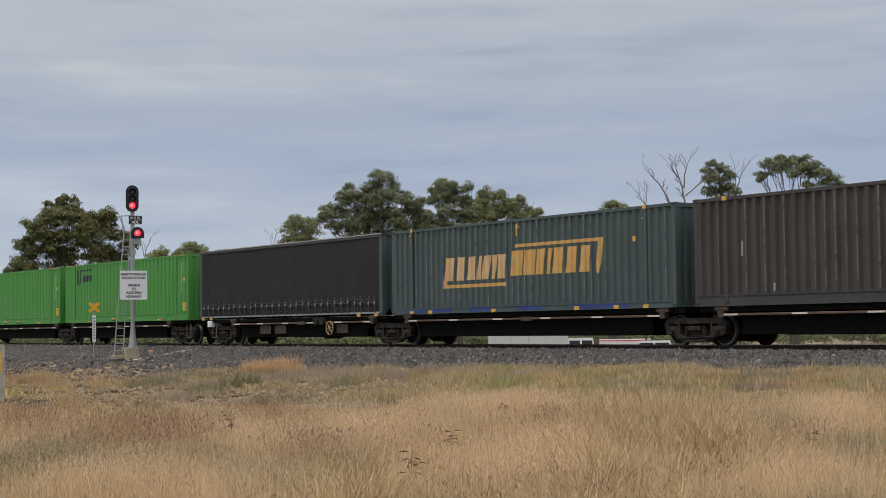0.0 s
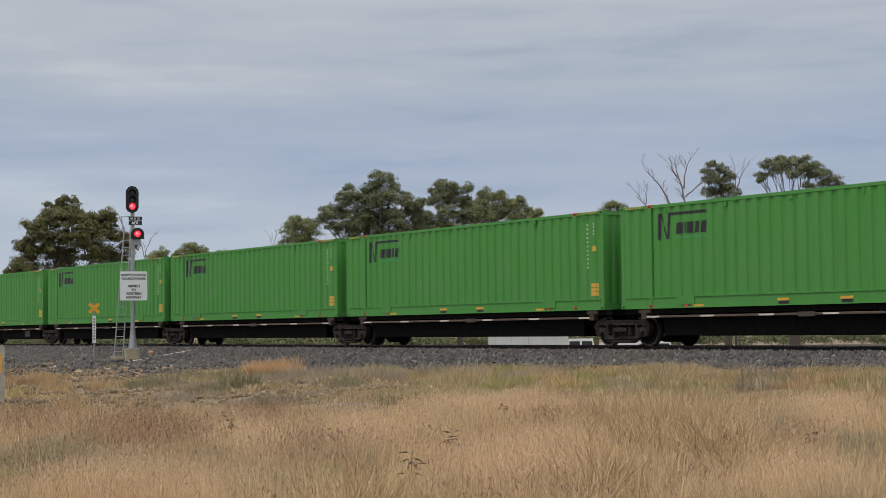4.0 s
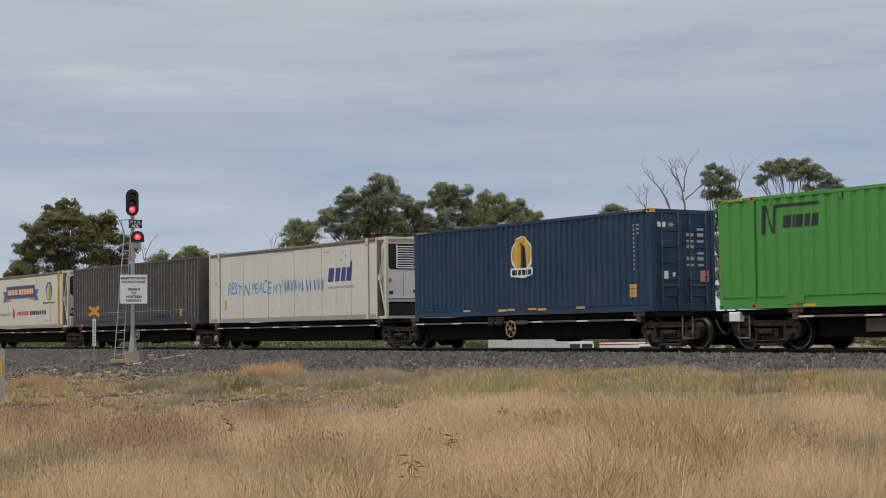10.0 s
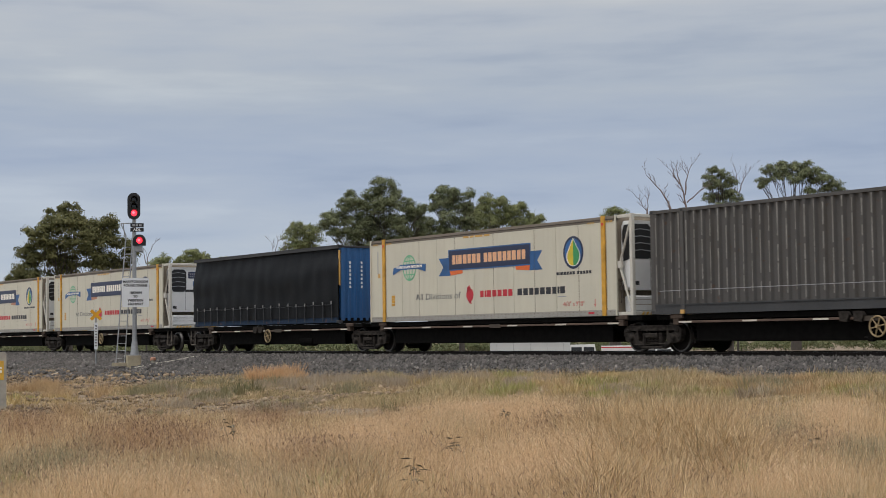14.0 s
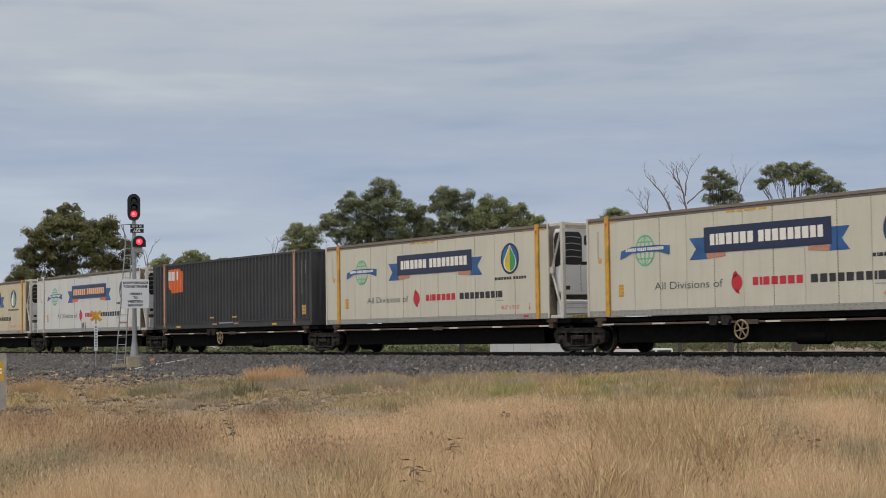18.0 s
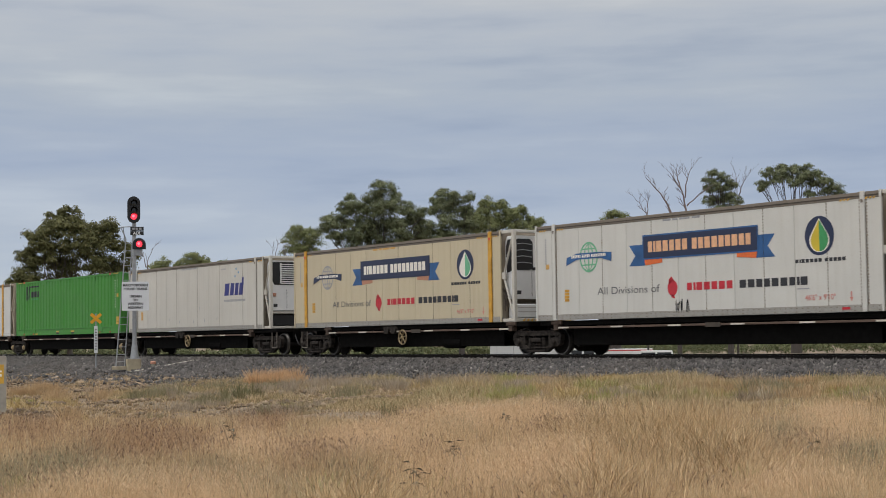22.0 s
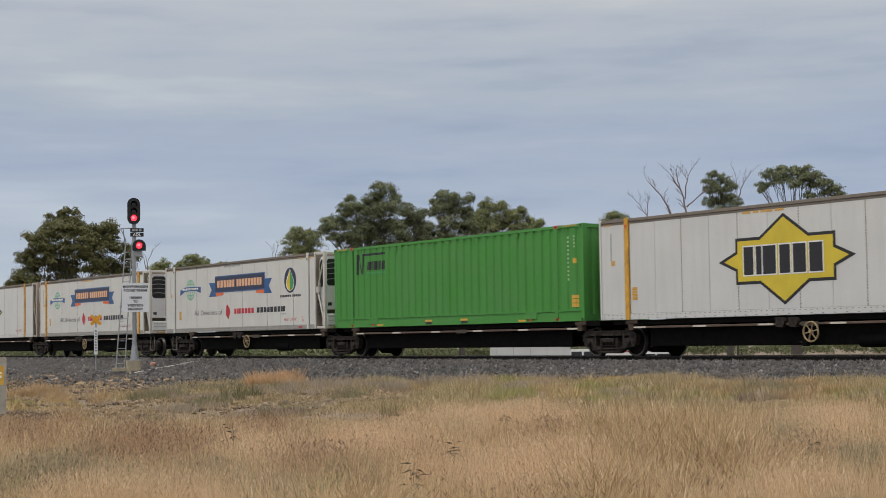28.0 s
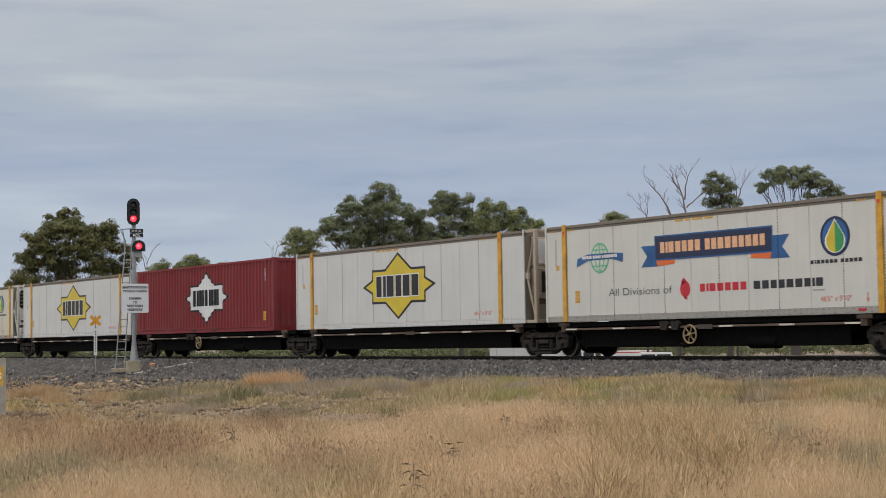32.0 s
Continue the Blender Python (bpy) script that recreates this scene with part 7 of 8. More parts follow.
def build_trackside_bits():
    ob = tagged(new("junction_pot"), "small orange cap on a buried cable pot beside the signal", "cable pot")
    g = mound(-62.6, 27.7)
    ob.location = (-62.6, 27.7, g)
    part("pot", Mesh().tube((0, 0, -0.1), (0, 0, 0.22), 0.10, 0.09, 12).mesh("pot", M["concrete"]), ob)
    part("cap", Mesh().lathe((0, 0, 0.22), 2, [(0, 0.12), (0.09, 0.12), (0.12, 0.08)], 12).mesh("cap", M["salmon"]), ob, "orange cap")
    for k, (a, b) in enumerate((((-63.0, 26.7), (-61.0, 28.9)), ((-63.1, 26.9), (-62.4, 27.9)))):
        m = Mesh().tube((*a, mound(*a) + 0.09), (*b, mound(*b) + 0.10), 0.015, seg=8)
        tagged(new("conduit_pipe", m.mesh("conduit_pipe", M["stripe"])), "pale plastic conduit lying over the ballast", "pipe")
    rng = random.Random(3)
    for i in range(26):
        x, y = -50 - 17 * rng.random(), 21.5 + 5.2 * rng.random()
        s = 0.10 + 0.2 * rng.random() ** 2
        me = Mesh().prism([(-s, -s * 0.7), (s * 0.8, -s), (s, s * 0.6), (-s * 0.6, s * 0.9)], 0, s * 0.45, 2).mesh("rock", M["sandstone"])
        r = tagged(new("rock", me), "brown weathered rock on the embankment", "rock", "rocks by the signal")
        r.matrix_world = pose(x, y, mound(x, y) - 0.03, rng.uniform(-15, 15), rng.uniform(-15, 15), rng.uniform(0, 360))


# ---- plants ----
def leaf_material(name, dark, mid, light, dry=None):
    m, n, l, b = nodes_of(name)
    geo = n.new("ShaderNodeNewGeometry").outputs["Random Per Island"]
    co = n.new("ShaderNodeTexCoord").outputs["Object"]
    c = ramp_node(n, l, geo, [(0.0, tuple(0.4 * a + 0.6 * m for a, m in zip(dark, mid))), (0.55, mid), (0.94, tuple(0.5 * a + 0.5 * m for a, m in zip(light, mid))), (1.0, dry or light)])
    big, clumps = noise_node(n, l, co, 0.5, 3), noise_node(n, l, co, 1.9, 3)
    c = mix_node(n, l, ramp_node(n, l, big, [(0.4, (0, 0, 0)), (0.7, (0.5, 0.5, 0.5))]), c, mid)
    c = mix_node(n, l, ramp_node(n, l, clumps, [(0.45, (0, 0, 0)), (0.7, (0.55, 0.55, 0.55))]), c, light)
    l.new(c, b.inputs["Base Color"])
    b.inputs["Roughness"].default_value, b.inputs["Specular IOR Level"].default_value = 0.7, 0.2
    return m


def leaves_mesh(name, centres, radii, per, size, mat, rng, droop=0.6, squash=0.8, clump=0.0, slim=0.2):
    """Many small pointed leaves on domed clumps, which sit round the given centres; the outer leaves of a clump hang."""
    pts, outs = [], []
    for c, r in zip(centres, radii):
        n = max(8, int(per * r * r))
        k = max(6, int(15 * r * r + 6))
        d = rng.normal(size=(k, 3))
        d[:, 2] = np.where(rng.random(k) < 0.3, np.abs(d[:, 2]), d[:, 2])
        d /= np.linalg.norm(d, axis=1)[:, None]
        hubs = np.array(c) + d * r * (0.15 + 0.72 * rng.random((k, 1)) ** 0.7) * np.array([1, 1, squash])
        q = (clump or 0.15 + 0.2 * r) * (0.6 + 0.8 * rng.random(k))
        which = rng.integers(0, k, n)
        e = rng.normal(size=(n, 3))
        e /= np.linalg.norm(e, axis=1)[:, None]
        e[:, 2] = np.where(e[:, 2] < -0.25, -e[:, 2], e[:, 2])
        f = rng.random((n, 1)) ** 0.45
        off = e * f * q[which][:, None] * np.array([1.15, 1.15, 0.72])
        off[:, 2] -= 0.55 * droop * q[which] * (f[:, 0] * np.hypot(e[:, 0], e[:, 1])) ** 2 * rng.random(n)
        pts.append(hubs[which] + off)
        outs.append(e)
    p, out = np.concatenate(pts), np.concatenate(outs)
    n = len(p)
    face = out + 0.24 * rng.normal(size=(n, 3)) + np.array([0, 0, 0.15])
    face /= np.linalg.norm(face, axis=1)[:, None]
    tip = 0.7 * rng.normal(size=(n, 3)) + 0.5 * out + np.array([0, 0, -droop])
    tip -= face * np.sum(tip * face, axis=1)[:, None]
    tip /= np.linalg.norm(tip, axis=1)[:, None]
    side = np.cross(tip, face)
    s = size * (0.6 + 0.8 * rng.random((n, 1)))
    v = np.stack([p, p + tip * s * 0.45 + side * s * slim, p + tip * s, p + tip * s * 0.45 - side * s * slim], 1)
    return many(name, v.reshape(-1, 3), [(0, 1, 2, 3)], 4, n, mat)


def seen_place(px, py, dist):
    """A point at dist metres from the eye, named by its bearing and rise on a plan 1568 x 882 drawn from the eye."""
    f = view(-2.8, -6.5).to_3x3() @ Vector(((px - 784) / FOCAL, (441 - py) / FOCAL, -1))
    f /= math.hypot(f.x, f.y)
    return EYE + f * dist


BARK = plain("gum_bark", (0.07, 0.059, 0.05), 0.85, 0, 0.4, 2, 0.5)
DEADWOOD = plain("dead_wood", (0.20, 0.155, 0.145), 0.85, 0, 0.25, 2)


def tree(lobes, dist, trunk_px, label, mat, per=620, size=0.19, squash=0.8, girth=1.0, slim=0.17, group="trees behind the railway"):
    """A gum tree: trunk, limbs that reach each leaf mass, and the leaves. lobes: (bearing, rise, radius) on the plan."""
    rng = np.random.default_rng(int(abs(trunk_px) * 3 + dist))
    unit = dist / FOCAL * 1.03
    foot = seen_place(trunk_px, 600, dist)
    foot.z = -1.65
    ob = tagged(new("tree"), label, "tree", group)
    ob.location = foot
    away = Vector((foot.x, foot.y, 0)).normalized()
    cs, rs = [], []
    for px, py, r in lobes:
        c = seen_place(px, py + 5, dist) - foot
        c += away * float(rng.uniform(-0.8, 0.8)) * r * unit * 1.5
        cs.append(c)
        rs.append((r * 1.18 + 2.5) * unit)
    low = min(c.z - r for c, r in zip(cs, rs))
    mid = sum(cs, Vector()) / len(cs)
    fork = Vector((mid.x * 0.25, mid.y * 0.25, max(1.5, low * 0.75)))
    r0 = (0.07 + 0.018 * fork.z) * girth
    wood = Mesh().tube((0, 0, -0.2), fork * 0.5 + Vector((0.1, 0, 0)), r0 * 1.4, r0, 9).tube(fork * 0.5 + Vector((0.1, 0, 0)), fork, r0, r0 * 0.8, 9)
    part("trunk", wood.mesh("trunk", BARK), ob, "grey-brown bark")
    for c, r in zip(cs, rs):
        bend = fork.lerp(c, 0.5) + Vector((0, 0, -0.15 * r))
        g = min(0.26, 0.08 + 0.12 * r) / girth
        limb = Mesh().tube(fork, bend, r0 * g, r0 * g * 0.6, 7).tube(bend, c, r0 * g * 0.6, r0 * g * 0.25, 6)
        for _ in range(5):
            d = Vector(rng.normal(size=3))
            d.z = abs(d.z) * 0.6
            limb.tube(bend.lerp(c, float(rng.random())), c + d.normalized() * r * 0.8, 0.02, 0.008, 5)
        part("limb", limb.mesh("limb", BARK), ob)
    part("crown", leaves_mesh("crown", cs, rs, per, size, mat, rng, 0.9, squash, slim=slim), ob, "drooping grey-green leaves in uneven clumps")
    return ob


def dead_tree(base, stems, dist, seed, label, thick=0.07):
    """Bare stems drawn on the plan: each a line of (bearing, rise) points, with twigs that fork off it and reach upwards."""
    rng = random.Random(seed)
    foot = seen_place(base, 600, dist)
    foot.z = -1.65
    ob = tagged(new("dead_tree"), label, "dead tree", "trees behind the railway")
    ob.location = foot
    right = Vector((foot.y, -foot.x, 0)).normalized()

    def twig(m, a, d, length, r, depth):
        p = a
        for i in range(4):
            d = (d + right * rng.uniform(-0.16, 0.16) + Vector((0, 0, rng.uniform(-0.03, 0.1)))).normalized()
            q = p + d * length / 4
            m.tube(p, q, r * (1 - 0.2 * i), r * (0.8 - 0.2 * i) + 0.004, 4, caps=False)
            if depth < 2 and rng.random() < 0.75:
                twig(m, q, (d + right * rng.choice((-1, 1)) * rng.uniform(0.3, 0.7)).normalized(), length * rng.uniform(0.3, 0.55), r * 0.55, depth + 1)
            p = q
    low = seen_place(*stems[0][0], dist) - foot
    part("trunk", Mesh().tube((0, 0, -0.2), low, thick * 1.7, thick * 1.3, 8).mesh("trunk", BARK), ob)
    for k, line in enumerate(stems):
        m = Mesh()
        pts = [seen_place(x, y, dist) - foot for x, y in line]
        fine = []
        for a, b in zip(pts, pts[1:]):
            fine += [a.lerp(b, u) + right * rng.uniform(-0.05, 0.05) for u in (0, 0.33, 0.67)]
        fine.append(pts[-1])
        n = len(fine)
        for i in range(n - 1):
            r0, r1 = (thick * (1 - 0.82 * j / (n - 1)) * (1.0 if k < 2 else 0.6) for j in (i, i + 1))
            m.tube(fine[i], fine[i + 1], r0, r1, 6, caps=False)
            if i > 1 and rng.random() < 0.8:
                d = (fine[i + 1] - fine[i]).normalized()
                twig(m, fine[i + 1], (d + right * rng.choice((-1, 1)) * rng.uniform(0.3, 0.6)).normalized(), rng.uniform(0.5, 1.1) * min(1, thick / 0.07), r1 * 0.5, 0)
        part("branch", m.mesh("branch", DEADWOOD), ob, "bare forked grey branch")
    return ob


def build_trees():
    gum = leaf_material("gum_leaves", (0.070, 0.084, 0.042), (0.132, 0.150, 0.076), (0.215, 0.228, 0.122), (0.26, 0.225, 0.13))
    oak = leaf_material("dense_leaves", (0.050, 0.054, 0.020), (0.105, 0.106, 0.040), (0.17, 0.158, 0.064), (0.22, 0.17, 0.08))
    pale = leaf_material("pale_gum_leaves", (0.082, 0.098, 0.038), (0.16, 0.178, 0.072), (0.25, 0.258, 0.115), (0.29, 0.25, 0.13))
    tree([(112, 362, 14), (128, 371, 14), (95, 378, 16), (75, 391, 18), (60, 406, 18), (46, 428, 14), (36, 434, 9), (110, 386, 26), (140, 391, 20), (165, 391, 18), (188, 381, 14), (199, 390, 10), (185, 411, 22), (213, 421, 16), (228, 437, 14), (150, 426, 30), (90, 426, 30), (60, 446, 22), (35, 471, 18), (20, 484, 10), (110, 456, 30), (170, 456, 30), (210, 461, 22), (55, 478, 20), (86, 361, 5), (118, 350, 6), (131, 353, 5)],
         105, 120, "dense dark green spreading tree behind the railway", oak, 2600, 0.135, girth=1.2, slim=0.26)
    tree([(675, 318, 20), (660, 333, 16), (693, 330, 14), (620, 332, 10), (610, 352, 18), (640, 352, 26), (682, 356, 26), (665, 381, 34), (600, 372, 20), (585, 381, 18), (568, 385, 10), (630, 392, 26), (715, 352, 16), (740, 361, 14), (727, 376, 22), (700, 392, 24), (745, 382, 10), (622, 414, 24), (660, 416, 28), (700, 412, 24), (735, 402, 16), (592, 402, 12)],
         108, 660, "large drooping gum tree behind the railway", gum, 2700, 0.145)
    tree([(520, 395, 14), (536, 392, 12), (552, 401, 12), (513, 411, 14), (546, 416, 20), (530, 424, 16), (505, 426, 8)], 118, 530, "small rounded gum tree behind the railway", pale, 2500, 0.145)
    tree([(785, 327, 16), (768, 341, 12), (800, 331, 14), (825, 334, 12), (775, 358, 16), (797, 351, 20), (822, 358, 16), (765, 388, 16), (750, 396, 12), (785, 402, 18), (812, 384, 16), (770, 412, 20), (805, 412, 20), (792, 376, 16), (826, 384, 14)], 110, 815, "dark gum tree with an open crown behind the railway", gum, 2700, 0.145)
    tree([(835, 367, 20), (855, 347, 16), (880, 351, 16), (870, 372, 24), (900, 366, 20), (920, 359, 14), (936, 371, 14), (952, 379, 12), (905, 385, 20), (850, 388, 24), (940, 396, 18)], 112, 907, "broad olive-green gum tree behind the railway", pale, 2700, 0.145, girth=2.3)
    tree([(1085, 366, 14), (1070, 374, 12), (1101, 374, 12)], 125, 1085, "small distant gum tree top", pale, 2500, 0.145, girth=1.8)
    tree([(1262, 290, 8), (1255, 302, 10), (1275, 297, 10), (1290, 309, 10), (1250, 317, 8), (1265, 314, 10), (1288, 328, 10), (1255, 337, 10), (1275, 338, 14), (1296, 342, 10), (1282, 316, 9), (1276, 360, 13), (1288, 372, 12), (1270, 385, 13), (1284, 402, 13), (1268, 424, 14), (1282, 440, 14), (1266, 462, 14), (1279, 484, 14), (1268, 508, 13)], 112, 1290, "slender gum tree with sparse leafy branches", gum, 2600, 0.15, girth=1.6)
    tree([(1360, 292, 11), (1378, 283, 10), (1400, 280, 9), (1422, 281, 9), (1440, 290, 11), (1395, 292, 14), (1420, 297, 14), (1456, 305, 11), (1471, 317, 10), (1481, 325, 8), (1375, 301, 11), (1350, 309, 10), (1345, 317, 6), (1436, 309, 12), (1459, 322, 10), (1405, 305, 10), (1430, 327, 8)],
         108, 1405, "umbrella-crowned gum tree behind the railway", gum, 2700, 0.145, squash=0.7, girth=1.3)
    for lobes, tp in (([(285, 450, 15), (270, 456, 10)], 285), ([(335, 446, 18), (358, 450, 14), (315, 452, 10)], 340), ([(396, 450, 11)], 396)):
        tree(lobes, 190, tp, "far olive-green tree beyond the paddock", pale, 1500, 0.22)
    dead_tree(1200, [[(1196, 420), (1185, 362), (1166, 330), (1141, 303)], [(1213, 420), (1213, 360), (1203, 322), (1183, 293)], [(1213, 352), (1228, 338), (1245, 322)],
                     [(1209, 338), (1213, 305), (1222, 283)], [(1190, 375), (1175, 352)], [(1203, 322), (1197, 306), (1194, 294)]], 110, 2, "tall leafless dead gum behind the railway", 0.1)
    dead_tree(1143, [[(1146, 420), (1141, 366), (1128, 346), (1117, 334)], [(1144, 375), (1143, 350), (1140, 338)]], 112, 9, "small leafless dead tree behind the railway", 0.045)
    dead_tree(1302, [[(1304, 420), (1304, 340), (1301, 312), (1298, 290)], [(1304, 335), (1313, 312), (1320, 298)]], 113, 12, "bare branching tree beside a gum", 0.05)
    dead_tree(256, [[(256, 500), (258, 450), (266, 428), (272, 421)], [(257, 460), (252, 440), (250, 430)]], 104, 21, "small bare sapling behind the railway", 0.035)
    dead_tree(482, [[(482, 500), (481, 440), (476, 420)], [(482, 450), (488, 425), (490, 416)]], 106, 33, "small bare sapling behind the railway", 0.03)
    dead_tree(498, [[(498, 500), (500, 440), (496, 410)], [(499, 445), (506, 425)]], 107, 36, "small bare sapling behind the railway", 0.03)


def build_undergrowth():
    rng = np.random.default_rng(8)
    mat = leaf_material("scrub_leaves", (0.035, 0.045, 0.018), (0.09, 0.105, 0.045), (0.19, 0.19, 0.09), (0.30, 0.25, 0.14))
    cs, rs = [], []
    for i in range(760):
        b = radians(15 + 38 * rng.random())
        near = b < radians(33.5)
        r = (42 + 14 * rng.random()) / math.sin(b) if near else 138 + 30 * rng.random()
        cs.append((-r * math.cos(b), r * math.sin(b), (-0.75 if near else -1.0) + 0.6 * rng.random()))
        rs.append(0.5 + 0.55 * rng.random() if near else 0.35 + 0.5 * rng.random())
    me = leaves_mesh("undergrowth", cs, rs, 420, 0.2, mat, rng, 0.1)
    tagged(new("undergrowth", me), "low green scrub growing behind the railway", "undergrowth", kind="stuff")


def shrub(x, y, r, h, mat, n, label, seed, upright=True):
    rng = np.random.default_rng(seed)
    z = mound(x, y)
    ob = tagged(new("shrub"), label, "shrub", "shrubs by the ballast")
    ob.location = (x, y, z)
    n = int(1.7 * n)
    hubs = 5 + int(r * 9)
    ha, hd = rng.random(hubs) * 6.283, r * np.sqrt(rng.random(hubs))
    high = h * (0.3 + 0.85 * rng.random(hubs)) * (1 - 0.35 * hd / r)
    k = rng.integers(0, hubs, n)
    a, d = rng.random(n) * 6.283, 0.22 * r * rng.random(n)
    px, py = np.cos(ha[k]) * hd[k] + np.cos(a) * d, np.sin(ha[k]) * hd[k] + np.sin(a) * d
    hh = high[k] * (0.3 + 0.8 * rng.random(n))
    t = rng.random(n) * 6.283
    lean = (0.65 if upright else 0.9) * rng.random(n) * 1.3
    start = 0.45 * rng.random(n) * hh
    v = np.zeros((n, 5, 3))
    w = 0.003 + 0.004 * rng.random(n)
    for i, (f, s) in enumerate(((0, -1), (0, 1), (0.6, 0.9), (0.6, -0.9), (1, 0))):
        v[:, i, 0] = px + np.cos(a) * lean * hh * f + np.cos(t) * w * s
        v[:, i, 1] = py + np.sin(a) * lean * hh * f + np.sin(t) * w * s
        v[:, i, 2] = np.maximum(-0.05, start - 0.3) + (hh - np.maximum(-0.05, start - 0.3)) * f
    part("foliage", many("foliage", v.reshape(-1, 3), [(0, 1, 2, 3), (3, 2, 4)], 5, n, mat), ob)
    return ob


def build_shrubs():
    rust = leaf_material("rust_weed", (0.30, 0.18, 0.095), (0.57, 0.365, 0.20), (0.74, 0.53, 0.325))
    sage = leaf_material("sage_weed", (0.08, 0.075, 0.04), (0.245, 0.22, 0.125), (0.44, 0.38, 0.25))
    dark = leaf_material("dark_weed", (0.05, 0.055, 0.025), (0.16, 0.155, 0.075), (0.34, 0.29, 0.16))
    ash = leaf_material("ash_weed", (0.19, 0.15, 0.11), (0.36, 0.295, 0.22), (0.50, 0.415, 0.31))
    lime = leaf_material("lime_weed", (0.17, 0.17, 0.06), (0.32, 0.31, 0.11), (0.50, 0.44, 0.21))
    tan = leaf_material("tan_weed", (0.22, 0.15, 0.08), (0.47, 0.325, 0.18), (0.62, 0.46, 0.275))
    for i, (x, y, r, h, mat, n, lab) in enumerate((
            (-45.1, 23.8, 0.6, 0.66, rust, 1300, "rust-orange dry weed clump at the ballast foot"),
            (-46.0, 24.6, 0.6, 0.66, rust, 1300, "rust-orange dry weed clump at the ballast foot"),
            (-45.0, 24.6, 0.6, 0.66, rust, 1300, "rust-orange dry weed clump at the ballast foot"),
            (-38.4, 19.2, 0.34, 0.6, dark, 260, "dark green weed clump below the ballast"),
            (-37.9, 19.5, 0.34, 0.6, dark, 260, "dark green weed clump below the ballast"),
            (-42.1, 18.3, 0.45, 0.62, sage, 240, "grey-green weed clump below the signal"),
            (-43.0, 19.0, 0.45, 0.62, sage, 240, "grey-green weed clump below the signal"),
            (-42.2, 19.3, 0.45, 0.62, sage, 240, "grey-green weed clump below the signal"),
            (-39.2, 18.5, 0.6, 0.2, ash, 420, "ash-grey dead weed clump below the ballast"),
            (-39.4, 19.2, 0.6, 0.2, ash, 420, "ash-grey dead weed clump below the ballast"),
            (-40.1, 22.8, 0.75, 0.45, ash, 700, "ash-grey dead weed clump along the bank"),
            (-40.2, 23.5, 0.75, 0.45, ash, 700, "ash-grey dead weed clump along the bank"),
            (-39.1, 23.5, 0.75, 0.45, ash, 700, "ash-grey dead weed clump along the bank"),
            (-36.1, 22.3, 0.75, 0.45, ash, 700, "ash-grey dead weed clump along the bank"),
            (-35.5, 22.8, 0.75, 0.45, ash, 700, "ash-grey dead weed clump along the bank"),
            (-34.8, 23.4, 0.75, 0.45, ash, 700, "ash-grey dead weed clump along the bank"),
            (-34.5, 24.2, 0.75, 0.45, ash, 700, "ash-grey dead weed clump along the bank"),
            (-48.6, 17.0, 0.65, 0.5, tan, 800, "tan dry grass clump below the embankment"),
            (-49.1, 17.7, 0.65, 0.5, tan, 800, "tan dry grass clump below the embankment"),
            (-50.0, 18.5, 0.65, 0.5, tan, 800, "tan dry grass clump below the embankment"),
            (-45.3, 16.1, 0.4, 0.25, lime, 320, "yellow-green grass clump below the embankment"),
            (-44.5, 15.5, 0.4, 0.25, lime, 320, "yellow-green grass clump below the embankment"),
            (-29.8, 21.4, 0.75, 0.26, lime, 360, "yellow-green grass clump along the bank"),
            (-29.4, 22.3, 0.75, 0.26, lime, 360, "yellow-green grass clump along the bank"),
            (-25.8, 21.9, 0.75, 0.26, lime, 360, "yellow-green grass clump along the bank"),
            (-25.4, 22.6, 0.75, 0.26, lime, 360, "yellow-green grass clump along the bank"),
            (-24.1, 22.3, 0.75, 0.26, lime, 360, "yellow-green grass clump along the bank"),
            (-23.0, 22.6, 0.75, 0.26, lime, 360, "yellow-green grass clump along the bank"),
            (-19.5, 22.5, 0.75, 0.26, lime, 360, "yellow-green grass clump along the bank"),
            (-27.4, 22.8, 0.75, 0.26, lime, 360, "yellow-green grass clump along the bank"),
            (-31.0, 22.4, 0.75, 0.26, lime, 360, "yellow-green grass clump along the bank"),
            (-22.1, 22.8, 0.65, 0.34, tan, 330, "tan dry grass clump along the bank"),
            (-21.4, 22.9, 0.65, 0.34, tan, 330, "tan dry grass clump along the bank"),
            (-20.5, 23.4, 0.65, 0.34, tan, 330, "tan dry grass clump along the bank"),
            (-23.4, 23.4, 0.65, 0.34, tan, 330, "tan dry grass clump along the bank"),
            (-23.2, 16.3, 0.3, 0.2, sage, 200, "grey-green weed among the dry grass"),
            (-18.1, 18.8, 0.3, 0.2, sage, 200, "grey-green weed among the dry grass"),
            (-17.8, 18.2, 0.3, 0.2, sage, 200, "grey-green weed among the dry grass"),
            (-18.8, 11.8, 0.3, 0.2, sage, 200, "grey-green weed among the dry grass"),
            (-27.6, 17.4, 0.22, 0.32, dark, 120, "dark seeded weed among the dry grass"),
            (-21.6, 15.7, 0.22, 0.32, dark, 120, "dark seeded weed among the dry grass"),
            (-17.2, 13.0, 0.22, 0.32, dark, 120, "dark seeded weed among the dry grass"),
            (-13.5, 9.2, 0.26, 0.36, lime, 170, "green tuft with long blades among dry grass"),
            (-13.8, 7.9, 0.26, 0.36, lime, 170, "green tuft with long blades among dry grass"),
            (-12.2, 12.0, 0.26, 0.36, lime, 170, "green tuft with long blades among dry grass"),
            (-17.2, 6.0, 0.26, 0.36, lime, 170, "green tuft with long blades among dry grass"),
    )):
        shrub(x, y, r, h, mat, n, lab, 100 + i)
    rng = random.Random(17)
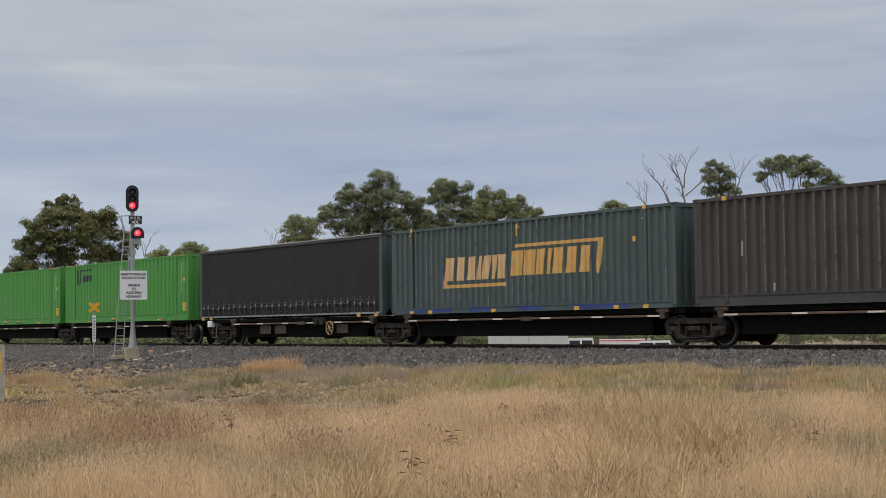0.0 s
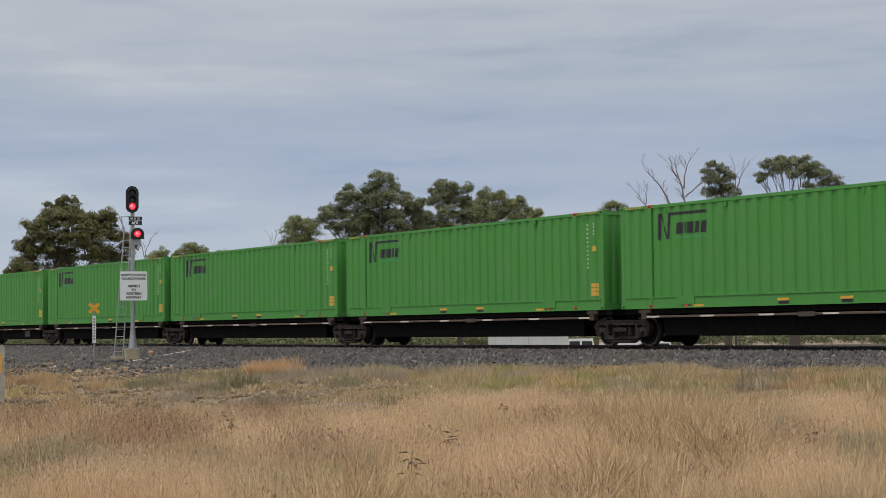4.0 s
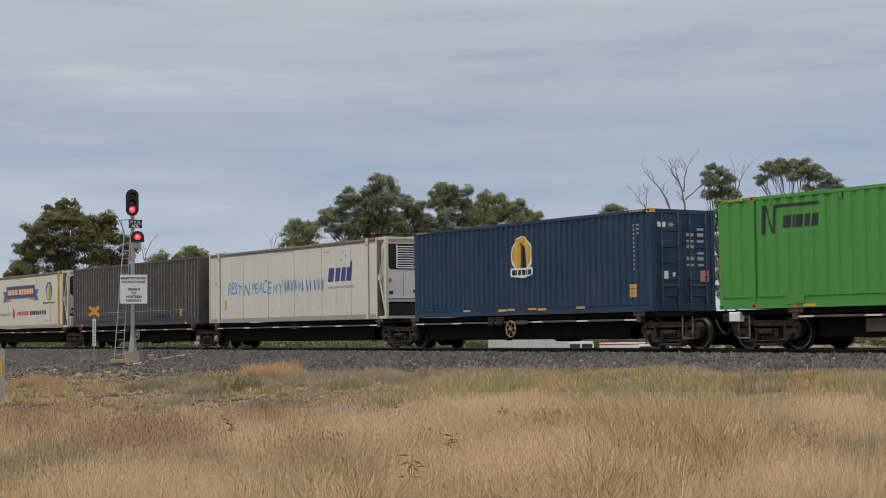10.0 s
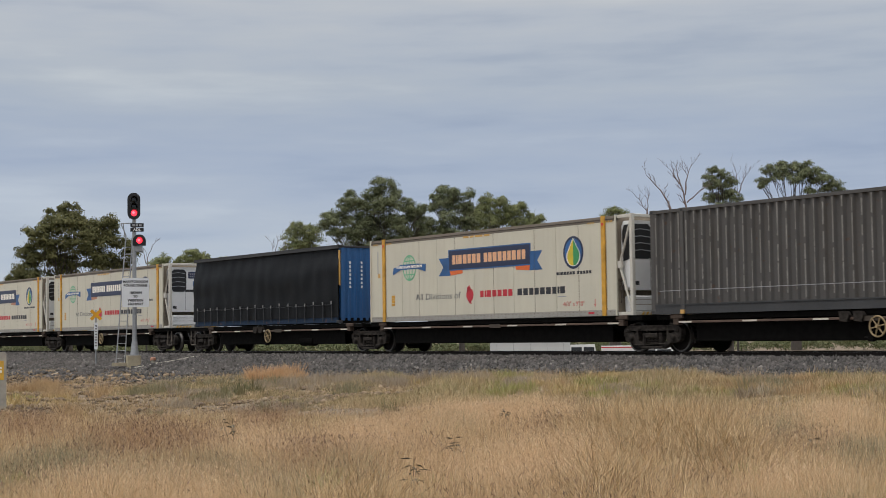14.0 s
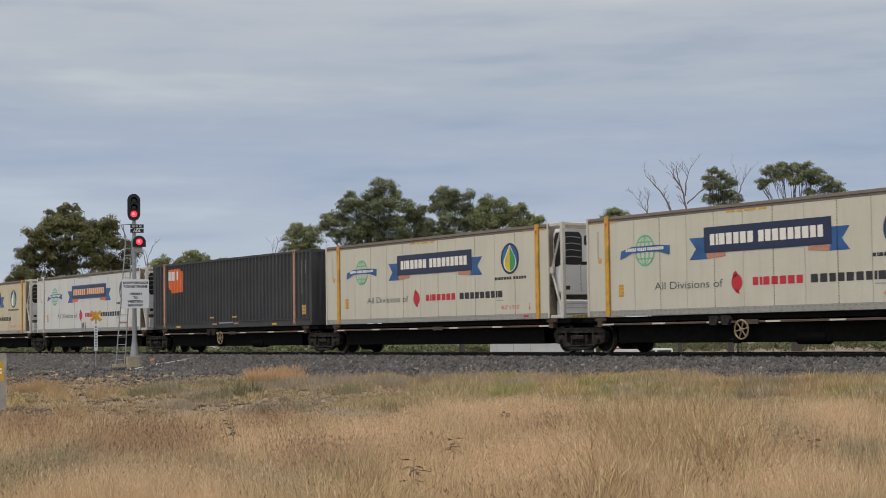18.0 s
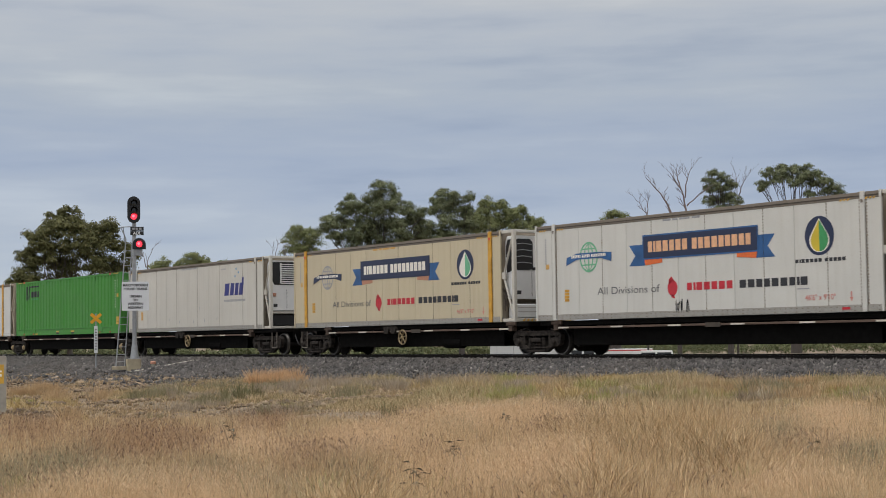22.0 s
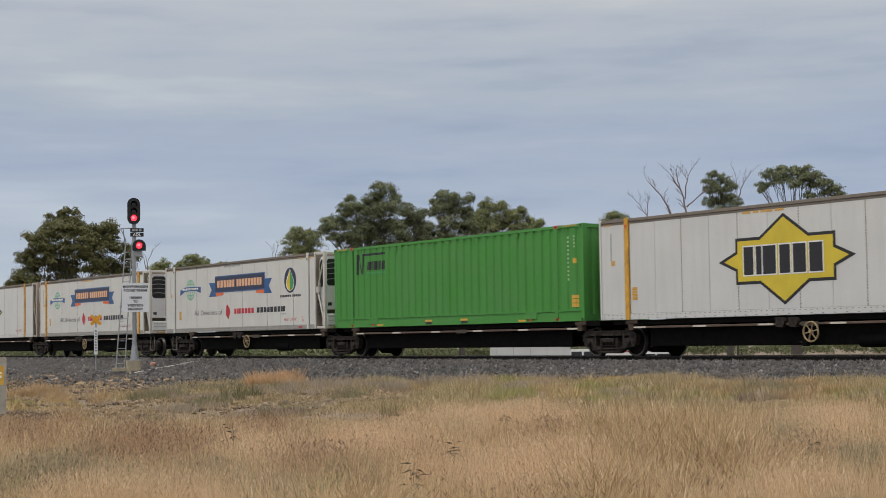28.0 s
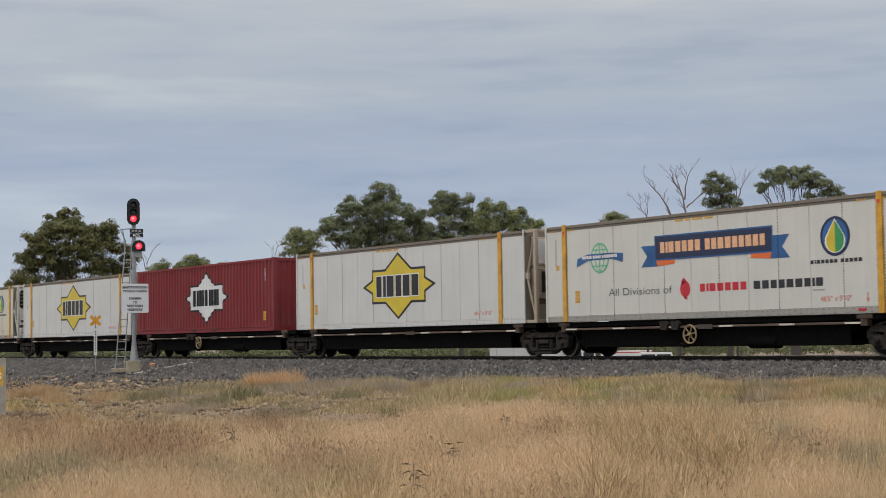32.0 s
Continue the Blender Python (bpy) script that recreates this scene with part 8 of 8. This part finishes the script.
    gold = leaf_material("gold_weed", (0.24, 0.17, 0.07), (0.47, 0.345, 0.15), (0.62, 0.48, 0.25))
    kinds = ((lime, "yellow-green grass clump along the bank"), (gold, "golden dry grass clump along the bank"), (tan, "tan dry grass clump along the bank"), (ash, "ash-grey dead weed clump along the bank"), (sage, "grey-green weed clump along the bank"))
    for i in range(64):
        b = radians(33 + 18 * rng.random())
        r = (24.6 + 1.7 * rng.random()) / math.sin(b) * (0.86 + 0.14 * rng.random())
        x, y = -r * math.cos(b), min(25.9, r * math.sin(b))
        mat, lab = kinds[rng.choice((0, 0, 1, 1, 2, 3, 3, 4))]
        size = 0.35 + 0.5 * rng.random()
        shrub(x, y, size, 0.16 + 0.24 * rng.random(), mat, int(560 * size), lab, 300 + i, False)
    for i in range(34):
        b = radians(18.5 + 13 * rng.random())
        r = 33 + 17 * rng.random() ** 1.3
        x, y = -r * math.cos(b), r * math.sin(b)
        if y > 25:
            continue
        mat, lab = (((tan, "tan dry grass clump on the earth strip"), (gold, "golden dry grass clump on the earth strip"), (tan, "tan dry grass clump on the earth strip")) if b < radians(23) else ((sage, "grey-green weed clump on the earth strip"), (ash, "ash-grey dead weed clump on the earth strip"), (ash, "ash-grey dead weed clump on the earth strip")))[rng.randrange(3)]
        size = 0.3 + 0.45 * rng.random()
        shrub(x, y, size, 0.2 + 0.34 * rng.random(), mat, int(600 * size), lab, 400 + i, b > radians(23))


def broad_weed(x, y, h, seed, mat):
    """A bare-stemmed weed with a few dark lance-shaped leaves."""
    rng = random.Random(seed)
    z = mound(x, y)
    ob = tagged(new("broadleaf_weed"), "dark green weed with long lance-shaped leaves among dry grass", "weed", "weeds among the grass")
    ob.location = (x, y, z)
    for i in range(3):
        tip = Vector((rng.uniform(-0.14, 0.14), rng.uniform(-0.14, 0.14), h * rng.uniform(0.8, 1.05)))
        part("stem", Mesh().tube((0, 0, -0.03), tip * 0.6, 0.005, 0.004, 5).tube(tip * 0.6, tip, 0.004, 0.002, 5).mesh("stem", mat), ob)
        for k in range(5):
            a = tip * rng.uniform(0.55, 1.0)
            t = rng.uniform(0, 6.283)
            d = Vector((math.cos(t), math.sin(t), rng.uniform(-0.4, 0.35))).normalized()
            up = Vector((0, 0, 1)) - d * d.z
            side = d.cross(up).normalized()
            l, w = rng.uniform(0.09, 0.15), rng.uniform(0.014, 0.022)
            b = a + d * 0.02
            v = [b, b + d * l * 0.4 + side * w + up * 0.006, b + d * l + up * -0.02, b + d * l * 0.4 - side * w + up * 0.006, b + d * l * 0.45 - up * 0.008]
            part("leaf", Mesh().add(v, [(0, 1, 4), (1, 2, 4), (2, 3, 4), (3, 0, 4), (0, 3, 2, 1)]).mesh("leaf", mat), ob)


def build_weeds():
    mat = plain("dark_lance_leaf", (0.05, 0.048, 0.026), 0.6, 0, 0.4, 30)
    for i, (b, r, h) in enumerate(((34.5, 19.3, 0.36), (33.0, 15.6, 0.42), (26.7, 22.5, 0.5), (36.4, 27.5, 0.36), (47.0, 20.0, 0.3), (41.0, 17.0, 0.26))):
        broad_weed(-r * math.cos(radians(b)), r * math.sin(radians(b)), h, 60 + i, mat)


# ---- far side of the railway ----
def build_far_things():
    def at(px, dist, z=-1.64):
        p = seen_place(px, 600, dist)
        return pose(p.x, p.y, z, 0, 0, math.degrees(math.atan2(p.y, p.x)) - 90)
    tin = plain("pale_cladding", (0.62, 0.63, 0.62), 0.5, 0.0, 0.08, 1.0)
    ob = tagged(new("shed"), "low pale metal shed beyond the railway", "shed")
    ob.matrix_world = at(935, 96)
    wall = part("wall", Mesh().box(-2.4, 2.4, 0, 3, 0, 2.3).mesh("wall", tin), ob)
    for i in range(5):
        part("seam", Mesh().box(-2.0 + i, -1.98 + i, -0.02, 0.0, 0, 2.3).mesh("seam", M["galv"]), wall)
    part("roof", Mesh().prism([(-0.2, 2.3), (1.5, 2.75), (3.2, 2.3)], -2.6, 2.6, 0).mesh("roof", M["galv"]), ob)
    glass = plain("tinted_glass", (0.035, 0.04, 0.045), 0.25)

    def car(px, dist, label, name, body_mat, w, h, cabin):
        c = tagged(new(name), label, "car", "vehicles beyond the railway")
        c.matrix_world = at(px, dist)
        prof = [(-w / 2, 0.35), (w / 2, 0.35), (w / 2, h * 0.55), (w / 2 * cabin, h * 0.60), (w / 2 * cabin * 0.88, h), (-w / 2 * cabin * 0.88, h), (-w / 2 * cabin, h * 0.60), (-w / 2, h * 0.55)]
        part("body", Mesh().prism(prof, 0, 1.75, 1).mesh("body", body_mat), c)
        k = w / 2 * cabin * 0.86
        for a, b in ((-k * 0.96, -0.06), (0.06, k * 0.96)):
            part("window", Mesh().box(a, b, -0.012, 0.002, h * 0.70, h * 0.90).mesh("window", glass), c, "tinted side window")
        for x in (-w * 0.3, w * 0.3):
            part("wheel", Mesh().lathe((x, 0, 0.36), 1, [(-0.04, 0.2), (-0.03, 0.36), (0.2, 0.36), (0.21, 0.2)], 16).mesh("wheel", M["grille"]), c, "black wheel")
    car(1028, 100, "white four-wheel drive parked beyond the railway", "parked_car", M["paper"], 1.75, 1.5, 0.98)
    car(1158, 104, "white sedan parked beyond the railway", "parked_car", M["paper"], 4.2, 1.24, 0.55)
    ob = tagged(new("trailer"), "long trailer with red and white sides beyond the railway", "trailer")
    ob.matrix_world = at(1106, 120)
    part("body", Mesh().box(-1.9, 1.9, 0, 2, 0.75, 1.25).mesh("body", M["paper"]), ob)
    part("band", Mesh().box(-1.9, 1.9, -0.01, 0.0, 1.10, 1.17).mesh("band", M["crimson"]), ob, "red band")
    for x in (-0.8, 0.2):
        part("wheel", Mesh().lathe((x, 0, 0.36), 1, [(-0.04, 0.2), (-0.03, 0.36), (0.2, 0.36), (0.21, 0.2)], 16).mesh("wheel", M["grille"]), ob)
    teal = plain("cabinet_green", (0.36, 0.44, 0.42), 0.5, 0, 0.08, 2)
    ob = tagged(new("equipment_cabinet"), "pale green-grey equipment cabinet beyond the railway", "cabinet")
    ob.matrix_world = at(1362, 84)
    part("body", Mesh().box(-0.85, 0.85, 0, 0.8, 0, 1.0, 0.02).mesh("body", teal), ob)
    part("notice", Mesh().box(-0.25, 0.02, -0.01, -0.002, 0.55, 0.85).mesh("notice", M["pink"]), ob, "small faded notice")
    part("roof", Mesh().box(-0.9, 0.9, -0.05, 0.85, 1.0, 1.06).mesh("roof", teal), ob)
    for px, w, h in ((1446, 0.55, 0.85), (1492, 0.55, 0.8), (1262, 0.18, 0.95)):
        ob = tagged(new("meter_box"), "small white utility box on the ground", "utility box", "utility boxes")
        ob.matrix_world = at(px, 86)
        part("body", Mesh().box(-w / 2, w / 2, 0, 0.4, 0, h, 0.02).mesh("body", M["paper"]), ob)
        part("vent", Mesh().box(-w / 4, w / 4, -0.01, 0.0, h * 0.7, h * 0.82).mesh("vent", M["ink"]), ob)
    fence = tagged(new("rail_fence"), "weathered timber rail fence beyond the railway", "fence")
    fence.matrix_world = at(1500, 95)
    wood = plain("fence_timber", (0.22, 0.18, 0.14), 0.8, 0, 0.3, 4)
    for i in range(9):
        part("fence_post", box_mesh("fence_post", wood, -0.06, 0.06, 0, 0.12, 0, 1.15), fence, at=(-6 + 1.7 * i, 0, 0))
    for z in (0.55, 0.95):
        part("fence_rail", box_mesh("fence_rail", wood, -6.1, 7.8, -0.03, 0.0, z, z + 0.1), fence)
    tagged(new("backdrop", Mesh().prism([(-1700, -1), (-1700, 4), (-900, 6), (-200, 5), (300, 7), (900, 4), (1400, 6), (1400, -1)], 900, 904, 1).mesh("backdrop", plain("far_woods", (0.07, 0.085, 0.06), 0.9, 0, 0.3, 0.02))), "low dark line of far woods on the horizon", "backdrop", kind="structure")


build_ground()
build_track()
build_train()
build_signal()
build_whistle_post()
build_marker_post()
build_trackside_bits()
build_trees()
build_far_things()
build_shrubs()
build_weeds()
build_undergrowth()
build_ballast()
build_rubble()
build_grass()


def motions():
    """The train rolls through; its wheels turn with it."""
    times = [0, 4, 8, 12, 16, 20, 24, 28, 32]
    for ob, place in MOVERS:
        z = ob.location.z
        walk(ob, [(t, pose(place + run(t), YC, z)) for t in times])
    turns = [(k / FPS, math.degrees(run(k / FPS) / R_WHEEL)) for k in range(0, 32 * FPS + 1)]
    first = {}
    for w, x in WHEELSETS:
        if x not in first:
            walk(w, [(t, pose(x, 0, R_WHEEL, 0, a % 360, 0)) for t, a in turns])
            first[x] = w.animation_data
        else:                        # all leading and all trailing axles roll alike
            w.rotation_mode = "QUATERNION"
            keys = w.animation_data_create()
            keys.action = first[x].action
            keys.action_slot = first[x].action_slot


motions()
